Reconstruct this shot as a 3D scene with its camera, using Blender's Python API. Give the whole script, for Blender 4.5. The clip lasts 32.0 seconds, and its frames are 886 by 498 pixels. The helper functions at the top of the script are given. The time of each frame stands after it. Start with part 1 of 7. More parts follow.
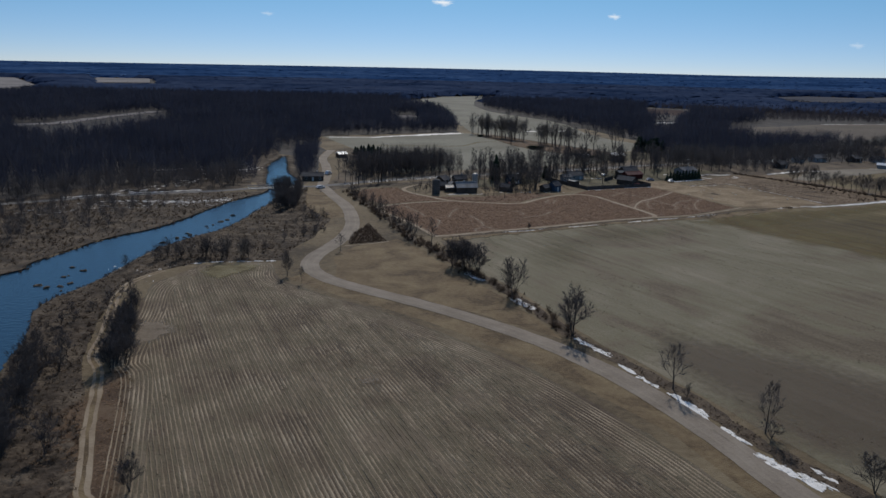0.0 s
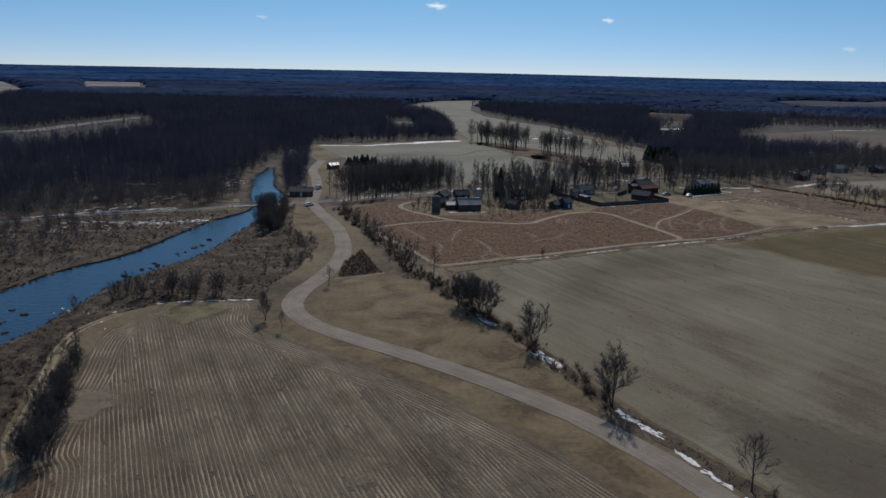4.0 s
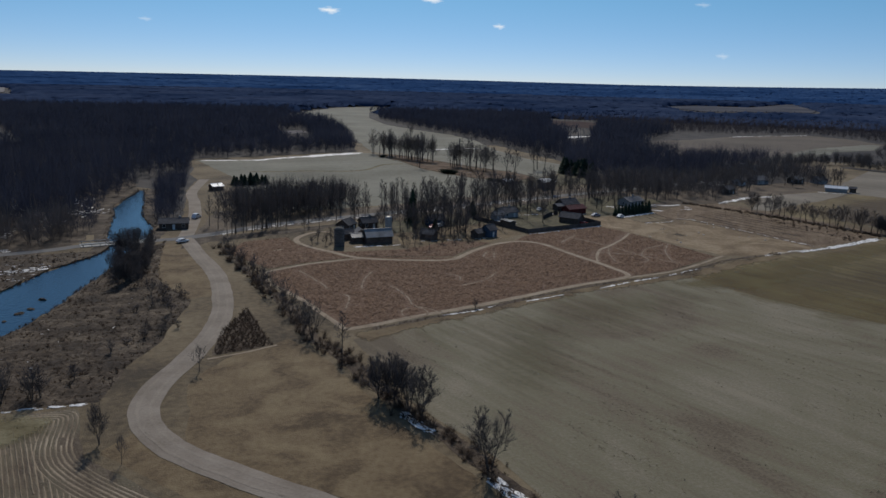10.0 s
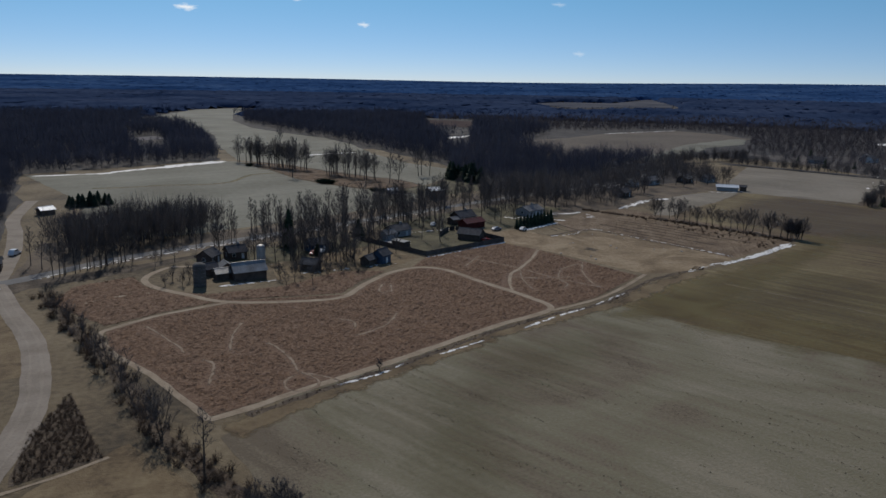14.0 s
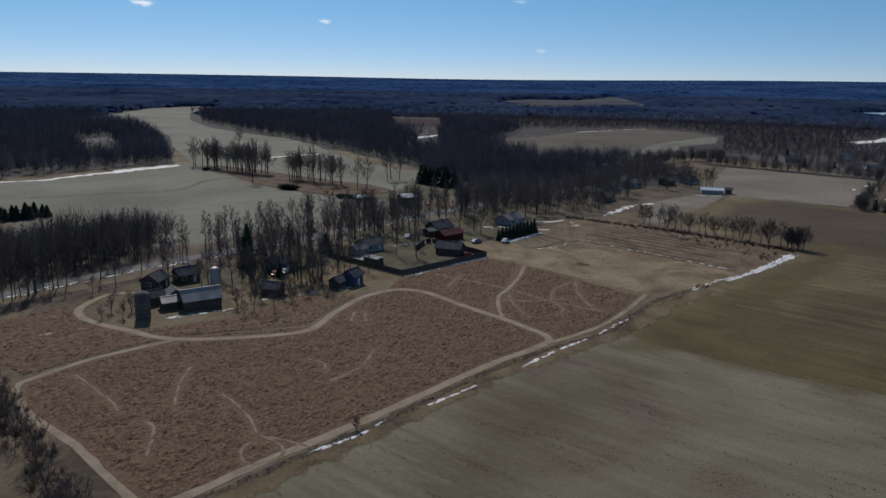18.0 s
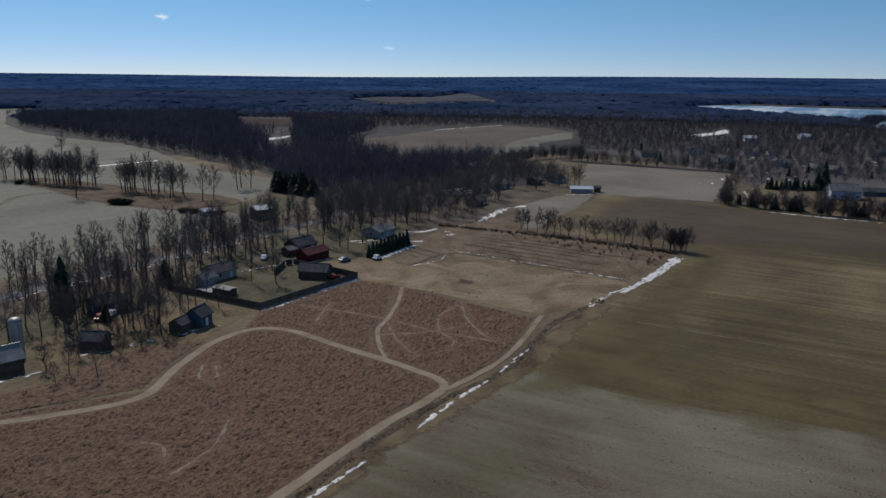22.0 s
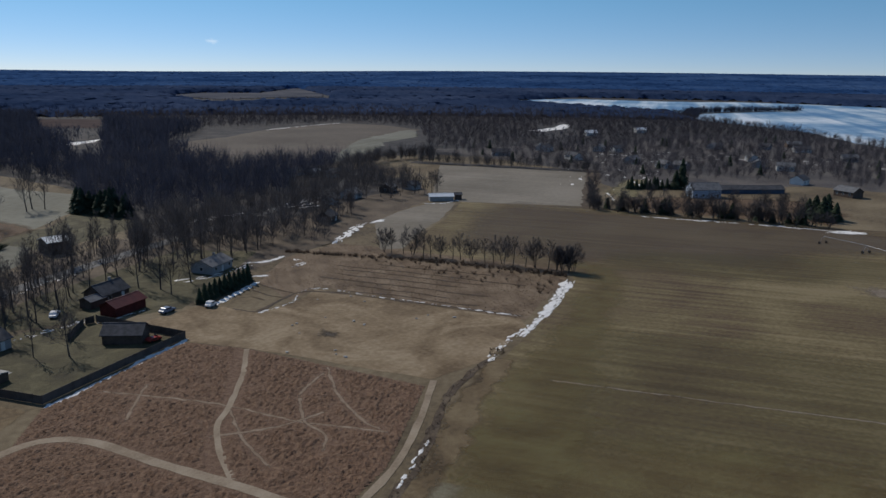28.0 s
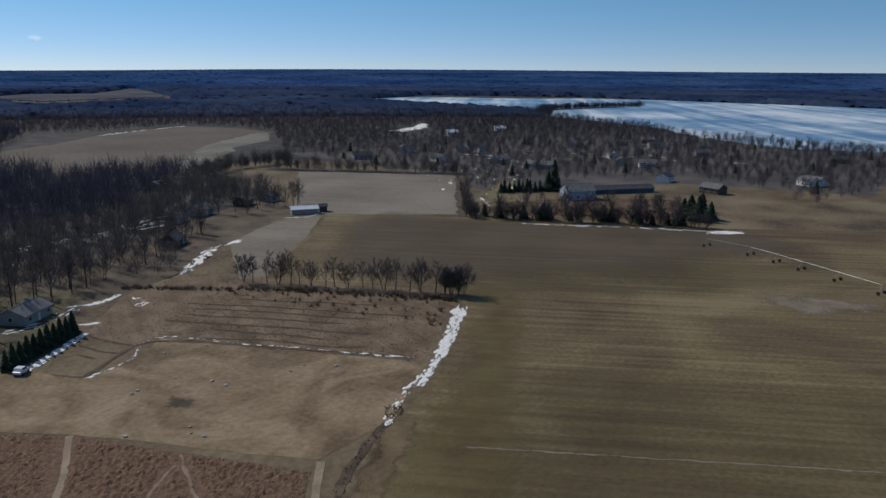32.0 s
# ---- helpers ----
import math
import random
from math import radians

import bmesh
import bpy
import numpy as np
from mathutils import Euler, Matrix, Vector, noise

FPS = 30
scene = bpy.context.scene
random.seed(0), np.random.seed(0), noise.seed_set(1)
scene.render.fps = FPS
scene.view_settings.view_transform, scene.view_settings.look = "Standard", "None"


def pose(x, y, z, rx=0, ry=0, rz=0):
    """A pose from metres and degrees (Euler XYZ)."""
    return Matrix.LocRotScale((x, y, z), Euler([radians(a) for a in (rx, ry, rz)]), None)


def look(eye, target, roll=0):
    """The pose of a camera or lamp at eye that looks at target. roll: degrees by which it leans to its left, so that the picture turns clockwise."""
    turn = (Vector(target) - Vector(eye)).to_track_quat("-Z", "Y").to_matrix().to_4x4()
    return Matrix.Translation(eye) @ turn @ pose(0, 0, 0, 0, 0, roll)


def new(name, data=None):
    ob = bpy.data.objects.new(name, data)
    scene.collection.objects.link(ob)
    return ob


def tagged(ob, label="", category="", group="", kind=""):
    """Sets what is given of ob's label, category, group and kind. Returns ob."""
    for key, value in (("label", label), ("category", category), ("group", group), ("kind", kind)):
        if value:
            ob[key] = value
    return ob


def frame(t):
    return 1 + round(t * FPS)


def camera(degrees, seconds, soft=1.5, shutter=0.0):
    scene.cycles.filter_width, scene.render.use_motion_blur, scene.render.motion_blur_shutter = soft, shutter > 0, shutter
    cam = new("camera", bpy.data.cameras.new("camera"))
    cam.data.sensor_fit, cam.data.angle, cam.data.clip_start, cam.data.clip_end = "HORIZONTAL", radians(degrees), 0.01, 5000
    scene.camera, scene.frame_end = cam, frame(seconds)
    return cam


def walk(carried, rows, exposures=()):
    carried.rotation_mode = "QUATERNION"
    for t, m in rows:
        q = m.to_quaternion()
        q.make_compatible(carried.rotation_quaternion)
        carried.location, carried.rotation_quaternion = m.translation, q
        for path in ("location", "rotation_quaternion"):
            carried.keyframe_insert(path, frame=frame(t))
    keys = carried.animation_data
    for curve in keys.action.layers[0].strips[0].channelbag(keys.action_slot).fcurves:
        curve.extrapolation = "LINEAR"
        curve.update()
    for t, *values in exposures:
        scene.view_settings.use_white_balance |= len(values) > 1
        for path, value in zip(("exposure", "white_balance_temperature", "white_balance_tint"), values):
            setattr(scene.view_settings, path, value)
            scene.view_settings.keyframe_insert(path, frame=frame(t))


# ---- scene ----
cam = camera(60.81, 32.0)
PATH = [
    (0, 0.00, -0.00, 59.95, 76.445, -1.251, 0.301),
    (0.5, -0.59, 4.06, 60.08, 76.511, -1.315, 0.258),
    (1, -0.87, 8.34, 60.14, 76.529, -1.336, 0.208),
    (1.5, -1.16, 12.97, 60.13, 76.570, -1.413, 0.175),
    (2, -1.62, 16.66, 60.44, 76.558, -1.378, 0.102),
    (2.5, -1.98, 20.87, 60.99, 76.561, -1.304, 0.017),
    (3, -2.44, 25.24, 60.96, 76.605, -1.308, -0.048),
    (3.5, -2.66, 29.73, 60.85, 76.661, -1.264, -0.074),
    (5.5, -3.48, 47.48, 61.23, 76.755, -1.265, -0.367),
    (6, -3.34, 52.67, 61.02, 76.805, -1.210, -0.552),
    (6.5, -3.48, 57.18, 60.91, 76.868, -1.234, -0.807),
    (7, -3.85, 62.44, 61.00, 76.908, -1.360, -1.170),
    (7.5, -3.92, 66.44, 61.08, 76.968, -1.248, -2.028),
    (8, -4.12, 70.19, 61.14, 77.019, -1.255, -3.192),
    (8.5, -4.39, 74.90, 61.30, 77.092, -1.286, -4.898),
    (9, -4.79, 78.56, 61.59, 77.184, -1.402, -6.571),
    (9.5, -4.79, 83.07, 61.80, 77.210, -1.376, -7.815),
    (10, -4.95, 87.14, 61.98, 77.217, -1.420, -7.890),
    (10.5, -4.87, 91.95, 61.81, 77.262, -1.430, -8.038),
    (11, -4.81, 95.56, 62.17, 77.238, -1.425, -8.849),
    (11.5, -4.40, 108.11, 62.32, 77.221, -1.404, -9.484),
    (12, -3.87, 115.41, 62.12, 77.183, -1.329, -10.082),
    (12.5, -3.21, 121.75, 62.26, 77.219, -1.282, -11.733),
    (13, -2.82, 125.54, 62.26, 77.235, -1.222, -13.686),
    (13.5, -2.19, 128.39, 62.48, 77.255, -1.016, -16.132),
    (14, -2.10, 132.20, 62.27, 77.301, -0.995, -17.718),
    (14.5, -1.57, 135.39, 62.59, 77.262, -1.015, -17.792),
    (16.5, 0.50, 149.29, 62.74, 77.155, -1.037, -17.920),
    (17, 1.11, 153.77, 62.82, 77.114, -1.077, -18.249),
    (17.5, 1.96, 156.92, 62.89, 77.111, -1.004, -19.271),
    (18, 2.51, 160.36, 62.83, 77.124, -0.941, -20.469),
    (18.5, 3.44, 164.29, 62.76, 77.129, -0.872, -21.764),
    (19, 4.58, 167.79, 62.81, 77.102, -0.839, -22.836),
    (19.5, 5.55, 171.34, 62.70, 77.133, -0.797, -24.115),
    (20, 6.29, 174.67, 62.76, 77.121, -0.696, -25.382),
    (20.5, 7.41, 178.49, 62.73, 77.129, -0.682, -26.582),
    (21, 8.75, 182.70, 62.54, 77.146, -0.643, -27.981),
    (21.5, 10.70, 186.83, 62.60, 77.107, -0.645, -29.508),
    (22, 12.31, 192.07, 62.52, 77.078, -0.666, -31.561),
    (22.5, 13.82, 196.33, 62.49, 77.098, -0.645, -33.579),
    (23, 15.30, 200.26, 62.62, 77.084, -0.622, -35.494),
    (23.5, 16.81, 203.72, 62.63, 77.069, -0.621, -36.988),
    (24, 18.48, 207.54, 62.68, 77.063, -0.601, -38.822),
    (24.5, 20.26, 211.49, 62.52, 77.046, -0.640, -39.435),
    (26.5, 28.12, 225.34, 63.17, 76.832, -0.749, -41.544),
    (27, 30.76, 228.89, 63.04, 76.841, -0.700, -42.270),
    (27.5, 32.89, 232.68, 62.93, 76.846, -0.732, -43.134),
    (28, 34.78, 235.61, 63.20, 76.805, -0.668, -44.063),
    (28.5, 36.96, 238.35, 63.59, 76.771, -0.651, -45.186),
    (29, 38.97, 241.45, 63.82, 76.736, -0.687, -46.331),
    (29.5, 41.42, 244.99, 63.87, 76.735, -0.615, -47.484),
    (30, 43.60, 248.04, 63.85, 76.725, -0.628, -48.280),
    (30.5, 46.37, 251.38, 63.89, 76.727, -0.582, -49.508),
    (31, 48.65, 254.40, 63.99, 76.719, -0.583, -51.177),
    (31.5, 51.93, 258.07, 64.07, 76.696, -0.455, -53.433),
    (32, 54.32, 261.11, 63.71, 76.753, -0.450, -55.123),
]
walk(cam, [(t, pose(*p)) for t, *p in PATH], ((0.0, 0.01), (20.0, 0.04), (28.0, 0.19), (32.0, 0.2)))

# ---- light ----
SUN_AZ, SUN_EL = 2.0, 41.0            # degrees: azimuth clockwise from +y, elevation
world = bpy.data.worlds.new("sky")
scene.world = world
world.use_nodes = True
wn = world.node_tree.nodes
wl = world.node_tree.links
sky = wn.new("ShaderNodeTexSky")
sky.sky_type = "NISHITA"
sky.sun_disc = False
sky.sun_elevation, sky.sun_rotation = radians(SUN_EL), radians(SUN_AZ)
sky.altitude, sky.air_density, sky.dust_density, sky.ozone_density = 200, 1.0, 0.1, 3.0
tc = wn.new("ShaderNodeTexCoord")
up = wn.new("ShaderNodeMapping")              # clear dry air: the pale band hugs the horizon
up.inputs["Scale"].default_value = (1, 1, 2.3)
up.inputs["Location"].default_value = (0, 0, 0.06)
wl.new(tc.outputs["Generated"], up.inputs[0])
wl.new(up.outputs[0], sky.inputs["Vector"])
tint = wn.new("ShaderNodeMix")
tint.data_type, tint.blend_type = "RGBA", "MULTIPLY"
tint.inputs["Factor"].default_value = 1.0
sep = wn.new("ShaderNodeSeparateXYZ")
wl.new(tc.outputs["Generated"], sep.inputs[0])
hue = wn.new("ShaderNodeValToRGB")            # paler and greyer low down, deeper cyan above
hue.color_ramp.elements[0].position, hue.color_ramp.elements[0].color = 0.0, (0.81, 0.78, 0.88, 1)
hue.color_ramp.elements[1].position, hue.color_ramp.elements[1].color = 0.4, (0.905, 1.0, 1.0, 1)
he = hue.color_ramp.elements.new(0.11)
he.color = (0.69, 1.02, 1.02, 1)
wl.new(sep.outputs["Z"], hue.inputs[0])
wl.new(hue.outputs[0], tint.inputs["B"])
wl.new(sky.outputs[0], tint.inputs["A"])
last = tint.outputs["Result"]
# a few small fair-weather clouds: azimuth, elevation, half width, half height, in degrees
for az, el, hw, hh, dens in ((-0.4, 4.5, 0.85, 0.26, 1.0), (11.9, 3.7, 0.5, 0.2, 0.8), (-12.9, 3.4, 0.5, 0.15, 0.35), (7.0, 5.4, 0.9, 0.2, 0.9), (27.6, 1.9, 0.5, 0.2, 0.35), (26.0, 5.3, 0.6, 0.16, 0.3)):
    cm = wn.new("ShaderNodeMapping")
    cm.vector_type = "TEXTURE"
    cm.inputs["Location"].default_value = (math.sin(radians(az)) * math.cos(radians(el)), math.cos(radians(az)) * math.cos(radians(el)), math.sin(radians(el)))
    cm.inputs["Rotation"].default_value = (0, 0, -radians(az))
    cm.inputs["Scale"].default_value = (radians(hw), 1.0, radians(hh))
    wl.new(tc.outputs["Generated"], cm.inputs[0])
    cn = wn.new("ShaderNodeTexNoise")
    cn.inputs["Scale"].default_value, cn.inputs["Detail"].default_value = 1.3, 4
    wl.new(cm.outputs[0], cn.inputs["Vector"])
    ln = wn.new("ShaderNodeVectorMath")
    ln.operation = "LENGTH"
    wl.new(cm.outputs[0], ln.inputs[0])
    sm = wn.new("ShaderNodeMath")
    sm.operation = "MULTIPLY_ADD"
    sm.inputs[1].default_value = 2.2
    wl.new(cn.outputs[0], sm.inputs[0])
    wl.new(ln.outputs["Value"], sm.inputs[2])
    rg = wn.new("ShaderNodeMapRange")
    rg.inputs["From Min"].default_value, rg.inputs["From Max"].default_value = 1.25, 2.1
    rg.inputs["To Min"].default_value, rg.inputs["To Max"].default_value = dens, 0.0
    wl.new(sm.outputs[0], rg.inputs["Value"])
    cmix = wn.new("ShaderNodeMix")
    cmix.data_type = "RGBA"
    cmix.inputs["B"].default_value = (9.0, 9.6, 10.2, 1)
    wl.new(rg.outputs[0], cmix.inputs["Factor"])
    wl.new(last, cmix.inputs["A"])
    last = cmix.outputs["Result"]
wl.new(last, wn["Background"].inputs[0])
wn["Background"].inputs[1].default_value = 0.088
sun = new("sun", bpy.data.lights.new("sun", "SUN"))
sun.data.energy, sun.data.angle, sun.data.color = 2.32, radians(0.53), (1.0, 0.945, 0.865)
sd = Vector((math.sin(radians(SUN_AZ)) * math.cos(radians(SUN_EL)), math.cos(radians(SUN_AZ)) * math.cos(radians(SUN_EL)), math.sin(radians(SUN_EL))))
sun.matrix_world = look(sd * 400, (0, 0, 0))


# ---- materials ----
def mat(name, stops, scale=0.5, fine=6.0, rough=0.9, bump=0.3, bump_scale=3.0, metal=0.0, warp=0.0, rows=None, random_tint=0.0, spec=0.3, thin=0.0, cover=0.0):
    """Procedural surface: a colour ramp over coarse noise, broken up by fine noise, with bump.
    rows: (spacing, angle, strength, run length) of parallel drill rows on a field.
    thin: share of light that passes through, for dry blades and fine twigs.
    cover: the layer thins out raggedly towards its edge, by the mesh's own "cover" values, and hides at most that share."""
    m = bpy.data.materials.new(name)
    m.use_nodes = True
    n, l = m.node_tree.nodes, m.node_tree.links
    b = n["Principled BSDF"]
    b.inputs["Roughness"].default_value = rough
    b.inputs["Metallic"].default_value = metal
    b.inputs["Specular IOR Level"].default_value = spec
    geo = n.new("ShaderNodeNewGeometry")
    big = n.new("ShaderNodeTexNoise")
    big.inputs["Scale"].default_value, big.inputs["Detail"].default_value = scale, 5
    big.inputs["Distortion"].default_value = warp
    small = n.new("ShaderNodeTexNoise")
    small.inputs["Scale"].default_value, small.inputs["Detail"].default_value = fine, 3
    for tex in (big, small):
        l.new(geo.outputs["Position"], tex.inputs["Vector"])
    mix = n.new("ShaderNodeMath")
    mix.operation = "MULTIPLY_ADD"
    mix.inputs[1].default_value, mix.inputs[2].default_value = 0.45, -0.22
    l.new(small.outputs[0], mix.inputs[0])
    add = n.new("ShaderNodeMath")
    l.new(big.outputs[0], add.inputs[0])
    l.new(mix.outputs[0], add.inputs[1])
    val = add.outputs[0]
    if rows:
        spacing, angle, strength, run = rows
        mp = n.new("ShaderNodeMapping")
        mp.inputs["Rotation"].default_value = (0, 0, radians(angle))
        sq = n.new("ShaderNodeMapping")
        sq.inputs["Scale"].default_value = (1.0 / spacing, 1.0 / run, 1.0)
        wave = n.new("ShaderNodeTexNoise")
        wave.inputs["Scale"].default_value, wave.inputs["Detail"].default_value = 1.0, 5
        l.new(geo.outputs["Position"], mp.inputs[0])
        l.new(mp.outputs[0], sq.inputs[0])
        l.new(sq.outputs[0], wave.inputs[0])
        ma = n.new("ShaderNodeMath")
        ma.operation = "MULTIPLY_ADD"
        ma.inputs[1].default_value = strength
        l.new(wave.outputs[0], ma.inputs[0])
        l.new(val, ma.inputs[2])
        sb = n.new("ShaderNodeMath")
        sb.operation = "SUBTRACT"
        sb.inputs[1].default_value = strength * 0.5
        l.new(ma.outputs[0], sb.inputs[0])
        val = sb.outputs[0]
    if random_tint:
        oi = n.new("ShaderNodeObjectInfo")
        rt = n.new("ShaderNodeMath")
        rt.operation = "MULTIPLY_ADD"
        rt.inputs[1].default_value = random_tint
        l.new(oi.outputs["Random"], rt.inputs[0])
        l.new(val, rt.inputs[2])
        val = rt.outputs[0]
    ramp = n.new("ShaderNodeValToRGB")
    el = ramp.color_ramp.elements
    lo, hi = 0.3, 0.7
    for k, c in enumerate(stops):
        pos = lo + (hi - lo) * k / max(1, len(stops) - 1)
        e = el[k] if k < 2 else el.new(pos)
        e.position, e.color = pos, (*c, 1)
    l.new(val, ramp.inputs[0])
    l.new(ramp.outputs[0], b.inputs["Base Color"])
    if thin:
        tr = n.new("ShaderNodeBsdfTranslucent")
        l.new(ramp.outputs[0], tr.inputs["Color"])
        ms = n.new("ShaderNodeMixShader")
        ms.inputs[0].default_value = thin
        l.new(b.outputs[0], ms.inputs[1])
        l.new(tr.outputs[0], ms.inputs[2])
        l.new(ms.outputs[0], n["Material Output"].inputs["Surface"])
    if cover:
        at = n.new("ShaderNodeAttribute")
        at.attribute_name = "cover"
        sc = n.new("ShaderNodeMath")
        sc.operation = "MULTIPLY_ADD"
        sc.inputs[1].default_value, sc.inputs[2].default_value = 1.7, -1.55
        l.new(at.outputs["Fac"], sc.inputs[0])
        rag = n.new("ShaderNodeMath")
        rag.operation = "MULTIPLY_ADD"
        rag.use_clamp = True
        rag.inputs[1].default_value = 2.6
        l.new(val, rag.inputs[0])
        l.new(sc.outputs[0], rag.inputs[2])
        clearer = n.new("ShaderNodeBsdfTransparent")
        ms = n.new("ShaderNodeMixShader")
        cap = n.new("ShaderNodeMath")
        cap.operation = "MULTIPLY"
        cap.inputs[1].default_value = cover
        l.new(rag.outputs[0], cap.inputs[0])
        l.new(cap.outputs[0], ms.inputs[0])
        l.new(clearer.outputs[0], ms.inputs[1])
        l.new(b.outputs[0], ms.inputs[2])
        l.new(ms.outputs[0], n["Material Output"].inputs["Surface"])
    if bump:
        bn = n.new("ShaderNodeTexNoise")
        bn.inputs["Scale"].default_value, bn.inputs["Detail"].default_value = bump_scale, 4
        l.new(geo.outputs["Position"], bn.inputs["Vector"])
        bp = n.new("ShaderNodeBump")
        bp.inputs["Strength"].default_value, bp.inputs["Distance"].default_value = bump, 0.3
        high = bn.outputs[0]
        if rows:
            rb = n.new("ShaderNodeMath")
            rb.operation = "MULTIPLY_ADD"
            rb.inputs[1].default_value = 2.0 * spacing * strength
            l.new(wave.outputs[0], rb.inputs[0])
            l.new(high, rb.inputs[2])
            high = rb.outputs[0]
        l.new(high, bp.inputs["Height"])
        l.new(bp.outputs[0], b.inputs["Normal"])
    return m


M_GROUND = mat("dry_grass_ground", [(0.058, 0.042, 0.025), (0.143, 0.106, 0.061), (0.213, 0.166, 0.101)], 0.03, 0.6, bump=0.6)
M_STUBBLE = mat("stubble_soil", [(0.074, 0.052, 0.036), (0.116, 0.086, 0.058), (0.126, 0.105, 0.066), (0.165, 0.128, 0.090)], 0.06, 4.0, rows=(3.4, -23.6, 0.65, 70.0), bump=0.8, bump_scale=1.5)
M_FIELD = mat("grey_green_field", [(0.117, 0.090, 0.059), (0.157, 0.126, 0.085), (0.168, 0.150, 0.095), (0.194, 0.169, 0.117), (0.229, 0.198, 0.140)], 0.022, 1.6, rows=(3.6, -29, 0.42, 40.0), bump=0.5, warp=1.2)
M_HARVEST = mat("tan_harvested_field", [(0.150, 0.128, 0.098), (0.197, 0.170, 0.132), (0.245, 0.212, 0.168)], 0.02, 0.4, rows=(4.0, -25.5, 0.45, 132), bump=0.4)

M_YARD = mat("worn_yard_ground", [(0.063, 0.046, 0.033), (0.110, 0.082, 0.057), (0.158, 0.121, 0.083)], 0.07, 0.8, bump=0.5)
M_GREEN = mat("winter_wheat_field", [(0.084, 0.055, 0.030), (0.119, 0.082, 0.044), (0.137, 0.103, 0.049), (0.179, 0.138, 0.068), (0.224, 0.174, 0.093)], 0.018, 0.9, rows=(2.6, -27.5, 0.75, 70), bump=0.5, warp=0.8)
M_MEADOW = mat("brown_meadow", [(0.110, 0.063, 0.039), (0.154, 0.090, 0.056), (0.205, 0.130, 0.083)], 1.1, 4.0, bump=1.0)
M_TAN = mat("mown_tan_grass", [(0.125, 0.083, 0.044), (0.215, 0.153, 0.088), (0.31, 0.236, 0.150)], 0.06, 0.8, bump=0.5, warp=1.5)
M_VERGE = mat("verge_grass", [(0.082, 0.054, 0.028), (0.160, 0.112, 0.060), (0.217, 0.162, 0.090)], 0.09, 0.9, bump=0.7, warp=1.0)
M_LAWN = mat("winter_lawn", [(0.048, 0.040, 0.021), (0.078, 0.067, 0.033), (0.118, 0.102, 0.054)], 0.15, 1.5, bump=0.5, warp=1.0)
M_MARSH = mat("marsh_sedge", [(0.024, 0.016, 0.011), (0.060, 0.042, 0.028), (0.135, 0.103, 0.072)], 0.16, 1.2, bump=1.0, bump_scale=1.2)
M_GRAVEL = mat("gravel_road", [(0.195, 0.160, 0.125), (0.242, 0.202, 0.162), (0.285, 0.243, 0.197)], 0.15, 2.0, bump=0.3)
M_RUT = mat("packed_gravel", [(0.215, 0.178, 0.140), (0.262, 0.220, 0.176), (0.305, 0.260, 0.210)], 0.15, 2.0, bump=0.3)
M_TRAIL = mat("dirt_trail", [(0.215, 0.160, 0.108), (0.285, 0.222, 0.155), (0.335, 0.270, 0.196)], 0.2, 1.8, bump=0.4)
M_ASPHALT = mat("grey_asphalt", [(0.13, 0.125, 0.12), (0.17, 0.165, 0.16)], 0.2, 2.0, bump=0.1)
M_PALE = mat("pale_fallow_field", [(0.128, 0.120, 0.090), (0.172, 0.165, 0.126), (0.218, 0.208, 0.164)], 0.015, 0.3, rows=(6.0, 62, 0.35, 198), bump=0.3)
M_SCRUB = mat("scrubby_grass", [(0.100, 0.067, 0.041), (0.165, 0.114, 0.071), (0.225, 0.164, 0.108)], 0.12, 1.0, rows=(3.0, 27, 0.4, 99), bump=0.8)
M_PLOW = mat("ploughed_field", [(0.080, 0.061, 0.045), (0.105, 0.082, 0.062), (0.145, 0.117, 0.09)], 0.01, 0.2, bump=0.3)
M_STRAW = mat("straw_grass", [(0.13, 0.105, 0.05), (0.215, 0.18, 0.095), (0.29, 0.255, 0.15)], 0.3, 2.0, bump=0.6)

M_SNOW = mat("old_snow", [(0.68, 0.66, 0.63), (0.86, 0.83, 0.79), (0.93, 0.90, 0.86)], 0.9, 4.0, rough=0.7, bump=0.5)
M_BARK = mat("grey_brown_bark", [(0.055, 0.046, 0.04), (0.12, 0.10, 0.085)], 0.8, 5.0, bump=0.5, random_tint=0.15)
M_TWIG = mat("bare_twigs", [(0.047, 0.046, 0.051), (0.089, 0.084, 0.089)], 0.5, 3.0, bump=0.0, random_tint=0.2, thin=0.35)
# blue in this base colour stands in for haze over the woods
M_WOODS = mat("hazy_bare_woods", [(0.028, 0.034, 0.056), (0.054, 0.059, 0.085)], 0.02, 0.4, bump=0.0, thin=0.45)
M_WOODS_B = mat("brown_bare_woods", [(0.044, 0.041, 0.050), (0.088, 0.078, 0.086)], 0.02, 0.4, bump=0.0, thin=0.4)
# far and middle woods: distance haze painted in as a blue base colour
M_FARWOODS = mat("far_hazy_woods", [(0.013, 0.036, 0.098), (0.027, 0.064, 0.155), (0.048, 0.092, 0.19)], 0.003, 0.02, bump=0.0, rough=1.0, spec=0.0)
M_MIDWOODS = mat("mid_hazy_woods", [(0.016, 0.030, 0.068), (0.031, 0.048, 0.094), (0.046, 0.064, 0.114)], 0.004, 0.08, bump=0.0, rough=1.0, spec=0.0)
M_HEDGE = mat("hedge_bottom", [(0.045, 0.030, 0.020), (0.085, 0.060, 0.040), (0.14, 0.104, 0.068)], 0.3, 2.0, bump=0.8)
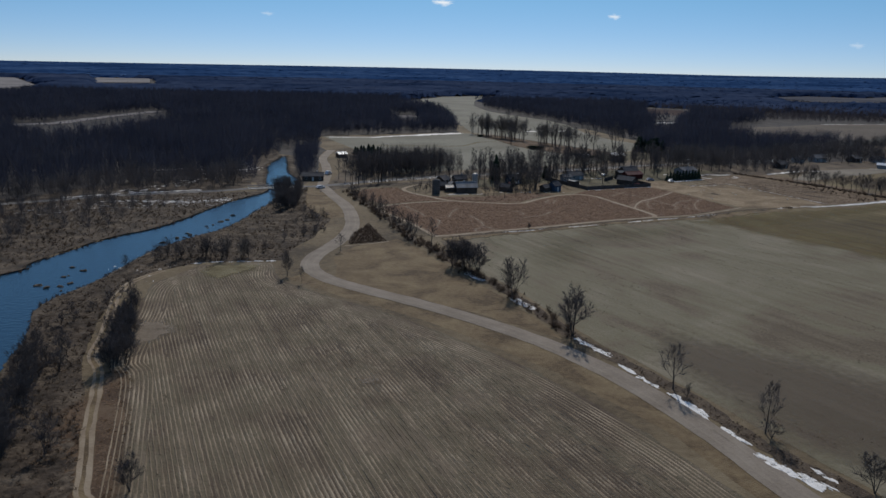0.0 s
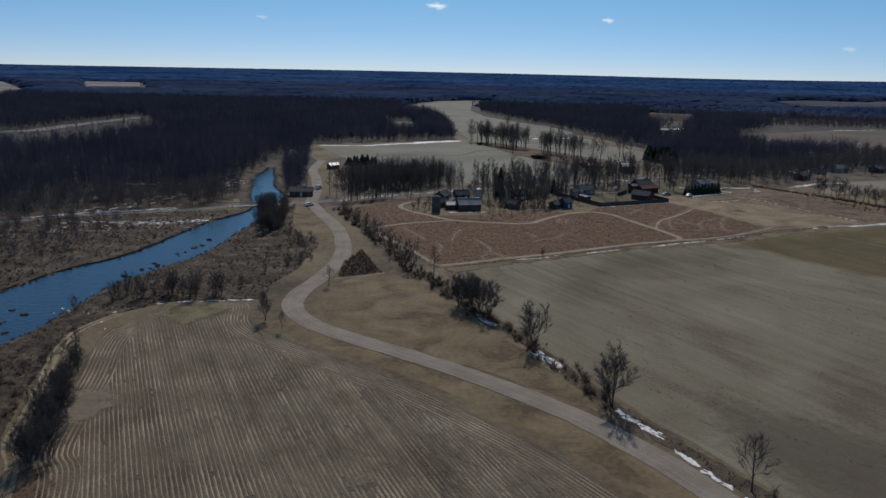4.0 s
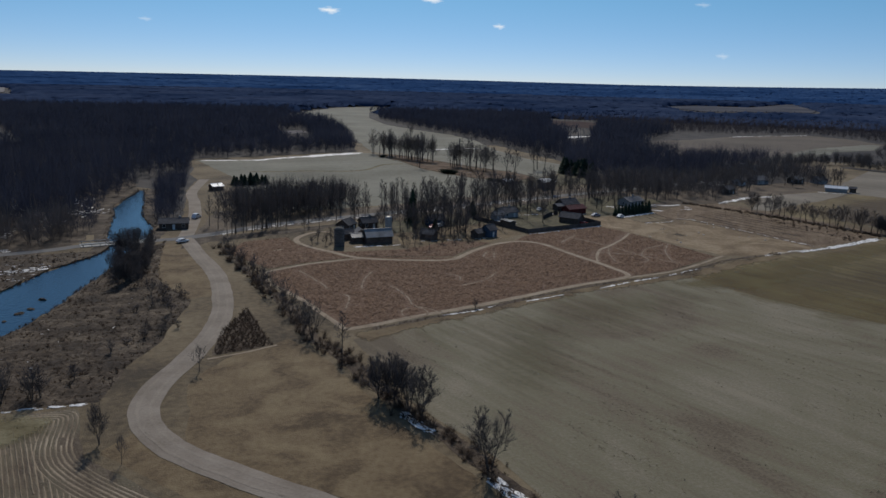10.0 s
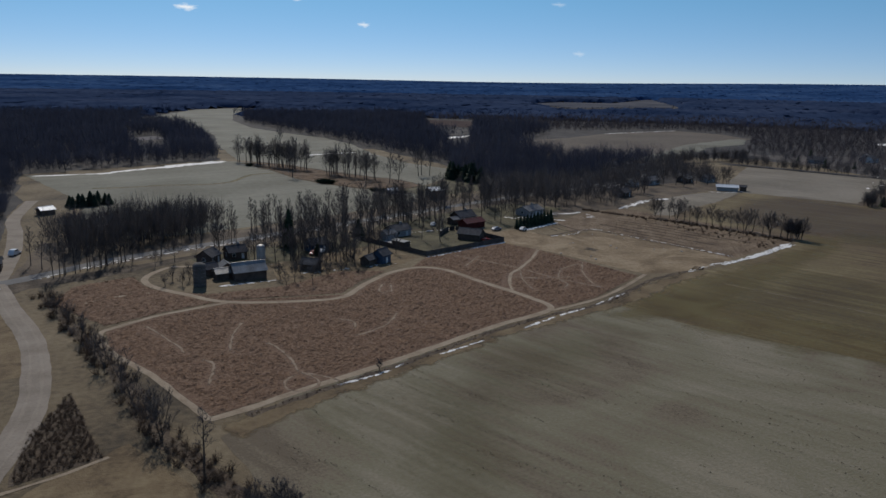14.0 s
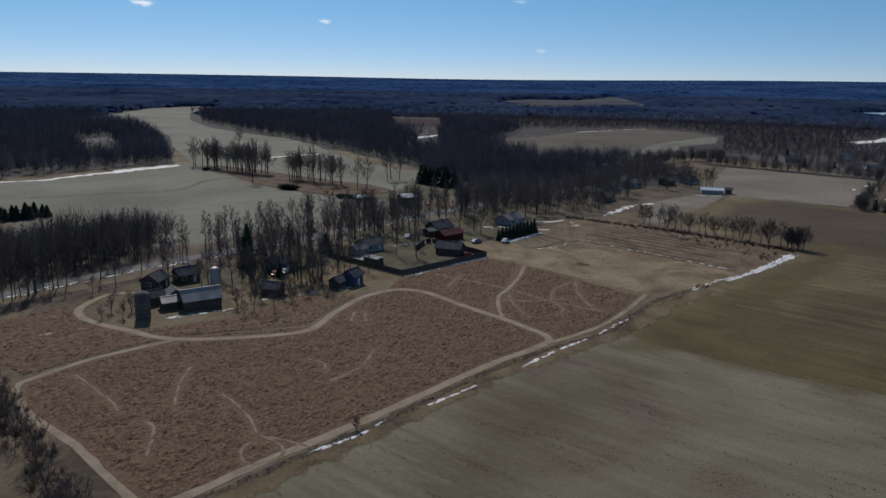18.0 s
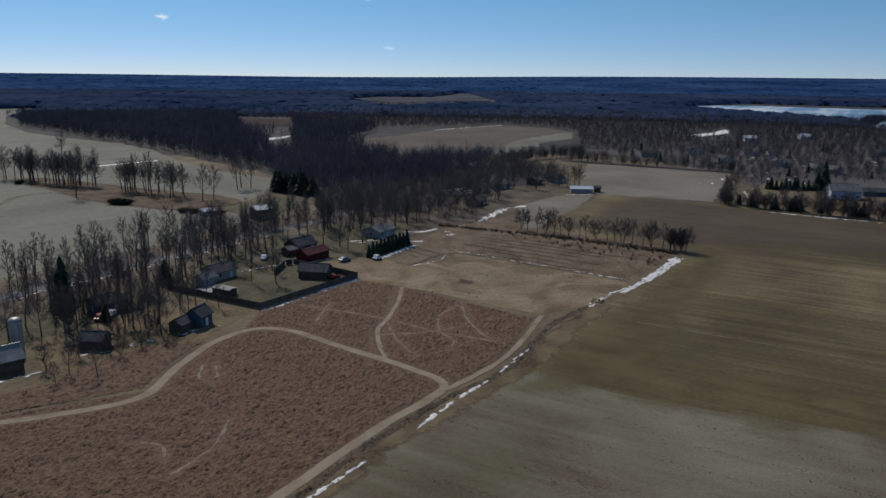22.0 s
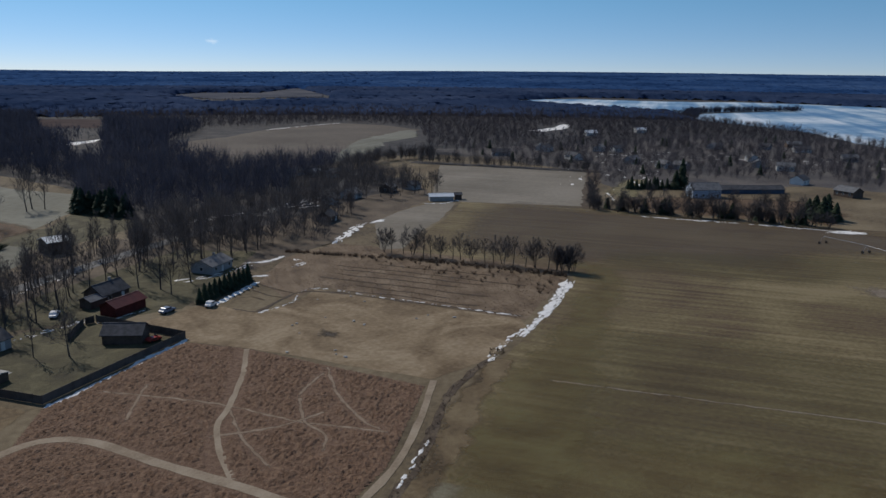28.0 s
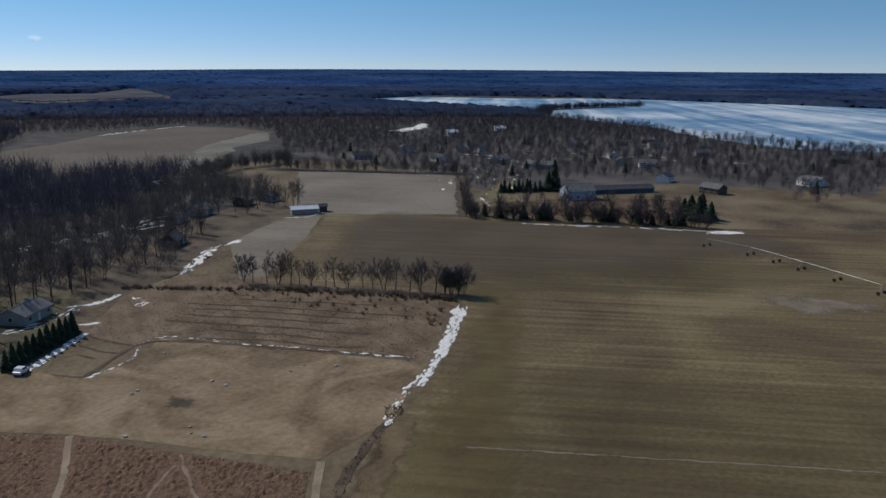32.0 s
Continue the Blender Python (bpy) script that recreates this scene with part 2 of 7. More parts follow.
# leaf litter, its base darkened and cooled in place of the trees' shade
M_LITTER = mat("shade_dark_litter", [(0.022, 0.021, 0.023), (0.044, 0.039, 0.038), (0.076, 0.066, 0.060)], 0.06, 0.6, bump=0.5)
M_CONIFER = mat("dark_conifer", [(0.012, 0.022, 0.012), (0.03, 0.048, 0.025)], 0.5, 3.0, bump=0.0, random_tint=0.2)
M_BRUSH = mat("brown_brush", [(0.055, 0.04, 0.031), (0.13, 0.095, 0.072)], 0.4, 3.0, bump=0.0, thin=0.4)
M_VILLAGE = mat("mauve_brown_twigs", [(0.058, 0.054, 0.064), (0.110, 0.100, 0.110)], 0.03, 0.6, bump=0.0, thin=0.4)
M_VGROUND = mat("wooded_yard_ground", [(0.050, 0.044, 0.043), (0.084, 0.073, 0.068), (0.128, 0.110, 0.098)], 0.03, 0.5, bump=0.4)
# far open land: haze put into the colours, one paled, the next blue-greyed
M_FARPALE = mat("hazy_pale_ground", [(0.20, 0.19, 0.19), (0.32, 0.30, 0.29)], 0.006, 0.05, bump=0.0, rough=1.0, spec=0.0)
M_FARDULL = mat("hazy_dull_ground", [(0.075, 0.080, 0.098), (0.140, 0.138, 0.148)], 0.006, 0.05, bump=0.0, rough=1.0, spec=0.0)
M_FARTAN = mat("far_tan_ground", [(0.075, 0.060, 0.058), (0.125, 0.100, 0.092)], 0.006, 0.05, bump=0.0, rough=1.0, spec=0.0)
RUST = [(0.085, 0.050, 0.030), (0.138, 0.085, 0.050), (0.190, 0.128, 0.080)]
S_RUST = mat("rusty_dead_grass", RUST, 0.12, 1.2, bump=0.8, cover=0.75)
S_MARGIN = mat("ragged_brown_margin", [(0.106, 0.074, 0.031), (0.151, 0.114, 0.048), (0.193, 0.159, 0.069)], 0.09, 1.0, bump=0.6, rows=(2.4, -27.5, 0.5, 30), cover=0.5)
S_SOIL = mat("ragged_bare_soil", [(0.088, 0.064, 0.047), (0.118, 0.088, 0.064), (0.150, 0.118, 0.088)], 0.02, 0.5, rows=(4.0, -25.5, 0.4, 100), bump=0.4, cover=0.55)
S_PALE = mat("ragged_pale_dust", [(0.17, 0.135, 0.098), (0.232, 0.185, 0.138), (0.285, 0.235, 0.178)], 0.15, 1.2, bump=0.5, cover=0.8)
S_STRAW = mat("ragged_straw", [(0.13, 0.105, 0.05), (0.205, 0.172, 0.092), (0.275, 0.24, 0.142)], 0.2, 2.0, bump=0.6, cover=0.75)
S_GREEN = mat("ragged_green_growth", [(0.086, 0.069, 0.032), (0.121, 0.102, 0.047), (0.165, 0.139, 0.068)], 0.03, 0.8, rows=(2.4, -27.5, 0.8, 40), bump=0.5, cover=0.28)
S_DARK = mat("ragged_dark_soil", [(0.045, 0.034, 0.026), (0.080, 0.062, 0.046), (0.115, 0.090, 0.066)], 0.12, 1.0, bump=0.6, cover=0.9)
S_FURROW = mat("weedy_furrow", [(0.055, 0.038, 0.027), (0.092, 0.064, 0.044), (0.135, 0.098, 0.066)], 0.15, 1.2, bump=0.6, cover=0.6)
S_VERGE = mat("ragged_verge_grass", [(0.082, 0.054, 0.028), (0.160, 0.112, 0.060), (0.217, 0.162, 0.090)], 0.09, 0.9, bump=0.7, warp=1.0, cover=0.9)
S_WORN = mat("worn_meadow", [(0.19, 0.130, 0.086), (0.262, 0.190, 0.132), (0.33, 0.250, 0.180)], 0.35, 1.8, bump=0.5, cover=0.85)
M_SEDGE = mat("dry_sedge_tuft", [(0.10, 0.063, 0.040), (0.150, 0.097, 0.062), (0.20, 0.137, 0.090)], 0.3, 2.0, bump=0.0, thin=0.4)
M_WETSEDGE = mat("wet_sedge_tuft", [(0.024, 0.017, 0.012), (0.070, 0.050, 0.035), (0.150, 0.115, 0.083), (0.27, 0.22, 0.165)], 0.35, 2.5, bump=0.0, thin=0.4)


def water_mat(name, colour, rough, wave):
    m = bpy.data.materials.new(name)
    m.use_nodes = True
    n, l = m.node_tree.nodes, m.node_tree.links
    b = n["Principled BSDF"]
    b.inputs["Base Color"].default_value = (*colour, 1)
    b.inputs["Roughness"].default_value = rough
    b.inputs["IOR"].default_value = 1.33
    geo = n.new("ShaderNodeNewGeometry")
    t = n.new("ShaderNodeTexNoise")
    t.inputs["Scale"].default_value, t.inputs["Detail"].default_value = 0.9, 4
    l.new(geo.outputs["Position"], t.inputs["Vector"])
    bp = n.new("ShaderNodeBump")
    bp.inputs["Strength"].default_value, bp.inputs["Distance"].default_value = wave, 0.2
    l.new(t.outputs[0], bp.inputs["Height"])
    l.new(bp.outputs[0], b.inputs["Normal"])
    return m


M_WATER = water_mat("river_water", (0.022, 0.066, 0.120), 0.14, 0.5)
M_ICE = mat("lake_ice", [(0.10, 0.22, 0.38), (0.20, 0.33, 0.47), (0.42, 0.52, 0.60), (0.70, 0.74, 0.78)], 0.004, 0.05, rough=0.5, bump=0.1, rows=(25.0, 60, 0.9, 825))


# ---- builders ----
def part(name, data, material, parent=None, label=""):
    """Link a bmesh or (verts, faces) as one mesh object, under a parent if one is given."""
    me = bpy.data.meshes.new(name)
    if isinstance(data, tuple):
        me.from_pydata(data[0], [], data[1])
    else:
        data.to_mesh(me)
        data.free()
    me.materials.append(material)
    ob = new(name, me)
    if parent is not None:
        ob.parent = parent
    return tagged(ob, label=label)


def empty(name, m=None):
    ob = new(name)
    ob.empty_display_size = 0.3
    if m is not None:
        ob.matrix_world = m
    return ob


def smooth_line(pts, step=2.0, closed=False):
    """Points every few metres along a Catmull-Rom curve through pts."""
    out, n = [], len(pts)
    for i in range(n if closed else n - 1):
        if closed:
            p = [Vector(pts[(i + k) % n]) for k in (-1, 0, 1, 2)]
        else:
            p = [Vector(pts[min(max(i + k, 0), n - 1)]) for k in (-1, 0, 1, 2)]
        cnt = max(1, int((p[2] - p[1]).length / step))
        for k in range(cnt):
            t = k / cnt
            out.append(0.5 * (2 * p[1] + (p[2] - p[0]) * t + (2 * p[0] - 5 * p[1] + 4 * p[2] - p[3]) * t * t + (3 * p[1] - p[0] - 3 * p[2] + p[3]) * t ** 3))
    if not closed:
        out.append(Vector(pts[-1]))
    return out


def dense(pts, step):
    out = []
    for i, a in enumerate(pts):
        a, b = Vector(a), Vector(pts[(i + 1) % len(pts)])
        cnt = max(1, int((b - a).length / step))
        out += [a.lerp(b, k / cnt) for k in range(cnt)]
    return out


def jittered(p, amount, seed=0.0):
    v = noise.noise_vector((p.x * 0.11 + seed, p.y * 0.11, seed)) + 0.6 * noise.noise_vector((p.x * 0.4, p.y * 0.4 + seed, seed + 9))
    return Vector((p.x + v.x * amount, p.y + v.y * amount))


def patch(name, pts, z, material, label, category="ground", step=3.0, wobble=0.8, curve=False, kind="structure"):
    """A flat piece of land with an uneven edge, laid just over the ground."""
    line = smooth_line(pts, step, True) if curve else dense(pts, step)
    line = [jittered(p, wobble, z * 7) for p in line]
    bm = bmesh.new()
    bm.faces.new([bm.verts.new((p.x, p.y, z)) for p in line])
    bmesh.ops.triangulate(bm, faces=bm.faces[:])
    bmesh.ops.recalc_face_normals(bm, faces=bm.faces[:])
    if bm.faces[0].normal.z < 0:
        bmesh.ops.reverse_faces(bm, faces=bm.faces[:])
    return tagged(part(name, bm, material), label, category, kind=kind)


def ribbon(name, pts, width, z, material, label, category="road", wobble=0.25, step=2.0, crown=0.0, kind="structure"):
    """A road or trail of uneven width along a smooth line."""
    line = smooth_line(pts, step)
    verts, faces = [], []
    for i, p in enumerate(line):
        d = (line[min(i + 1, len(line) - 1)] - line[max(i - 1, 0)]).normalized()
        s = Vector((d.y, -d.x))
        for k, u in enumerate((-0.5, -0.2, 0.2, 0.5)):
            w = width * u
            if k in (0, 3):
                w += (1 if u > 0 else -1) * wobble * noise.noise((p.x * 0.3, p.y * 0.3, u * 5))
            q = p + s * w
            verts.append((q.x, q.y, z + (crown if k in (1, 2) else 0.0)))
        if i:
            a = 4 * (i - 1)
            faces += [(a + k + 4, a + k, a + k + 1, a + k + 5) for k in range(3)]
    ob = part(name, (verts, faces), material)
    return tagged(ob, label, category, kind=kind)


def inside(poly, x, y):
    """Even-odd test of arrays x, y against a polygon."""
    x, y = np.asarray(x, float), np.asarray(y, float)
    c = np.zeros(x.shape, bool)
    for (x0, y0), (x1, y1) in zip(poly, poly[1:] + poly[:1]):
        hit = (y0 > y) != (y1 > y)
        with np.errstate(divide="ignore", invalid="ignore"):
            c ^= hit & (x < (x1 - x0) * (y - y0) / (y1 - y0 + 1e-12) + x0)
    return c


def near_line(pts, x, y):
    """Distance of arrays x, y to a line of points."""
    d = np.full(np.shape(x), 1e9)
    for (x0, y0), (x1, y1) in zip(pts, pts[1:]):
        ux, uy = x1 - x0, y1 - y0
        t = np.clip(((x - x0) * ux + (y - y0) * uy) / (ux * ux + uy * uy), 0, 1)
        d = np.minimum(d, np.hypot(x - x0 - t * ux, y - y0 - t * uy))
    return d


def soft_patch(name, poly, z, soft, material, label, category="ground", step=2.0, kind="structure"):
    """A layer of other growth or soil that thins out over some metres towards its edge."""
    p = np.array(poly, float)
    lo, hi = p.min(0), p.max(0)
    X, Y = np.meshgrid(np.arange(lo[0] - step, hi[0] + step * 1.5, step), np.arange(lo[1] - step, hi[1] + step * 1.5, step))
    ring = list(map(tuple, poly))
    inner = inside(ring, X, Y)
    cov = np.where(inner, np.clip(near_line(ring + ring[:1], X, Y) / soft, 0, 1), 0.0)
    ids = np.arange(X.size).reshape(X.shape)
    quad = np.stack([ids[:-1, :-1], ids[:-1, 1:], ids[1:, 1:], ids[1:, :-1]], -1).reshape(-1, 4)
    quad = quad[(cov.ravel()[quad] > 0).any(1)]
    tri = np.concatenate([quad[:, [0, 1, 2]], quad[:, [0, 2, 3]]])
    keep_, inv_ = np.unique(tri, return_inverse=True)
    ob = raw_mesh(name, np.stack([X, Y, np.full(X.shape, z)], -1).reshape(-1, 3)[keep_], inv_.reshape(-1, 3), material)
    ob.data.attributes.new("cover", "FLOAT", "POINT").data.foreach_set("value", np.ascontiguousarray(cov.ravel()[keep_], np.float32))
    return tagged(ob, label, category, kind=kind)


def soft_ribbon(name, pts, width, z, material, label, category="trail", kind="structure"):
    """A worn line that fades raggedly to both sides and at its ends."""
    line = smooth_line(pts, 0.8)
    verts, faces, cov = [], [], []
    for i, p in enumerate(line):
        d = (line[min(i + 1, len(line) - 1)] - line[max(i - 1, 0)]).normalized()
        end = min(1.0, min(i, len(line) - 1 - i) / 3.0)
        w = width * (0.75 + 0.8 * abs(noise.noise((p.x * 0.25, p.y * 0.25, 3.0))))
        off = 0.35 * noise.noise((p.x * 0.5, p.y * 0.5, 8.0))
        for u in (-1.0, -0.35, 0.35, 1.0):
            verts.append((p.x + d.y * (u * w + off), p.y - d.x * (u * w + off), z))
            cov.append(0.0 if abs(u) == 1.0 else end * 0.95)
        if i:
            a = 4 * (i - 1)
            faces += [(a + k + 4, a + k, a + k + 1, a + k + 5) for k in range(3)]
    ob = part(name, (verts, faces), material)
    ob.data.attributes.new("cover", "FLOAT", "POINT").data.foreach_set("value", np.array(cov, np.float32))
    return tagged(ob, label, category, kind=kind)


def raw_mesh(name, verts, tris, material):
    """A mesh from numpy arrays of corners and triangles."""
    me = bpy.data.meshes.new(name)
    me.vertices.add(len(verts))
    me.vertices.foreach_set("co", np.ascontiguousarray(verts, np.float32).ravel())
    me.loops.add(len(tris) * 3)
    me.loops.foreach_set("vertex_index", np.ascontiguousarray(tris, np.int32).ravel())
    me.polygons.add(len(tris))
    me.polygons.foreach_set("loop_start", np.arange(0, len(tris) * 3, 3, dtype=np.int32))
    me.update(calc_edges=True)
    me.materials.append(material)
    return new(name, me)


def scatter(name, shapes, xy, sizes, material, label, category, z=None, kind="stuff", rng=None, squash=(0.8, 1.25)):
    """One joined mesh of many copies of a few triangle shapes, each turned and scaled on its own."""
    rng = rng or np.random.default_rng(3)
    vs, ts, base = [], [], 0
    pick = rng.integers(0, len(shapes), len(xy))
    for s, (v, t) in enumerate(shapes):
        idx = np.nonzero(pick == s)[0]
        if not len(idx):
            continue
        a = rng.uniform(0, 2 * np.pi, len(idx))
        k = np.asarray(sizes)[idx]
        kz = k * rng.uniform(*squash, len(idx))
        c, sn = np.cos(a)[:, None], np.sin(a)[:, None]
        X = (v[None, :, 0] * c - v[None, :, 1] * sn) * k[:, None] + xy[idx, 0][:, None]
        Y = (v[None, :, 0] * sn + v[None, :, 1] * c) * k[:, None] + xy[idx, 1][:, None]
        Z = v[None, :, 2] * kz[:, None] + (0 if z is None else np.asarray(z)[idx][:, None])
        vs.append(np.stack([X, Y, Z], -1).reshape(-1, 3))
        ts.append((t[None] + (base + np.arange(len(idx)) * len(v))[:, None, None]).reshape(-1, 3))
        base += len(idx) * len(v)
    ob = raw_mesh(name, np.concatenate(vs), np.concatenate(ts), material)
    return tagged(ob, label, category, kind=kind)


def lumpy(name, poly, z, gap, height, material, label, category, lines=(), kind="structure", long=2.6, size=0.56):
    """Tussocky land as real relief: lumps a metre or two across that sink to the ground at its edge and beside trails."""
    p = np.array(poly)
    lo, hi = p.min(0), p.max(0)
    X, Y = np.meshgrid(np.arange(lo[0] - gap, hi[0] + gap, gap), np.arange(lo[1] - gap, hi[1] + gap, gap))
    r_ = np.random.default_rng(4)
    X = X + r_.uniform(-0.3, 0.3, X.shape) * gap
    Y = Y + r_.uniform(-0.3, 0.3, Y.shape) * gap
    ok = inside(list(map(tuple, poly)), X, Y)
    fade = np.clip(near_line(list(map(tuple, poly)) + [tuple(poly[0])], X, Y) / 1.5, 0, 1)
    for line, half in lines:
        q = [(v.x, v.y) for v in smooth_line(line, 3.0)]
        fade = np.minimum(fade, np.clip((near_line(q, X, Y) - half) / 1.2, 0, 1))
    Z = np.full(X.shape, z)
    for i, j in zip(*np.nonzero(ok)):
        x, y = X[i, j] / size, Y[i, j] / size
        h = 0.35 + 1.1 * noise.noise((x / long, y, 1.0)) + 0.5 * noise.noise((x * 1.3, y * 2.1, 7.0)) + 0.5 * noise.noise((x * 0.12, y * 0.12, 3.0))
        Z[i, j] = z + height * (0.35 * max(0.0, h) + 0.75 * min(1.0, max(0.0, (h - 0.3) * 2.4))) * fade[i, j]
    gi_ = np.arange(X.size).reshape(X.shape)
    qd = np.stack([gi_[:-1, :-1], gi_[:-1, 1:], gi_[1:, 1:], gi_[1:, :-1]], -1).reshape(-1, 4)
    qd = qd[ok.ravel()[qd].all(1)]
    t_ = np.concatenate([qd[:, [0, 1, 2]], qd[:, [0, 2, 3]]])
    used_, inv_ = np.unique(t_, return_inverse=True)
    return tagged(raw_mesh(name, np.stack([X, Y, Z], -1).reshape(-1, 3)[used_], inv_.reshape(-1, 3), material), label, category, kind=kind)


class Twigs:
    """Collects tapered limbs and thin twigs as triangles."""

    def __init__(self):
        self.v, self.f = [], []

    def limb(self, a, b, r0, r1, sides=4):
        d = (b - a).normalized()
        u = d.orthogonal().normalized()
        w = d.cross(u)
        k = len(self.v)
        for p, r in ((a, r0), (b, r1)):
            for s in range(sides):
                t = 2 * math.pi * s / sides
                self.v.append(tuple(p + (u * math.cos(t) + w * math.sin(t)) * r))
        for s in range(sides):
            q = (s + 1) % sides
            self.f += [(k + s, k + q, k + sides + q), (k + s, k + sides + q, k + sides + s)]

    def sliver(self, a, b, w, rnd):
        s = (b - a).cross(Vector((rnd.uniform(-1, 1), rnd.uniform(-1, 1), rnd.uniform(-1, 1)))).normalized() * w * 0.5
        k = len(self.v)
        self.v += [tuple(a - s), tuple(a + s), tuple(b)]
        self.f.append((k, k + 1, k + 2))

    def arrays(self):
        return np.array(self.v, float), np.array(self.f, int)


def side_way(d, angle, turn):
    u = d.orthogonal().normalized()
    w = d.cross(u)
    return (d * math.cos(angle) + (u * math.cos(turn) + w * math.sin(turn)) * math.sin(angle)).normalized()


def bare_tree(seed, h, spread=0.42, bole=0.28, limbs=10, subs=5, twigs=6, stems=1, thick=0.02, twig_w=0.05):
    """Trunk and crown of a leafless tree: (trunk, crown) as Twigs."""
    rnd = random.Random(seed)
    trunk, crown = Twigs(), Twigs()
    for st in range(stems):
        lean = Vector((rnd.uniform(-1, 1), rnd.uniform(-1, 1), 0)) * (0.06 if stems == 1 else 0.30)
        hh = h * rnd.uniform(0.85, 1.0)
        p, pts = Vector((rnd.uniform(-0.3, 0.3), rnd.uniform(-0.3, 0.3), -0.15)) * (1 if stems > 1 else 0.2), []
        p.z = -0.15
        n = 6
        for i in range(n + 1):
            pts.append(p.copy())
            p = p + Vector((lean.x + rnd.uniform(-0.05, 0.05), lean.y + rnd.uniform(-0.05, 0.05), 1)) * (hh / n * 0.9)
        r = hh * thick
        for i in range(n):
            trunk.limb(pts[i], pts[i + 1], r * (1 - i / n * 0.85), r * (1 - (i + 1) / n * 0.85), 5)
        for i in range(limbs):
            u = bole + (1 - bole) * (i + rnd.random()) / limbs
            k = min(n - 1, int(u * n))
            a = pts[k].lerp(pts[k + 1], u * n - k)
            turn = i * 2.4 + rnd.uniform(-0.5, 0.5)
            d = side_way(Vector((0, 0, 1)), radians(rnd.uniform(26, 55) * (1.1 - 0.45 * u)), turn)
            length = hh * spread * (1.15 - 0.75 * (u - bole) / (1 - bole)) * rnd.uniform(0.75, 1.15)
            m = a + d * length * 0.55
            e = m + (d + Vector((0, 0, 0.45))).normalized() * length * 0.5
            rl = r * 0.30 * (1.1 - u * 0.6)
            crown.limb(a, m, rl, rl * 0.6, 3)
            crown.limb(m, e, rl * 0.6, rl * 0.15, 3)
            for j in range(subs):
                t = 0.3 + 0.7 * (j + rnd.random()) / subs
                q = a.lerp(m, t / 0.55) if t < 0.55 else m.lerp(e, (t - 0.55) / 0.45)
                sd_ = side_way(d, radians(rnd.uniform(25, 60)), rnd.uniform(0, 6.28))
                sd_ = (sd_ + Vector((0, 0, 0.35))).normalized()
                sl = length * rnd.uniform(0.25, 0.48)
                qe = q + sd_ * sl
                crown.sliver(q, qe, twig_w * 2.2, rnd)
                for _ in range(twigs):
                    tt = q.lerp(qe, rnd.uniform(0.2, 1))
                    td = (side_way(sd_, radians(rnd.uniform(15, 55)), rnd.uniform(0, 6.28)) + Vector((0, 0, 0.45))).normalized()
                    crown.sliver(tt, tt + td * sl * rnd.uniform(0.6, 1.35), twig_w, rnd)
    return trunk, crown


def far_tree(seed, twigs=58, spread=0.44, trunk_w=0.034, twig_w=0.0125):
    """A leafless tree of unit height in few triangles, for woods."""
    rnd = random.Random(seed)
    t = Twigs()
    t.limb(Vector((0, 0, -0.02)), Vector((rnd.uniform(-0.04, 0.04), rnd.uniform(-0.04, 0.04), 0.85)), trunk_w * 0.3, trunk_w * 0.06, 3)
    for i in range(twigs):
        u = rnd.uniform(0.12, 0.75)
        turn = rnd.uniform(0, 6.28)
        reach = spread * math.sqrt(rnd.random()) * (1.0 - 0.5 * abs(u - 0.45))
        a = Vector((math.cos(turn) * reach * 0.3, math.sin(turn) * reach * 0.3, u * 0.78))
        turn += rnd.uniform(-0.5, 0.5)
        b = Vector((math.cos(turn) * reach, math.sin(turn) * reach, min(1.0 - 0.35 * (reach / spread) ** 2, u + rnd.uniform(0.12, 0.34))))
        t.sliver(a, b, twig_w * rnd.uniform(0.6, 1.6), rnd)
    return t.arrays()


def brush_shape(seed, blades=26, spread=0.6, w=0.06):
    rnd = random.Random(seed)
    t = Twigs()
    for _ in range(blades):
        a = Vector((rnd.uniform(-0.25, 0.25), rnd.uniform(-0.25, 0.25), -0.02))
        d = Vector((rnd.gauss(0, spread * 0.6), rnd.gauss(0, spread * 0.6), rnd.uniform(0.5, 1.0)))
        b = a + d
        t.sliver(a, b, w, rnd)
        for _ in range(1):
            q = a.lerp(b, rnd.uniform(0.3, 0.8))
            t.sliver(q, q + Vector((rnd.gauss(0, 0.3), rnd.gauss(0, 0.3), rnd.uniform(0.05, 0.4))), w * 0.8, rnd)
    return t.arrays()


def conifer_shape(seed, layers=9, arms=11, width=0.24):
    """A conifer of unit height: tiers of drooping boughs."""
    rnd = random.Random(seed)
    t = Twigs()
    for k in range(layers):
        u = k / layers
        z0 = 0.06 + 0.86 * u
        r = width * (1 - u) ** 0.85 + 0.02
        for i in range(arms):
            a = 2 * math.pi * (i + rnd.uniform(-0.3, 0.3)) / arms + k
            rr = r * rnd.uniform(0.7, 1.2)
            tip = Vector((math.cos(a) * rr, math.sin(a) * rr, z0 - 0.05 * rnd.uniform(0.4, 1.4)))
            top = Vector((0, 0, z0 + 0.16 * (1 - 0.4 * u)))
            s = Vector((-math.sin(a), math.cos(a), 0)) * rr * 0.36
            mid = top.lerp(tip, 0.55)
            n = len(t.v)
            t.v += [tuple(top), tuple(mid - s), tuple(tip), tuple(mid + s), tuple(mid + Vector((0, 0, -0.05)))]
            t.f += [(n, n + 1, n + 4), (n + 1, n + 2, n + 4), (n + 2, n + 3, n + 4), (n + 3, n, n + 4), (n, n + 1, n + 3), (n + 1, n + 2, n + 3)]
    return t.arrays()


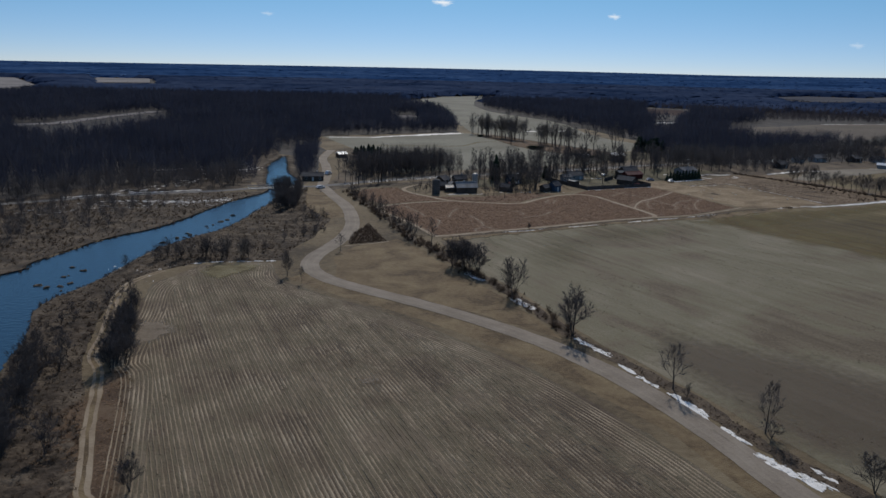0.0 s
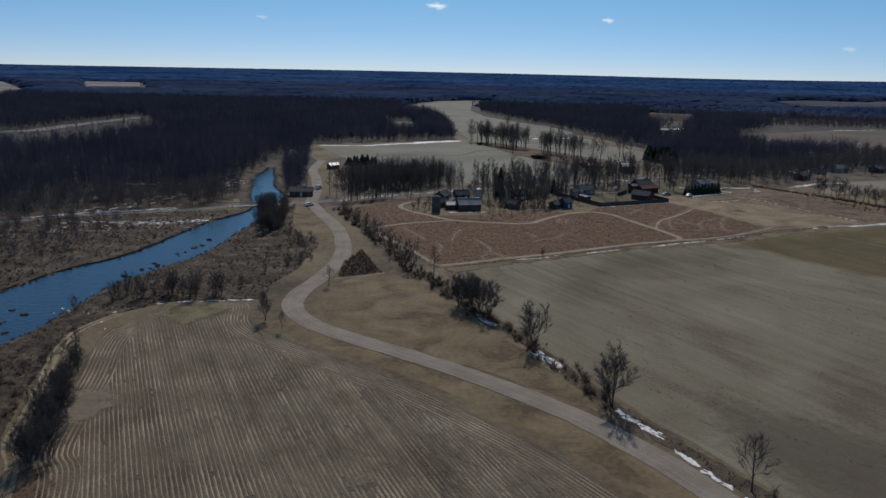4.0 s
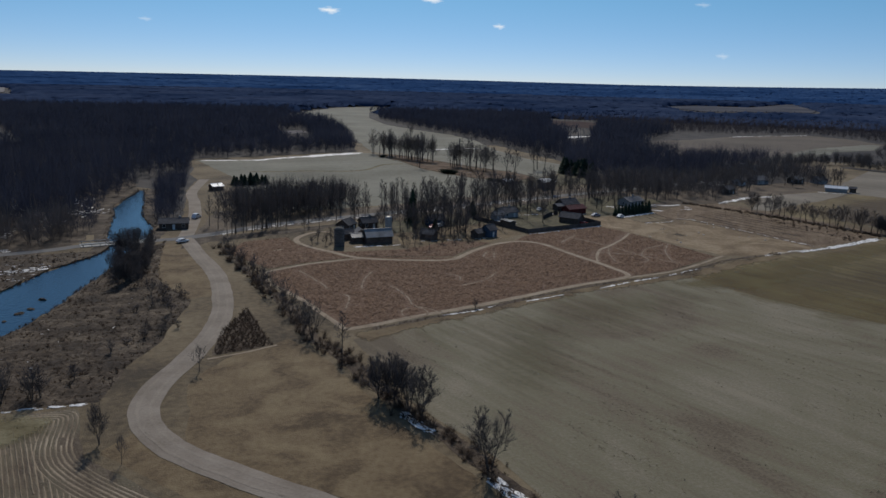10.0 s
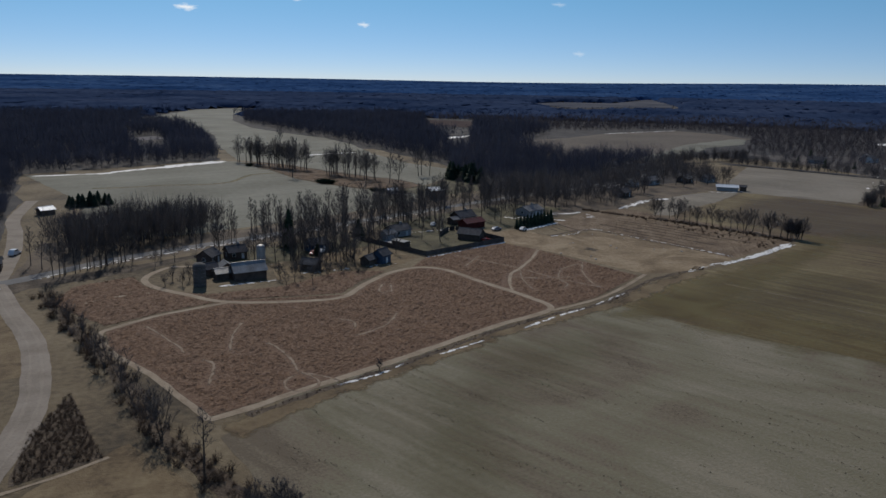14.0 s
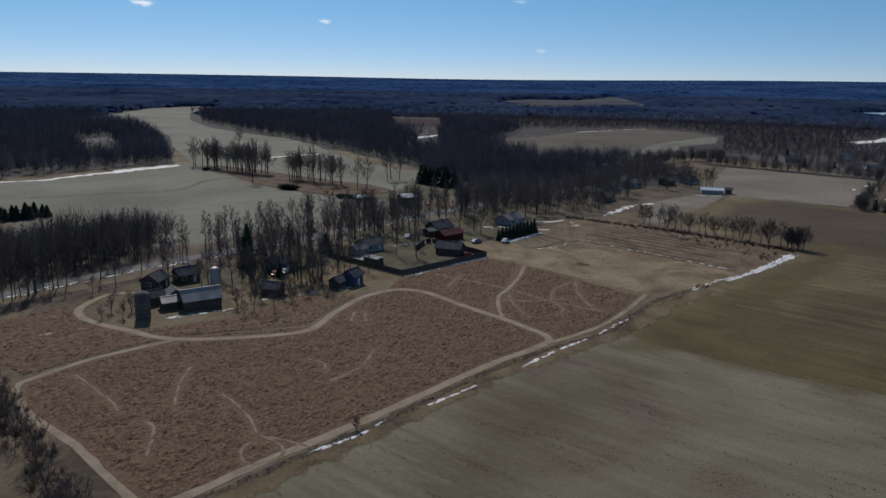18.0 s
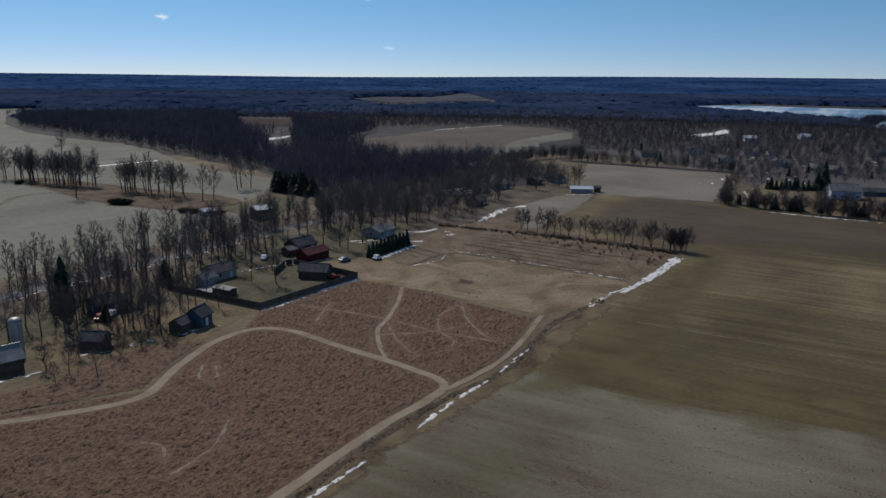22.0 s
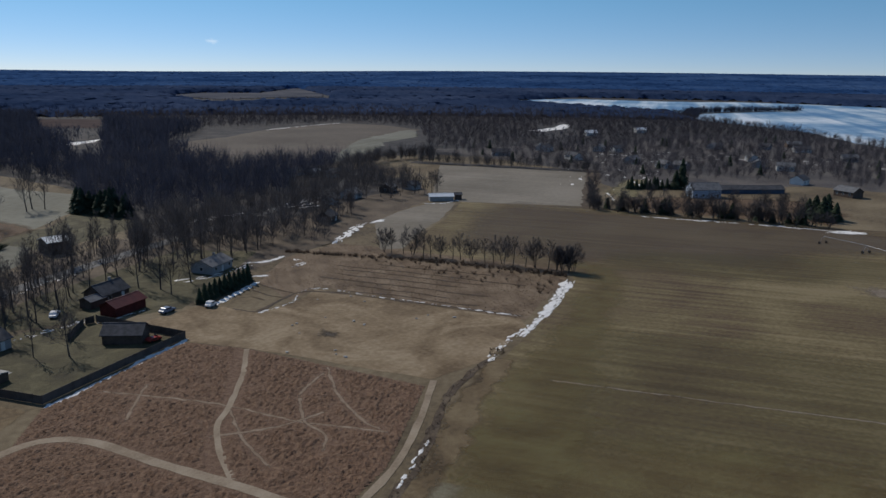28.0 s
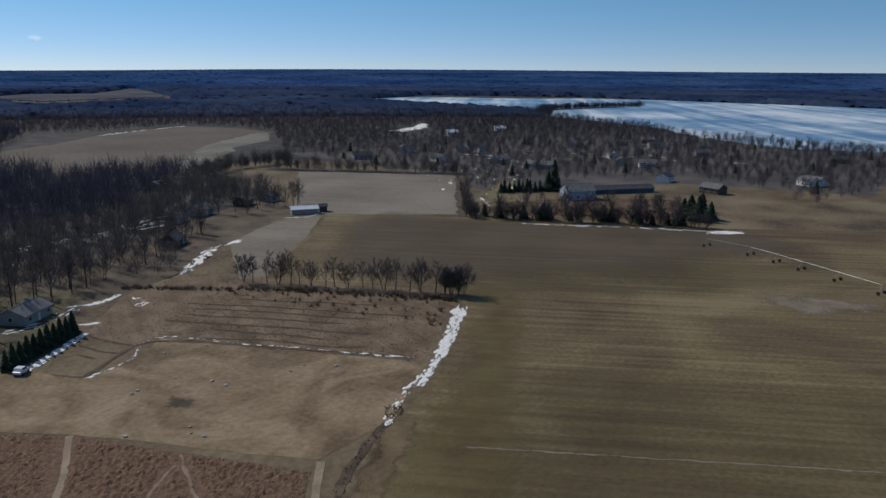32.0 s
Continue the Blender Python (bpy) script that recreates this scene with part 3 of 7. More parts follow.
# ---- the land: one sheet to the horizon, with the river bed cut in ----
RIVER = [(-260, 95), (-170, 170), (-126, 206), (-124, 221), (-117, 251), (-104, 280), (-96, 328), (-86, 358), (-93, 388), (-101, 425), (-107, 449), (-108, 475), (-109, 505),
         (-106, 505), (-98, 472), (-88, 427), (-77, 396), (-76, 352), (-78, 306), (-81, 275), (-88, 258), (-94, 237), (-96, 204), (-100, 180), (-93, 162), (-86, 135), (-120, 90), (-200, 40)]


def far_rise(x, y):
    """The land stays level for two kilometres and then swells to low wooded hills."""
    r = np.hypot(x - 30, y - 200)
    s = np.clip((r - 1900) / 2700, 0, 1)
    east = np.clip((np.arctan2(x - 30, y - 200) - 0.3) / 0.5, 0, 1)
    return (34 + 24 * east * east * (3 - 2 * east)) * s * s * (3 - 2 * s) + 5 * s * (np.sin(x / 900.0 + 1.3) * np.cos(y / 700.0))


def axis(fine, mid, ends):
    a = list(np.arange(*fine)) + list(np.arange(*mid))
    v, st = a[-1], 14.0
    while v < ends[1]:
        st *= 1.16
        v += st
        a.append(v)
    v, st, low = a[0], 8.0, []
    while v > ends[0]:
        st *= 1.2
        v -= st
        low.append(v)
    return np.array(low[::-1] + a)


gx = axis((-200, -60, 2.5), (-60, 480, 15), (-5200, 5200))
gy = axis((80, 560, 2.5), (560, 900, 20), (-1500, 5200))
GX, GY = np.meshgrid(gx, gy)
GZ = far_rise(GX, GY)
wet = inside(RIVER, GX, GY)
near_bank = near_line(RIVER + RIVER[:1], GX, GY)
GZ = np.where(wet, -0.5 - np.clip(near_bank / 3.0, 0, 1.5), GZ)
gi = np.arange(GX.size).reshape(GX.shape)
quads = np.stack([gi[:-1, :-1], gi[:-1, 1:], gi[1:, 1:], gi[1:, :-1]], -1).reshape(-1, 4)
tris = np.concatenate([quads[:, [0, 1, 2]], quads[:, [0, 2, 3]]])
land = raw_mesh("ground", np.stack([GX, GY, GZ], -1).reshape(-1, 3), tris, M_GROUND)
land.data.materials.append(M_LITTER)           # leaf litter under the woods all round, its colour darkened for their shade
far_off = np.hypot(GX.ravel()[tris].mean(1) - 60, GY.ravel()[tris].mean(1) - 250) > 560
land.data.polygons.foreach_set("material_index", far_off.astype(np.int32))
tagged(land, "wide flat farmland of dry winter grass", "ground", kind="structure")
patch("water", RIVER, -0.35, M_WATER, "blue rippled river winding past the marsh", "river", 3, 0.9)

# fields
STUB = [(6, -60), (-44, 80), (-49, 95), (-62, 133), (-68, 144), (-74, 172), (-80, 200), (-73, 221), (-53, 226), (-46, 207), (-27, 190), (-11, 177), (3, 163), (20, 143), (36, 117), (44, 100), (60, 60), (98, -60)]
TREELINE = [(112, -30), (86, 40), (75, 70), (63, 98), (54, 114), (45.5, 137), (30, 167), (19, 198), (7, 222), (-4, 250), (-11, 263), (-20, 293), (-34, 330), (-46, 363)]
MEADOW = [(-3, 269), (37, 288), (84, 313), (107, 322), (134, 342), (118, 386), (109, 400), (73, 384), (64, 371), (44, 355), (36, 344), (4, 346), (-13, 338), (-27, 328), (-24, 311), (-9, 283)]
BIG = [(-1, 260), (11, 274), (36, 286), (68, 304), (88, 310), (110, 314), (120, 291), (150, 252), (235, 100), (330, -60), (126, -60), (90, 40), (66, 98), (48, 138), (33, 168), (22, 199), (10, 223)]
GREEN = [(110, 314), (135, 333), (158, 342), (180, 350), (226, 372), (233, 381), (210, 437), (236, 454), (262, 469), (292, 490), (302, 497), (334, 444), (345, 412), (375, 345), (470, 200), (520, -60), (330, -60), (235, 100), (150, 252), (120, 291)]
TAN = [(109, 400), (118, 386), (137, 344), (155, 343), (178, 352), (182, 357), (158, 416), (146, 409), (134, 408), (127, 424), (103, 420)]
SHRUB = [(182, 356), (221, 372), (236, 380), (200, 462), (172, 455), (150, 435), (146, 411), (160, 418)]
NEARHILL = [(-105, 650), (-60, 652), (-24, 680), (12, 715), (34, 706), (45, 642), (56, 601), (68, 578), (85, 556), (104, 546), (112, 528), (104, 504), (62, 479), (30, 461), (-8, 443), (-30, 440), (-50, 470), (-58, 534), (-74, 574)]
FARSTRIP = [(-95, 1250), (-75, 1326), (-44, 1445), (-6, 1595), (41, 1638), (105, 1709), (87, 1612), (52, 1418), (45, 1243), (59, 1097), (76, 1039), (103, 970), (124, 922), (136, 850), (136, 760), (147, 682), (166, 640), (156, 600), (124, 562), (104, 578), (60, 682), (24, 722), (14, 858), (13, 974), (0, 1060), (-30, 1120), (-95, 1190)]
FIELD2 = [(399, 614), (451, 525), (340, 446), (302, 497), (296, 513)]
PLOW = [(290, 800), (317, 873), (393, 903), (471, 962), (540, 989), (602, 1006), (623, 944), (610, 864), (546, 834), (482, 799), (442, 740), (400, 700), (350, 672), (305, 679), (277, 690)]
LAKE = [(1241, 1383), (1709, 1458), (1900, 1100), (1800, 600), (1700, 300), (900, 250), (793, 319), (767, 389), (833, 486), (957, 584), (1084, 796), (1200, 860)]
MARSH = [(-172, 174), (-128, 209), (-126, 222), (-119, 252), (-106, 281), (-98, 329), (-89, 358), (-108, 352), (-149, 334), (-165, 322), (-240, 270), (-320, 200)]
MARSH2 = [(-119, 88), (-85, 134), (-92, 161), (-99, 180), (-95, 204), (-93, 236), (-87, 257), (-80, 274), (-77, 306), (-75, 352), (-68, 374), (-62, 335), (-58, 318), (-45, 296), (-46, 262), (-50, 245),
          (-50, 229), (-74, 224), (-84, 212), (-88, 198), (-80, 166), (-73, 144), (-63, 123), (-51, 95), (-46, 80), (2, -60), (-230, -60), (-195, 34)]
patch("stubble_field", STUB, 0.03, M_STUBBLE, "harvested corn field with pale stubble rows", "field")
patch("fallow_field", BIG, 0.03, M_FIELD, "flat grey-green winter field", "field")
patch("wheat_field", GREEN, 0.026, M_GREEN, "olive winter wheat field with faint drill rows", "field")
patch("mown_field", TAN, 0.03, M_TAN, "tan mown grass field with worn patches", "field")
patch("scrub_field", SHRUB, 0.025, M_SCRUB, "brown scrubby plot with low shrubs", "field")
patch("hill_field", NEARHILL, 0.03, M_PALE, "pale fallow field beyond the street trees", "field")
patch("strip_field", FARSTRIP, 0.03, M_PALE, "long pale field between woods", "field", 12, 2)
patch("square_field", FIELD2, 0.03, M_HARVEST, "light tan harvested field", "field")
patch("ploughed_field", PLOW, 0.03, M_PLOW, "brown ploughed field far off", "field", 10, 3)
patch("marsh", MARSH, 0.02, M_MARSH, "brown sedge marsh on the far bank", "marsh")
patch("marsh", MARSH2, 0.015, M_MARSH, "brown sedge marsh and brush on the near bank", "marsh")
lumpy("tussock_ground", [q for q in MARSH2[2:26]], 0.02, 0.8, 0.4, M_MARSH, "brown tussocks of the near marsh", "marsh", [([(-88, 198), (-80, 172), (-73, 147), (-62, 120)], 3.0)], "stuff", 1.3, 1.4)
patch("lake", LAKE, 0.25, M_ICE, "frozen lake with blue and white ice", "lake", 20, 8)

patch("lane_field", [(205, 443), (212, 439), (236, 456), (262, 471), (298, 497), (290, 505), (262, 498), (236, 485)], 0.028, M_HARVEST, "tan field corner beside the hamlet", "field")
soft_patch("bare_soil", [(215, 420), (245, 452), (286, 480), (325, 478), (348, 412), (380, 345), (365, 300), (290, 330), (240, 385)], 0.032, 22, S_SOIL, "reddish bare soil in the wheat field", "field", 4.0)
soft_patch("green_growth", [(120, 318), (165, 338), (195, 352), (205, 330), (235, 262), (270, 190), (220, 160), (160, 250)], 0.0335, 16, S_GREEN, "green growth of the winter wheat", "field", 3.0)
soft_patch("green_growth", [(236, 372), (262, 395), (300, 360), (345, 300), (320, 270), (268, 320)], 0.0345, 14, S_GREEN, "yellow-green growth of the winter wheat", "field", 3.0)
soft_patch("field_joint", [(108, 318), (132, 331), (150, 300), (178, 250), (230, 165), (260, 110), (240, 85), (190, 165), (140, 250), (112, 292)], 0.0365, 13, S_MARGIN, "olive-brown joint of the two fields", "field", 2.5)
soft_patch("field_streak", [(14, 268), (60, 298), (104, 308), (118, 285), (75, 262), (50, 225), (25, 215)], 0.034, 26, S_GREEN, "faint green growth in the fallow field", "field", 2.5)
soft_patch("field_streak", [(60, 110), (40, 150), (50, 175), (90, 150), (150, 90), (110, 70)], 0.0345, 18, S_SOIL, "brown bare streak in the fallow field", "field", 3.0)
soft_ribbon("tramline", [(155, 327), (165, 308.5), (175, 290), (185, 271.6), (216, 214), (250, 150)], 0.4, 0.049, S_PALE, "pale tramline across the wheat field", "track")
soft_patch("oak_strip", [(22, 704), (42, 645), (54, 602), (66, 576), (84, 553), (104, 540), (126, 560), (120, 590), (96, 622), (74, 660), (44, 706)], 0.04, 6, S_RUST, "rusty dead grass under the oaks", "grass", 2.5)
patch("street_ground", [(-60, 385), (-36, 395), (-10, 408), (30, 425), (66, 442), (112, 468), (160, 496), (150, 524), (106, 498), (62, 476), (28, 456), (-12, 438), (-60, 440)], 0.018, M_YARD, "worn brown ground under the street trees", "ground", 3, 1.5)
patch("hamlet_ground", [(165, 545), (140, 505), (165, 478), (196, 466), (222, 492), (250, 500), (262, 530), (300, 520), (330, 560), (340, 635), (262, 585), (235, 552)], 0.016, M_LITTER, "brown wooded ground of the hamlet", "ground", 4, 2)
patch("yard_ground", [(100, 452), (150, 447), (172, 456), (200, 463), (236, 486), (262, 499), (298, 512), (330, 560), (262, 535), (200, 510), (150, 510)], 0.0165, M_YARD, "worn brown ground between the yards", "ground", 3, 2)
patch("village_ground", [(400, 470), (450, 545), (470, 700), (640, 640), (760, 620), (850, 500), (800, 300), (640, 300), (520, 300), (500, 400)], 0.015, M_VGROUND, "brown wooded ground of the village", "ground", 6, 4)
soft_patch("far_yard_grass", [(372, 450), (385, 470), (440, 492), (450, 480), (412, 462), (385, 445)], 0.02, 5, S_STRAW, "yellow-green grass beside the cedar row", "lawn", 2.0)
soft_patch("far_yard_grass", [(345, 425), (375, 458), (413, 425), (442, 385), (415, 350), (380, 345)], 0.019, 8, S_RUST, "brown grass in front of the pale house", "lawn", 2.5)
patch("marsh_edge", [(-118, 412), (-165, 377), (-185, 334), (-240, 292), (-420, 245), (-420, 205), (-240, 262), (-165, 318), (-108, 348), (-97, 375), (-104, 400)], 0.0115, M_MARSH, "dark wet ground at the edge of the woods", "ground", 4, 2)
soft_ribbon("hill_track", [(-60, 584), (-38, 586), (-23, 591), (-2, 590), (15, 599), (28, 629), (44, 637)], 2.2, 0.047, S_STRAW, "straw-coloured grassy track over the hill field", "track")
soft_ribbon("hill_track", [(-52, 582), (-23, 587), (-2, 587), (12, 593)], 1.2, 0.051, S_PALE, "pale bare track over the hill field", "track")
patch("pale_strip", [(350, 672), (400, 700), (442, 732), (482, 772), (546, 800), (600, 860), (590, 872), (530, 835), (470, 800), (431, 760), (405, 735), (360, 700)], 0.04, M_PALE, "pale bare strip in the ploughed field", "field", 6, 5)
soft_patch("brown_margin", [(96, 306), (116, 318), (142, 334), (164, 343), (186, 351), (229, 371), (240, 392), (252, 376), (236, 356), (196, 336), (170, 322), (146, 306), (118, 292)], 0.0395, 9, S_MARGIN, "bare brown margin of the wheat field", "field", 2.0)
soft_patch("dry_spot", [(282, 312), (293, 296), (297, 272), (284, 276), (270, 290), (274, 303)], 0.046, 7, S_PALE, "pale dry spot in the wheat field", "field", 1.5)
# clearings and fields far off in the woods: each is bare some way in front too, so that it shows over the trees before it
FARBITS, FARFIELDS = [], []


def toward(poly, k):
    return [(20 + (x - 20) * k, 150 + (y - 150) * k) for x, y in poly]


def far_clearing(name, near, far, reach, material, label, lift=0.05):
    q = near + far[::-1]
    FARBITS.append(toward(near, reach) + far[::-1])
    FARFIELDS.append((near, far))
    ob = patch(name, q, 0.0, material, label, "field", 12, 5)
    for v_ in ob.data.vertices:
        v_.co.z = float(far_rise(v_.co.x, v_.co.y)) + lift + 0.0012 * max(0.0, v_.co.y - 900)


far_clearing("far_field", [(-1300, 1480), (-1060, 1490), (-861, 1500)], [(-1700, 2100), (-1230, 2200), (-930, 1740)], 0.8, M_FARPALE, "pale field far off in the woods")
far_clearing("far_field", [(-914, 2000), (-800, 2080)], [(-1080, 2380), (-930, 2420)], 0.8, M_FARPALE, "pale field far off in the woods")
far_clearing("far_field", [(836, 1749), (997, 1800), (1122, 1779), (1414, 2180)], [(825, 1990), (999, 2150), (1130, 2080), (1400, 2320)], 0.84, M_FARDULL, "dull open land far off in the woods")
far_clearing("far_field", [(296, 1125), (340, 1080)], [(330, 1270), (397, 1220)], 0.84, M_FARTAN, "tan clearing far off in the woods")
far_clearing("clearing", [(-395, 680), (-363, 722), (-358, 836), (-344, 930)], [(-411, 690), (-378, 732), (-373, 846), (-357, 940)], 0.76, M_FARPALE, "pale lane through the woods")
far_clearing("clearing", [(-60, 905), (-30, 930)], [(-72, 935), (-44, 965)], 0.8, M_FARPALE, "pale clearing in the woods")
far_clearing("clearing", [(252, 905), (286, 930)], [(250, 925), (292, 950)], 0.8, M_SNOW, "snowy clearing in the woods")
far_clearing("clearing", [(705, 765), (760, 778), (812, 806)], [(700, 782), (762, 798), (826, 832)], 0.84, M_SNOW, "snow strip near the lake")

ribbon("bank", [(x - 2.3, y + 0.6) for x, y in RIVER[1:13]], 4.8, 0.0185, M_MARSH, "dark sedge bank of the river", "bank", 0.8)
ribbon("bank", [(x + 2.3, y - 0.6) for x, y in RIVER[13:27]], 4.8, 0.0175, M_MARSH, "dark sedge bank of the river", "bank", 0.8)
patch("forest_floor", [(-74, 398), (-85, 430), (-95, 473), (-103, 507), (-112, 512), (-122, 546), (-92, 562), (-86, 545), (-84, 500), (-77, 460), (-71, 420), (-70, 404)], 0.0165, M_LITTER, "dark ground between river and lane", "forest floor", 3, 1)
# roads and trails
soft_ribbon("field_margin", [(0, 261), (14, 271), (37, 283), (68, 300), (88, 308), (112, 316.5), (138, 332.5), (158, 341)], 4.2, 0.052, S_VERGE, "tan grass margin between trail and field", "grass")
ribbon("kerb_path", [(-33.5, 250), (-27, 253), (-19, 258)], 0.8, 0.06, M_TRAIL, "pale bare line beside the brush island", "path")
ROAD = [(108, -60), (66, 60), (53, 99), (46, 120), (40, 134), (33, 147), (22, 162), (9, 175), (-5, 187), (-20, 198), (-33, 209), (-40, 221), (-41, 235), (-37, 254), (-35, 272), (-36, 292), (-42, 322), (-52, 350), (-62, 379)]
ribbon("road", ROAD, 5.7, 0.07, M_GRAVEL, "winding pale gravel road", crown=0.06)
for side in (-1.15, 1.15):
    line = smooth_line(ROAD, 4.0)
    rut = []
    for i, p in enumerate(line):
        d = (line[min(i + 1, len(line) - 1)] - line[max(i - 1, 0)]).normalized()
        rut.append((p.x + d.y * side, p.y - d.x * side))
    ribbon("wheel_track", rut, 0.6, 0.142, M_RUT, "pale wheel track worn into the gravel", "track", 0.35)
ribbon("road", [(-62, 376), (-66, 421), (-73, 461), (-80, 495), (-82, 545)], 5.5, 0.075, M_GRAVEL, "gravel lane running to the far houses")
ribbon("street", [(-64, 378), (-52, 387), (-33, 404), (-8, 419), (32, 440), (67, 459), (110, 483), (154, 506), (260, 560), (330, 620)], 6.0, 0.08, M_ASPHALT, "grey paved street under bare trees")
TRAIL = [(-3, 268), (4, 271), (13, 276), (37, 288), (68, 305), (84, 312), (90, 317), (88, 328), (80, 349), (74, 365), (66, 370), (55, 365), (44, 353), (36, 342), (26, 340), (4, 344), (-8, 355), (-18, 367), (-20, 378), (-14, 389), (-6, 389)]
ribbon("trail", TRAIL, 2.1, 0.06, M_TRAIL, "worn dirt trail round the brown meadow", "trail")
ribbon("trail", [(4, 344), (-13, 337), (-24, 329), (-27.5, 324), (-24, 311), (-15, 295), (-9, 282), (-3, 268)], 1.6, 0.064, M_TRAIL, "narrow dirt trail along the hedgerow", "trail")
ribbon("trail", [(-45, 352), (-37, 351), (-27, 357), (-18, 360)], 1.8, 0.062, M_TRAIL, "short dirt path through the weeds", "trail")
ribbon("trail", [(86.3, 335.8), (89.4, 345.3), (93.6, 354.3), (99.3, 360.5), (109.8, 373.6), (117.6, 385.7)], 1.15, 0.066, M_TRAIL, "dirt path across the meadow", "trail")
ribbon("trail", [(89, 314), (107, 321), (122, 331), (137, 343)], 1.45, 0.068, M_TRAIL, "dirt trail to the mown field", "trail")
FARM_TRACK = [(4, -60), (-42, 76), (-51, 97), (-58, 114), (-63.5, 129), (-67.5, 139), (-72.5, 147), (-75.5, 159), (-80, 173), (-85, 189), (-86, 202), (-82, 214)]
ribbon("track", FARM_TRACK, 2.3, 0.05, M_VERGE, "rutted farm track beside the marsh", "track")
for side in (-0.7, 0.7):
    line = smooth_line(FARM_TRACK, 3.0)
    rut = []
    for i, p in enumerate(line):
        d = (line[min(i + 1, len(line) - 1)] - line[max(i - 1, 0)]).normalized()
        rut.append((p.x + d.y * side, p.y - d.x * side))
    ribbon("wheel_track", rut, 0.7, 0.058, M_TRAIL, "pale rut of the farm track", "track", 0.3)

# ---- woods ----
rng = np.random.default_rng(11)
FAR_TREES = [far_tree(s, 84, 0.40, 0.030, 0.0095) for s in range(8)]
LITE_TREES = [far_tree(40 + s, 24, 0.44, 0.022, 0.024) for s in range(8)]
OPEN = [NEARHILL, FARSTRIP, FIELD2, PLOW, LAKE, GREEN, BIG, TAN, SHRUB, MEADOW] + FARBITS


def spread_in(poly, gap, jitter=0.5, keep=1.0):
    """Random points of about that spacing inside a polygon."""
    p = np.array(poly)
    lo, hi = p.min(0), p.max(0)
    X, Y = np.meshgrid(np.arange(lo[0], hi[0], gap), np.arange(lo[1], hi[1], gap))
    X = (X + rng.uniform(-jitter, jitter, X.shape) * gap).ravel()
    Y = (Y + rng.uniform(-jitter, jitter, Y.shape) * gap).ravel()
    ok = inside(list(map(tuple, poly)), X, Y) & (rng.random(X.shape) < keep)
    return np.stack([X[ok], Y[ok]], 1)


def clear(xy, polys, margin=4.0):
    for q in polys:
        xy = xy[~inside(q, xy[:, 0], xy[:, 1])]
    return xy


WOOD_WEST = [(-420, 240), (-240, 285), (-185, 330), (-165, 372), (-118, 405), (-122, 545), (-92, 560), (-108, 655), (12, 722), (5, 900), (-60, 1340), (-700, 1340), (-1000, 700)]
WOOD_EAST = [(172, 660), (150, 590), (165, 545), (235, 552), (262, 585), (345, 640), (285, 700), (330, 880), (420, 1000), (300, 1340), (70, 1340), (56, 1200), (135, 870)]
WOOD_NE = [(610, 865), (560, 995), (420, 1010), (330, 1340), (900, 1250), (1200, 860), (1080, 790), (950, 590), (850, 500), (760, 620), (640, 640), (470, 700)]
patch("forest_floor", WOOD_WEST, 0.012, M_LITTER, "leaf litter tinted shade-dark under the western woods", "forest floor", 10, 3)
patch("forest_floor", WOOD_EAST, 0.014, M_LITTER, "leaf litter tinted shade-dark under the eastern woods", "forest floor", 10, 3)
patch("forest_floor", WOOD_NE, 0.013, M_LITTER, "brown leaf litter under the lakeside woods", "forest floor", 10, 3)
pts = clear(np.concatenate([spread_in(WOOD_WEST, 7.0), spread_in(WOOD_EAST, 7.0)]), OPEN)
close = np.hypot(pts[:, 0] - 30, pts[:, 1] - 220) < 560
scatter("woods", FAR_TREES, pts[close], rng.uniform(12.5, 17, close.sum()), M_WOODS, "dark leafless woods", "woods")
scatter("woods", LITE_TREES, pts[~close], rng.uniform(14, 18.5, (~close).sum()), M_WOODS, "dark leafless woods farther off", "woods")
pts = clear(spread_in(WOOD_NE, 8.5), OPEN)
scatter("woods", LITE_TREES, pts, rng.uniform(8, 12, len(pts)), M_WOODS_B, "brown-grey leafless woods near the lake", "woods")
RING = [(-1500, 700), (-700, 1340), (-60, 1340), (70, 1340), (300, 1340), (420, 1010), (560, 995), (700, 1250), (1200, 860), (1300, 870), (1500, 1350), (1900, 1450), (1500, 2000), (800, 2400), (-200, 2450), (-1400, 2300), (-2200, 1300)]
pts = clear(spread_in(RING, 14.0), OPEN + [WOOD_WEST, WOOD_EAST, WOOD_NE])
pts = pts[np.hypot(pts[:, 0] - 30, pts[:, 1] - 200) < rng.uniform(1150, 1500, len(pts))]
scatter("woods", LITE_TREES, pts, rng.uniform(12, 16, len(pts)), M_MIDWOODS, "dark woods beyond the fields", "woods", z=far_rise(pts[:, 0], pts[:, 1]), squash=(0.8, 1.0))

for q, (near_, far_) in zip(FARBITS, FARFIELDS):
    pts = spread_in(q, 9.0 if abs(q[0][1]) < 1000 else 17.0)
    pts = pts[~inside(near_ + far_[::-1], pts[:, 0], pts[:, 1])]
    scatter("low_woods", LITE_TREES, pts, rng.uniform(3.0, 5.5, len(pts)), M_WOODS, "low dark brush in front of a clearing", "brush", z=far_rise(pts[:, 0], pts[:, 1]))

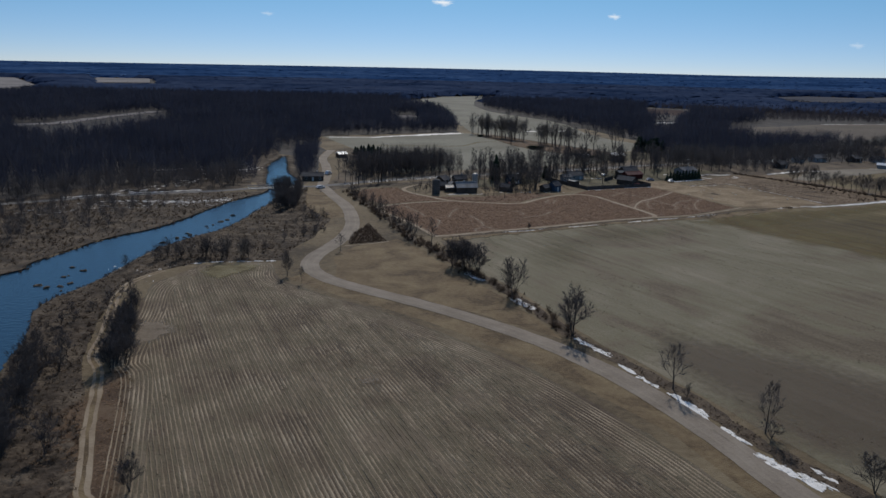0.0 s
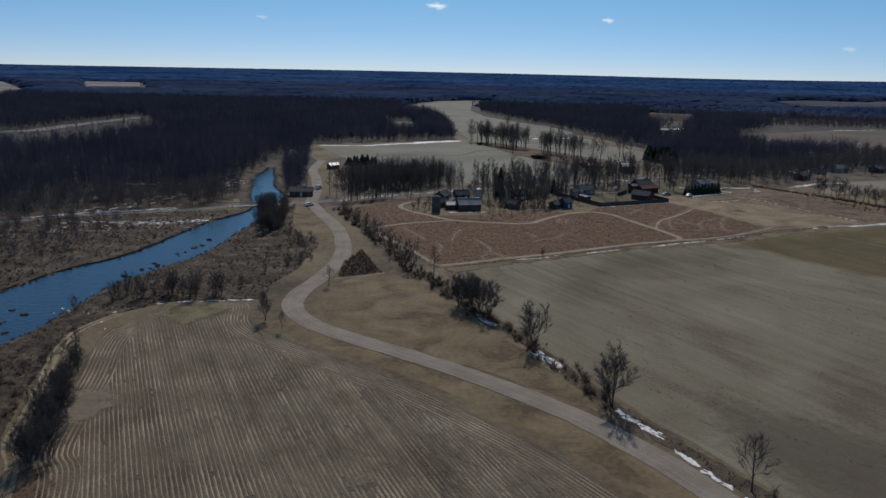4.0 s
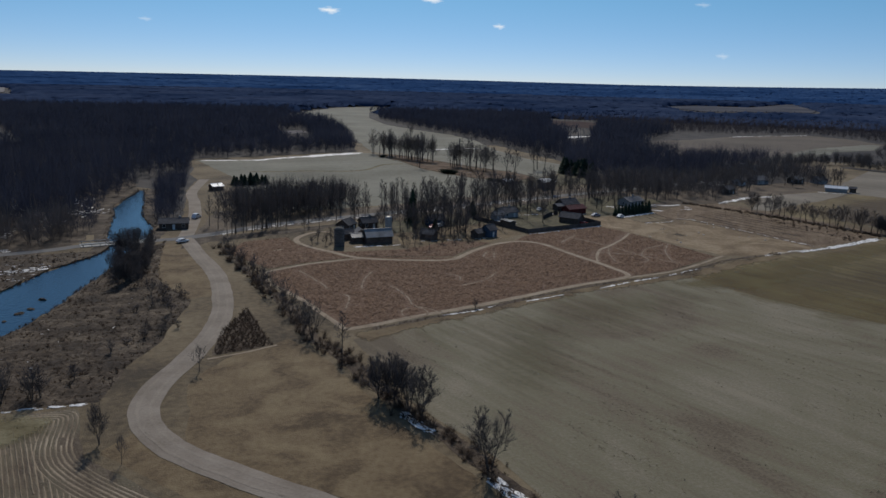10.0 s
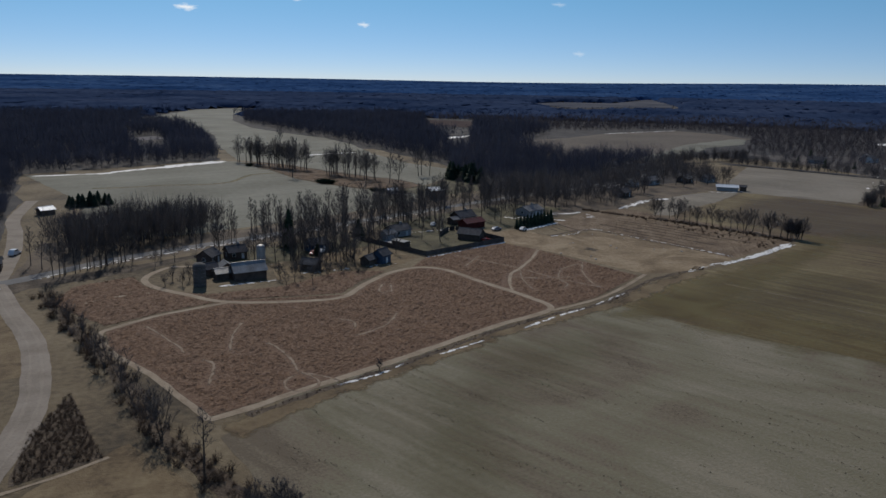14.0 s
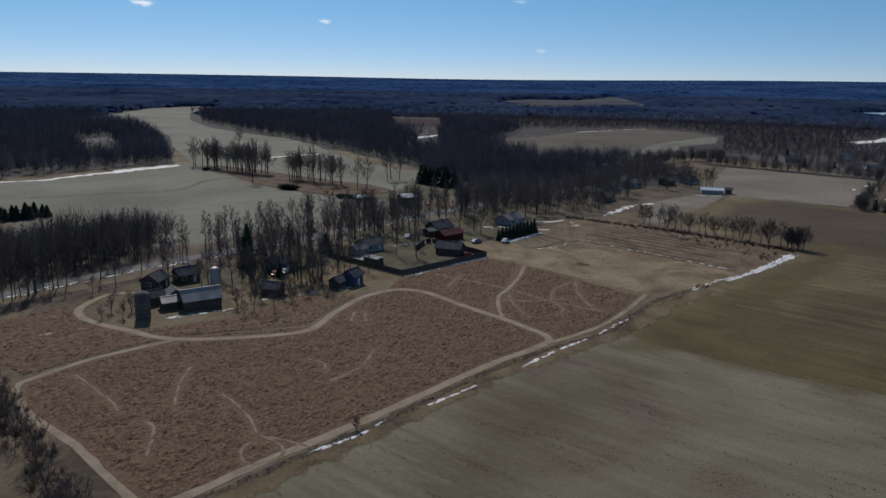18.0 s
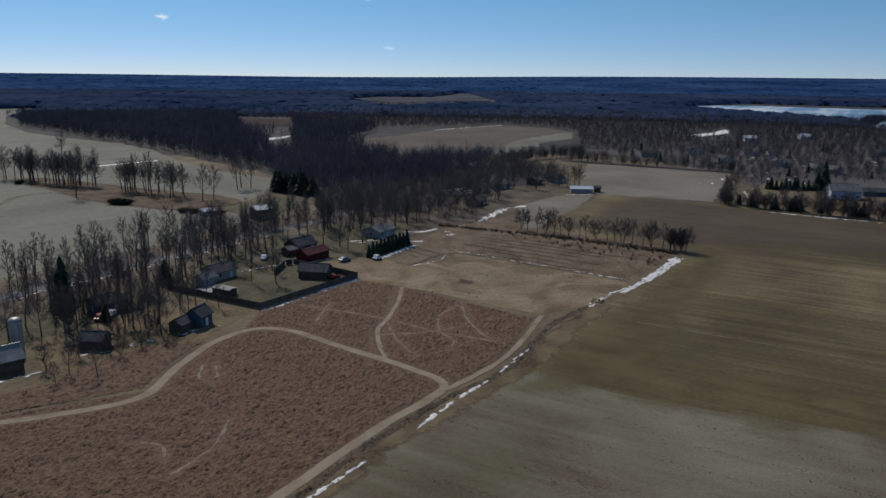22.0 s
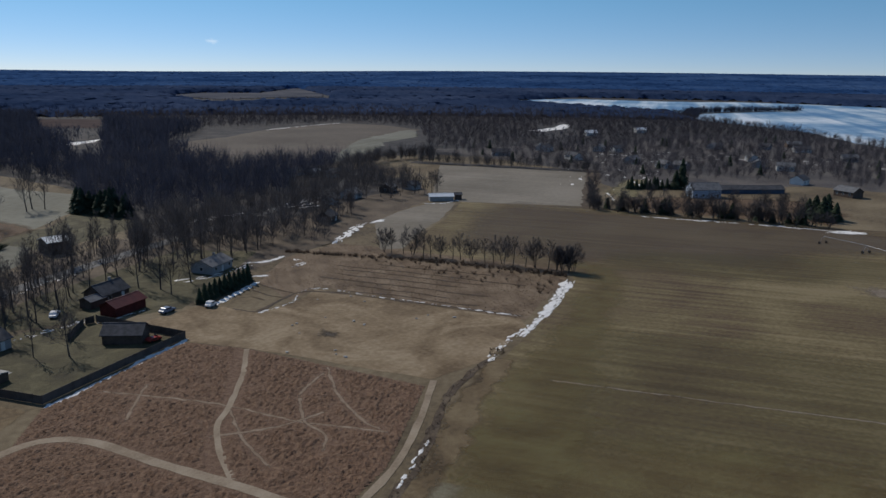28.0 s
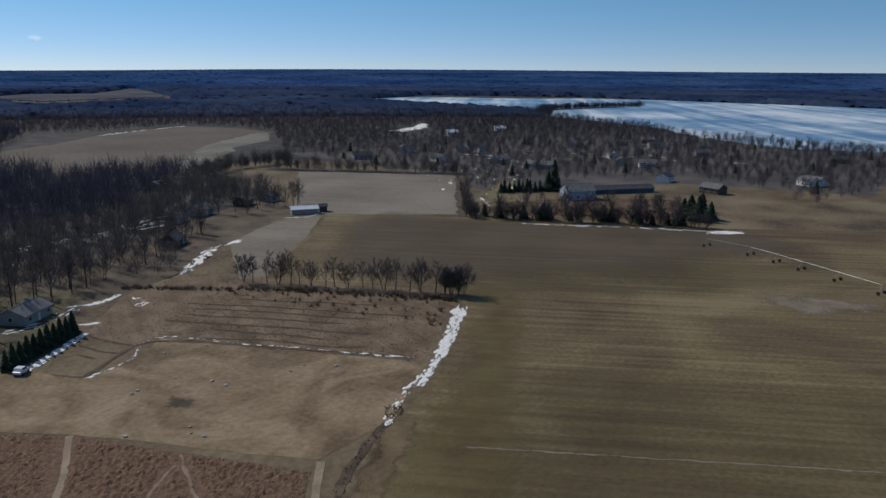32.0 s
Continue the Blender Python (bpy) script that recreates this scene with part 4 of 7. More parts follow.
# canopy beyond: a ragged sheet of tree tops
cx = np.arange(-3300, 5000, 14.0)
cy = np.arange(300, 5000, 14.0)
CX, CY = np.meshgrid(cx, cy)
CX = CX + rng.uniform(-6.5, 6.5, CX.shape)
CY = CY + rng.uniform(-8, 8, CY.shape)
tops = (np.add.outer(np.arange(len(cy)), np.arange(len(cx))) % 2).astype(float)
CZ = far_rise(CX, CY) + np.where(tops > 0, rng.uniform(11, 13.5, CX.shape), rng.uniform(9, 11, CX.shape)) - 5 * np.clip((1500 - np.hypot(CX - 30, CY - 200)) / 250, 0, 1)
rr = np.hypot(CX - 30, CY - 200)
out = (rr > 1150) & (rr < 4800)
for q in OPEN:
    out &= ~inside(q, CX, CY)
out &= np.abs(np.arctan2(CX - 30, CY - 200) - 0.48) < 1.25
rim = out.copy()
rim[1:-1, 1:-1] &= out[2:, 1:-1] & out[:-2, 1:-1] & out[1:-1, 2:] & out[1:-1, :-2]
inner = rim.copy()
inner[1:-1, 1:-1] &= rim[2:, 1:-1] & rim[:-2, 1:-1] & rim[1:-1, 2:] & rim[1:-1, :-2]
CZ = np.where(rim & ~inner, far_rise(CX, CY) + rng.uniform(4.0, 5.5, CX.shape), CZ)
CZ = np.where(out & ~rim, far_rise(CX, CY) + rng.uniform(0.1, 0.5, CX.shape), CZ)
ci = np.arange(CX.size).reshape(CX.shape)
quads = np.stack([ci[:-1, :-1], ci[:-1, 1:], ci[1:, 1:], ci[1:, :-1]], -1).reshape(-1, 4)
quads = quads[out.ravel()[quads].all(1)]
tris = np.concatenate([quads[:, [0, 1, 2]], quads[:, [0, 2, 3]]])
used, inv = np.unique(tris, return_inverse=True)
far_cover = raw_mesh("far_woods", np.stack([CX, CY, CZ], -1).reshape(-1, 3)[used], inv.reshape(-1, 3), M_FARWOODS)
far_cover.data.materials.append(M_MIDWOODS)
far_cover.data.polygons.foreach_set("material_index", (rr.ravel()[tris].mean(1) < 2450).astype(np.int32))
tagged(far_cover, "dark wooded land reaching the horizon", "woods", kind="stuff")

# ---- trees ----
PROTO = {}


def tree_meshes(kind, variant):
    key = (kind, variant)
    if key not in PROTO:
        seed = 100 * len(kind) + 17 * variant + sum(map(ord, kind))
        if kind == "broad":
            t, c = bare_tree(seed, 10, 0.46, 0.20, 14, 6, 16, 1, 0.020, 0.030)
        elif kind == "multi":
            t, c = bare_tree(seed, 10, 0.38, 0.08, 8, 4, 14, 4, 0.012, 0.038)
        elif kind == "full":
            t, c = bare_tree(seed, 10, 0.40, 0.10, 13, 6, 18, 3, 0.013, 0.030)
        elif kind == "tall":
            t, c = bare_tree(seed, 18, 0.19, 0.26, 16, 5, 13, 1, 0.0125, 0.047)
        elif kind == "oak":
            t, c = bare_tree(seed, 13, 0.40, 0.20, 14, 5, 14, 1, 0.019, 0.042)
        else:
            t, c = bare_tree(seed, 5, 0.38, 0.05, 7, 4, 8, 6, 0.011, 0.045)
        made = []
        for nm, tw, m in (("trunk", t, M_BARK), ("crown", c, M_TWIG)):
            me = bpy.data.meshes.new(nm)
            me.from_pydata(tw.v, [], tw.f)
            me.materials.append(m)
            made.append((nm, me))
        PROTO[key] = made, {"broad": 10, "multi": 10, "full": 10, "tall": 18, "oak": 13, "shrub": 5}[kind]
    return PROTO[key]


trnd = random.Random(5)


def unit_shapes(kind):
    """The near trees of a kind as unit-height triangle shapes, for joined groves."""
    out_ = []
    for v in range(4):
        made, h0 = tree_meshes(kind, v)
        vs, fs = [], []
        for nm, me in made:
            b = len(vs)
            vs += [tuple(p.co / h0) for p in me.vertices]
            fs += [tuple(b + k for k in pl.vertices) for pl in me.polygons]
        out_.append((np.array(vs), np.array(fs)))
    return out_


def tree(kind, x, y, h, label, group="", wide=1.0, name="tree"):
    made, h0 = tree_meshes(kind, trnd.randrange(4))
    root = empty(name)
    k = h / h0
    root.matrix_world = Matrix.LocRotScale((x, y, 0), Euler((0, 0, trnd.uniform(0, 6.28))), (k * wide, k * wide, k))
    for nm, me in made:
        ob = new(nm, me)
        ob.parent = root
    return tagged(root, label, "shrub" if name == "shrub" else "tree", group)


CON = [conifer_shape(s) for s in range(4)]
CON_MESH = []
for v, t in CON:
    me = bpy.data.meshes.new("crown")
    me.from_pydata([tuple(p) for p in v], [], [tuple(q) for q in t])
    me.materials.append(M_CONIFER)
    CON_MESH.append(me)
cone_trunk = Twigs()
cone_trunk.limb(Vector((0, 0, -0.02)), Vector((0, 0, 0.7)), 0.022, 0.008, 6)


def conifer(x, y, h, label, group="", wide=1.0):
    root = empty("conifer")
    root.matrix_world = Matrix.LocRotScale((x, y, 0), Euler((0, 0, trnd.uniform(0, 6.28))), (h * wide, h * wide, h))
    if "trunk" not in PROTO:
        me = bpy.data.meshes.new("trunk")
        me.from_pydata(cone_trunk.v, [], cone_trunk.f)
        me.materials.append(M_BARK)
        PROTO["trunk"] = me
    for nm, me in (("trunk", PROTO["trunk"]), ("crown", CON_MESH[trnd.randrange(4)])):
        ob = new(nm, me)
        ob.parent = root
    return tagged(root, label, "conifer", group)


BUSH_MESH = []
for k in range(3):
    bv, bt = brush_shape(300 + k, 260, 1.0, 0.10)
    me = bpy.data.meshes.new("foliage")
    me.from_pydata([tuple(p) for p in bv], [], [tuple(q) for q in bt])
    me.materials.append(M_CONIFER)
    BUSH_MESH.append(me)


def evergreen_bush(x, y, h):
    """A broad low evergreen: dense sprays over a short stem."""
    root = empty("evergreen_bush")
    root.matrix_world = Matrix.LocRotScale((x, y, 0), Euler((0, 0, trnd.uniform(0, 6.28))), (h, h, h * 0.8))
    ob = new("foliage", BUSH_MESH[trnd.randrange(3)])
    ob.parent = root
    t = Twigs()
    t.limb(Vector((0, 0, -0.05)), Vector((0, 0, 0.5)), 0.06, 0.03, 6)
    part("stem", (t.v, t.f), M_BARK, root)
    return tagged(root, "low spreading dark evergreen bush", "bush", "evergreen bushes")


HEDGE = "trees of the hedgerow"
for kind, x, y, h, wide, lab in (
        ("tall", -4, 251, 12, 1.3, "tall slender bare tree in the hedgerow"), ("multi", -11, 262, 10, 0.9, "bare multi-stemmed tree in the hedgerow"),
        ("multi", -13, 267, 9, 0.9, "bare multi-stemmed tree in the hedgerow"), ("full", 7, 223, 9, 1.2, "dense bare tree clump in the hedgerow"),
        ("full", 4, 228, 8.5, 1.2, "dense bare tree clump in the hedgerow"), ("full", 10.4, 217, 9.5, 1.2, "dense bare tree clump in the hedgerow"), ("full", 8.5, 220, 9.5, 1.2, "dense bare tree clump in the hedgerow"), ("full", 3, 226, 9, 1.1, "dense bare tree clump in the hedgerow"), ("full", 6, 225, 9.5, 1.1, "dense bare tree clump in the hedgerow"), ("full", -44, 96.6, 6, 1.1, "bare bush between farm track and stubble"),
        ("full", 19.3, 196.5, 10.5, 1.0, "bare multi-stemmed tree beside the gravel road"), ("full", 30.6, 166, 12, 1.15, "wide bare multi-stemmed tree beside the gravel road"),
        ("broad", 45.4, 136.6, 10, 1.0, "single bare tree with a crooked crown"), ("broad", 56, 118.8, 10, 0.8, "single bare tree over a dark bush"),
        ("full", 64.7, 100.5, 6, 1.3, "dark bare shrub tree by the road"), ("multi", 56.4, 117.2, 3.6, 1.8, "low dark bush under the hedgerow tree"), ("multi", 47, 133, 3, 1.2, "low dark bush under the hedgerow tree"),
        ("multi", -17, 280, 8, 0.9, "bare tree in the brushy hedgerow"), ("multi", -20, 291, 8, 0.9, "bare tree in the brushy hedgerow"), ("multi", -24, 300, 8.5, 0.9, "bare tree in the brushy hedgerow"),
        ("multi", -27, 309, 7.5, 1.0, "bare tree in the brushy hedgerow"), ("multi", -31, 321, 7, 1.1, "bare tree in the brushy hedgerow"), ("multi", -36, 334, 7, 1.0, "bare tree in the brushy hedgerow"),
        ("multi", -40, 344, 6, 1.1, "bare tree in the brushy hedgerow"), ("broad", -44, 355, 6, 1.0, "bare tree at the end of the hedgerow")):
    tree(kind, x, y, h, lab, HEDGE, wide)
for kind, x, y, h, wide, lab in (
        ("full", -45, 211, 8, 0.7, "bushy bare tree at the corner of the stubble field"), ("broad", -39.5, 204, 5.5, 0.6, "small bare tree beside the road bend"),
        ("broad", -34, 243, 5.5, 0.9, "small bare tree inside the road bend"), ("full", -66, 141, 7.5, 1.1, "dense dark bush beside the farm track"),
        ("full", -70, 152, 7, 1.1, "dense dark bush beside the farm track"), ("full", -73, 160, 6, 1.0, "dense dark bush beside the farm track"), ("multi", -61, 106, 7, 1.1, "bare bush on the field edge"),
        ("multi", -88, 224, 6, 0.9, "bare brown shrub at the riverside"), ("multi", -82, 225, 6.5, 0.9, "bare brown shrub at the riverside"), ("multi", -75, 232, 7, 0.9, "bare brown shrub at the riverside"), ("multi", -69, 234, 7, 0.9, "bare brown shrub at the riverside"),
        ("multi", -64, 232, 5, 1.0, "bare brown shrub at the riverside"), ("multi", -93, 214, 5, 1.0, "bare brown shrub at the riverside"),
        ("shrub", 33, 284, 3, 0.8, "small leafless shrub at the trail"), ("broad", -18, 392, 6, 0.9, "bare tree inside the trail loop"),
        ("broad", 124, 439, 12, 1.1, "spreading bare oak near the red barn"), ("tall", 80, 413, 14, 0.9, "bare tree on the fenced lawn"), ("tall", 90, 423, 13, 1.0, "bare tree on the fenced lawn"),
        ("broad", 24, 362, 7, 1.0, "bare tree in the farmyard"), ("broad", 41, 385, 13, 1.1, "wide bare tree behind the dark shed"), ("broad", 46, 377, 11, 1.1, "wide bare tree behind the dark shed"), ("broad", 21, 391, 12, 1.0, "wide bare tree behind the silo"), ("broad", 36, 392, 12, 1.0, "wide bare tree beside the blue-grey house"), ("broad", 12, 387, 10, 1.0, "wide bare tree behind the barn"), ("broad", 64, 392, 8, 0.9, "bare tree beside the blue house"), ("broad", 86, 408, 11, 1.2, "wide bare tree on the fenced lawn"), ("broad", 79, 430, 13, 1.0, "bare tree beside the grey house"), ("broad", 120, 452, 13, 1.0, "bare tree beside the dark house"), ("broad", 134, 447, 12, 1.1, "bare tree before the pale house"), ("broad", 156, 462, 13, 1.1, "bare tree beside the pale house"), ("broad", 138, 468, 14, 1.0, "bare tree behind the pale house"), ("broad", 29, 357, 6, 1.1, "bare tree in the farmyard"), ("broad", 21, 357, 5, 1.0, "bare tree in the farmyard")):
    tree(kind, x, y, h, lab, "", wide)
BUSH = "bushes by the bridge"
for k in range(44):
    u = (k / 43) ** 1.4
    tree("full", -66 - 10 * u + trnd.uniform(-7, 6), 314 + 54 * u + trnd.uniform(-4, 4), trnd.uniform(5, 8.5), "dark dense bush above the river bank", BUSH, 0.9, "shrub")
for x, y, h in ((-50, 266, 4), (-48, 284, 4.5), (-47, 272, 3.5), (-53, 298, 5), (-57, 302, 5), (-49, 300, 4), (-55, 255, 3.5), (-58, 240, 4)):
    tree("multi", x, y, h, "low brown bush on the slope by the road", BUSH, 1.1, "shrub")
for k in range(34):
    u = k / 33
    tree("multi", -66 - 12 * u - trnd.uniform(0, 9), 104 + 44 * u + trnd.uniform(-3, 3), trnd.uniform(4.0, 6.5), "dark brush clump beside the farm track", "track bushes", 1.3, "shrub")
for k in range(26):
    u = k / 25
    tree("full", -64.5 - 14 * u + trnd.uniform(-1.3, 2.4 - 1.5 * u), 141 + 42 * u + trnd.uniform(-2, 2), trnd.uniform(5.0, 8.0) * (1 - 0.45 * u), "dense dark thicket between track and field", "thicket", 1.15, "shrub")
for k in range(16):
    tree("multi", trnd.uniform(-90, -82), 150 + 3 * k, trnd.uniform(2.0, 3.6), "low dark bush near the river", "riverside bushes", 1.4, "shrub")
for k in range(14):
    tree("multi", -88 + 2.0 * k + trnd.uniform(-2, 2), 229 + trnd.uniform(-3, 4), trnd.uniform(3.5, 7.5), "bare brown shrub at the riverside", "riverside bushes", 1.0, "shrub")
for x, y, h in ((-53, 260, 2.5), (-50, 264, 2.8), (-47, 268, 2.6), (-44, 272, 2.4), (-54, 290, 3), (-51, 293, 3), (-47, 298, 2.6), (-57, 286, 2.2), (-60, 282, 2)):
    tree("multi", x, y, h, "low brown bush on the slope by the road", BUSH, 1.7, "shrub")
ROW = "row of field trees"
for k in range(19):
    u = (k + trnd.uniform(-0.25, 0.25)) / 18
    tree("oak" if k % 3 else "full", 203 + 29 * u, 440 - 62 * u, trnd.uniform(7, 10.5), "bare tree in a row between two fields", ROW, 1.15)
for k in range(5):
    tree("full", 231 + trnd.uniform(-3, 2), 379 + trnd.uniform(-3, 3), trnd.uniform(6, 9), "bushy bare tree at the end of the row", ROW)
STREET_LINE = smooth_line([(-50, 389), (-33, 404), (-8, 419), (32, 440), (67, 459), (110, 483), (154, 506)], 1.0)
for k in range(135):
    p = STREET_LINE[int(trnd.random() ** 1.1 * (len(STREET_LINE) - 1))]
    side = trnd.choice((-1, 1))
    off = trnd.uniform(5, 9) if trnd.random() < 0.6 else trnd.uniform(8, 20)
    q = p + Vector((0.47, -0.88)) * off * side
    if side > 0 and q.x < 0:
        q = p + Vector((0.47, -0.88)) * trnd.uniform(4.5, 7)
    if -12 < q.x < 12 and side < 0 and off > 10:
        continue
    tree("tall", q.x, q.y, trnd.uniform(12.5, 17.5), "tall slender bare tree along the street", "street trees", trnd.uniform(0.8, 1.2))
gx_ = rng.uniform(-48, -2, 75)
pts = np.stack([gx_, 410 + (gx_ + 48) * 0.5 + rng.uniform(2, 34, 75)], 1)
scatter("grove", unit_shapes("tall"), pts, rng.uniform(13, 17, 75), M_TWIG, "grove of tall bare trees behind the street", "trees", squash=(0.95, 1.1))
gx_ = rng.uniform(40, 170, 45)     # yards round the houses
pts = np.stack([gx_, 415 + (gx_ - 40) * 0.35 + rng.uniform(8, 60, 45)], 1)
pts = pts[~((pts[:, 0] > 95) & (pts[:, 0] < 122) & (pts[:, 1] < 458)) & ~((pts[:, 1] < 430) & (pts[:, 0] > 62))]
pts = np.concatenate([pts, [(88, 438), (96, 446), (84, 452), (102, 456), (118, 462), (128, 470), (124, 446), (93, 462), (70, 434), (64, 428), (112, 474), (134, 484), (148, 476), (98, 474)]])
scatter("yard_trees", unit_shapes("oak"), pts, rng.uniform(10, 15.5, len(pts)), M_TWIG, "bare yard trees among the houses", "trees", squash=(0.95, 1.2))
gx_ = rng.uniform(125, 250, 46)     # yards between the street and the hamlet
pts = np.stack([gx_, 462 + (gx_ - 125) * 0.32 + rng.uniform(-6, 34, 46)], 1)
scatter("yard_trees", unit_shapes("oak"), pts, rng.uniform(8, 13, 46), M_TWIG, "bare trees of the yards beside the hamlet", "trees", squash=(0.95, 1.15))
uo = rng.random(64) * 0.88
uo = np.where((uo > 0.46) & (uo < 0.53), uo - 0.2, uo)
pts = np.stack([28 + 92 * uo + rng.uniform(-4, 4, 64), 708 - 150 * uo + rng.uniform(-7, 9, 64)], 1)
pts = np.concatenate([pts, [(64, 800), (70, 760), (78, 742), (53, 614), (133, 604), (137, 610), (141, 606)]])
scatter("field_oaks", unit_shapes("oak"), pts, rng.uniform(14.5, 20, 71), M_TWIG, "bare oaks along the edge of the hill field", "trees", squash=(0.95, 1.15))
for x, y, h in ((28, 412, 16), (-56, 521, 7), (-53, 524, 8), (-50, 527, 7.5), (-60, 519, 6), (-47, 528, 6), (-58, 523, 7), (-51, 522, 6.5), (-45, 526, 6), (-62, 523, 6), (57, 425, 8), (36, 395, 5)):
    conifer(x, y, h, "dark green conifer near the houses", "", 0.95 if h > 12 else 1.7)
for k in range(11):
    u = k / 10
    conifer(126 + 21 * u, 425.5 + 10.5 * u, trnd.uniform(4.5, 7), "dark green conifer in a clipped row", "conifer row", 1.2)
for k in range(15):
    u = k / 14
    conifer(150 + 12 * u + trnd.uniform(-2.5, 2.5), 592 - 26 * u + trnd.uniform(-5, 5), trnd.uniform(9, 13), "dense dark conifer by the driveway", "driveway conifers", 1.5)
for x, y, h in ((69, 582, 4.2), (66.5, 584, 3.6), (71.5, 580, 3.6), (31, 679, 3), (90, 545, 3), (94, 541, 3.2), (98, 537, 2.8), (103, 532, 3)):
    evergreen_bush(x, y, h)
for k in range(78):     # crowded trees round the farm buildings
    x, y = trnd.uniform(24, 64), trnd.uniform(384, 428)
    if y > 438 - 0.3 * (64 - x) or (50 < x < 62 and y < 390) or y < 384 + (x - 24) * 0.1:
        continue
    tree(trnd.choice(("tall", "tall", "oak")), x, y, trnd.uniform(10, 16), "bare tree crowding the farm buildings", "farm trees", trnd.uniform(0.8, 1.1))
for x, y, h in ((-9, 366, 5), (-12, 372, 5), (-7, 371, 6), (20, 366, 6), (-14, 366, 4), (40, 370, 5), (35, 366, 5), (44, 386, 9), (47, 390, 10), (42, 381, 8), (-12, 397, 9), (14, 392, 11), (3, 404, 12), (18, 400, 12)):
    tree("broad" if h > 6 else "multi", x, y, h, "bare tree beside the old farm buildings", "farm trees", 1.0)
gx_ = rng.uniform(62, 100, 26)
pts = np.stack([gx_, 432 + (gx_ - 62) * 0.45 + rng.uniform(0, 26, 26)], 1)
scatter("yard_trees", unit_shapes("tall"), pts, rng.uniform(10, 15, 26), M_TWIG, "bare trees behind the fenced yard", "trees", squash=(0.95, 1.1))
for x, y, h in ((27, 371, 6), (33, 371, 6.5), (36, 378, 7), (46, 382, 7), (27, 381, 7), (43, 377, 5), (39, 386, 7)):
    tree("multi", x, y, h, "dense bare shrub beside the dark shed", "farm shrubs", 1.0, "shrub")
# hedge of the far farm
for k in range(66):
    u = k / 65
    x, y = 335 + 40 * u + trnd.uniform(-2, 3), 440 - 92 * u + trnd.uniform(-3, 3)
    if trnd.random() < 0.3:
        conifer(x + 3, y + 2, trnd.uniform(5.5, 8.5), "bushy dark cedar in the far hedge", "far hedge", 1.5)
    else:
        tree("multi", x, y, trnd.uniform(6, 10.5), "bare bush in the far hedge", "far hedge", 1.35, "shrub")
for k in range(26):
    u = trnd.random()
    tree(trnd.choice(("broad", "multi")), 350 + 44 * u + trnd.uniform(2, 22), 432 - 70 * u + trnd.uniform(-2, 16), trnd.uniform(6, 10.5), "bare tree before the pale house", "far yard trees", 1.1)
for k in range(10):
    conifer(404.5 + 1.9 * k + trnd.uniform(-1, 1), 466.5 - 1.6 * k, trnd.uniform(6, 8.5), "conifer in a row beside the pale house", "far conifer row", 1.2)
conifer(430, 447.5, 19, "tall dark conifer behind the pale house", "", 1.0)
conifer(426, 449, 12, "tall dark conifer behind the pale house", "", 1.4)
for x, y in ((394, 364), (391, 360), (397, 357), (394, 352), (389, 356)):
    conifer(x, y, trnd.uniform(9, 13), "wide dark cedar beyond the fields", "far cedars", 1.5)

# ---- woods in the middle distance ----
HAMLET_W = [(165, 545), (140, 505), (165, 478), (196, 466), (222, 492), (250, 500), (262, 530), (300, 520), (330, 560), (340, 635), (262, 585), (235, 552)]
pts = spread_in(HAMLET_W, 5.6, keep=0.85)
yards = inside([(205, 470), (300, 500), (335, 560), (300, 565), (238, 530), (190, 500)], pts[:, 0], pts[:, 1])
pts = pts[~yards | (rng.random(len(pts)) < 0.3)]
scatter("woods", FAR_TREES, pts, rng.uniform(9, 15, len(pts)), M_TWIG, "bare trees round the far hamlet", "woods")
ROWN = smooth_line([(400, 632), (425, 580), (455, 523)], 3.0)
pts = np.array([(p.x + rng.uniform(-3, 5), p.y + rng.uniform(-2, 6)) for p in ROWN for _ in range(2)])
scatter("tree_belt", FAR_TREES, pts, rng.uniform(7, 13, len(pts)), M_TWIG, "belt of bare trees along the tan field", "trees")
ribbon("belt_ground", [(396, 640), (402, 628), (428, 578), (458, 520)], 13, 0.031, M_LITTER, "dark ground under the belt of trees", "ground", 2.0)
ribbon("belt_ground", [(462, 530), (430, 508), (380, 474), (334, 442)], 9, 0.033, M_HEDGE, "weedy ground along the tan field", "ground", 2.0)
for k in range(16):
    u = k / 15
    tree("multi", 336 + 62 * u * u + trnd.uniform(-2, 2), 443 + 42 * u * u + trnd.uniform(-2, 2), trnd.uniform(5, 8.5), "brown bare bush at the corner of the tan field", "far hedge", 1.2, "shrub")
ROWN2 = smooth_line([(345, 640), (380, 655), (430, 655)], 3.0)
pts = np.array([(p.x + rng.uniform(-4, 4), p.y + rng.uniform(-4, 4)) for p in ROWN2 for _ in range(3)])
scatter("tree_belt", FAR_TREES, pts, rng.uniform(9, 14, len(pts)), M_TWIG, "belt of tall bare trees by the ploughed field", "trees")
VILLAGE = [(400, 470), (450, 545), (470, 700), (640, 640), (760, 620), (850, 500), (800, 300), (640, 300), (520, 300), (470, 320), (430, 400)]
YARD = [(405, 470), (440, 490), (520, 410), (500, 330), (450, 335), (380, 345), (345, 425)]
pts = clear(spread_in(VILLAGE, 8.0, keep=0.85), [YARD] + FARBITS)
scatter("village_trees", FAR_TREES, pts, rng.uniform(6, 11.5, len(pts)), M_VILLAGE, "bare trees between the village houses", "trees")
cp = clear(spread_in(VILLAGE, 30.0, keep=0.45), [YARD])
scatter("village_conifers", CON, cp, rng.uniform(6, 11, len(cp)), M_CONIFER, "dark conifers between the village houses", "trees", squash=(0.7, 0.9))
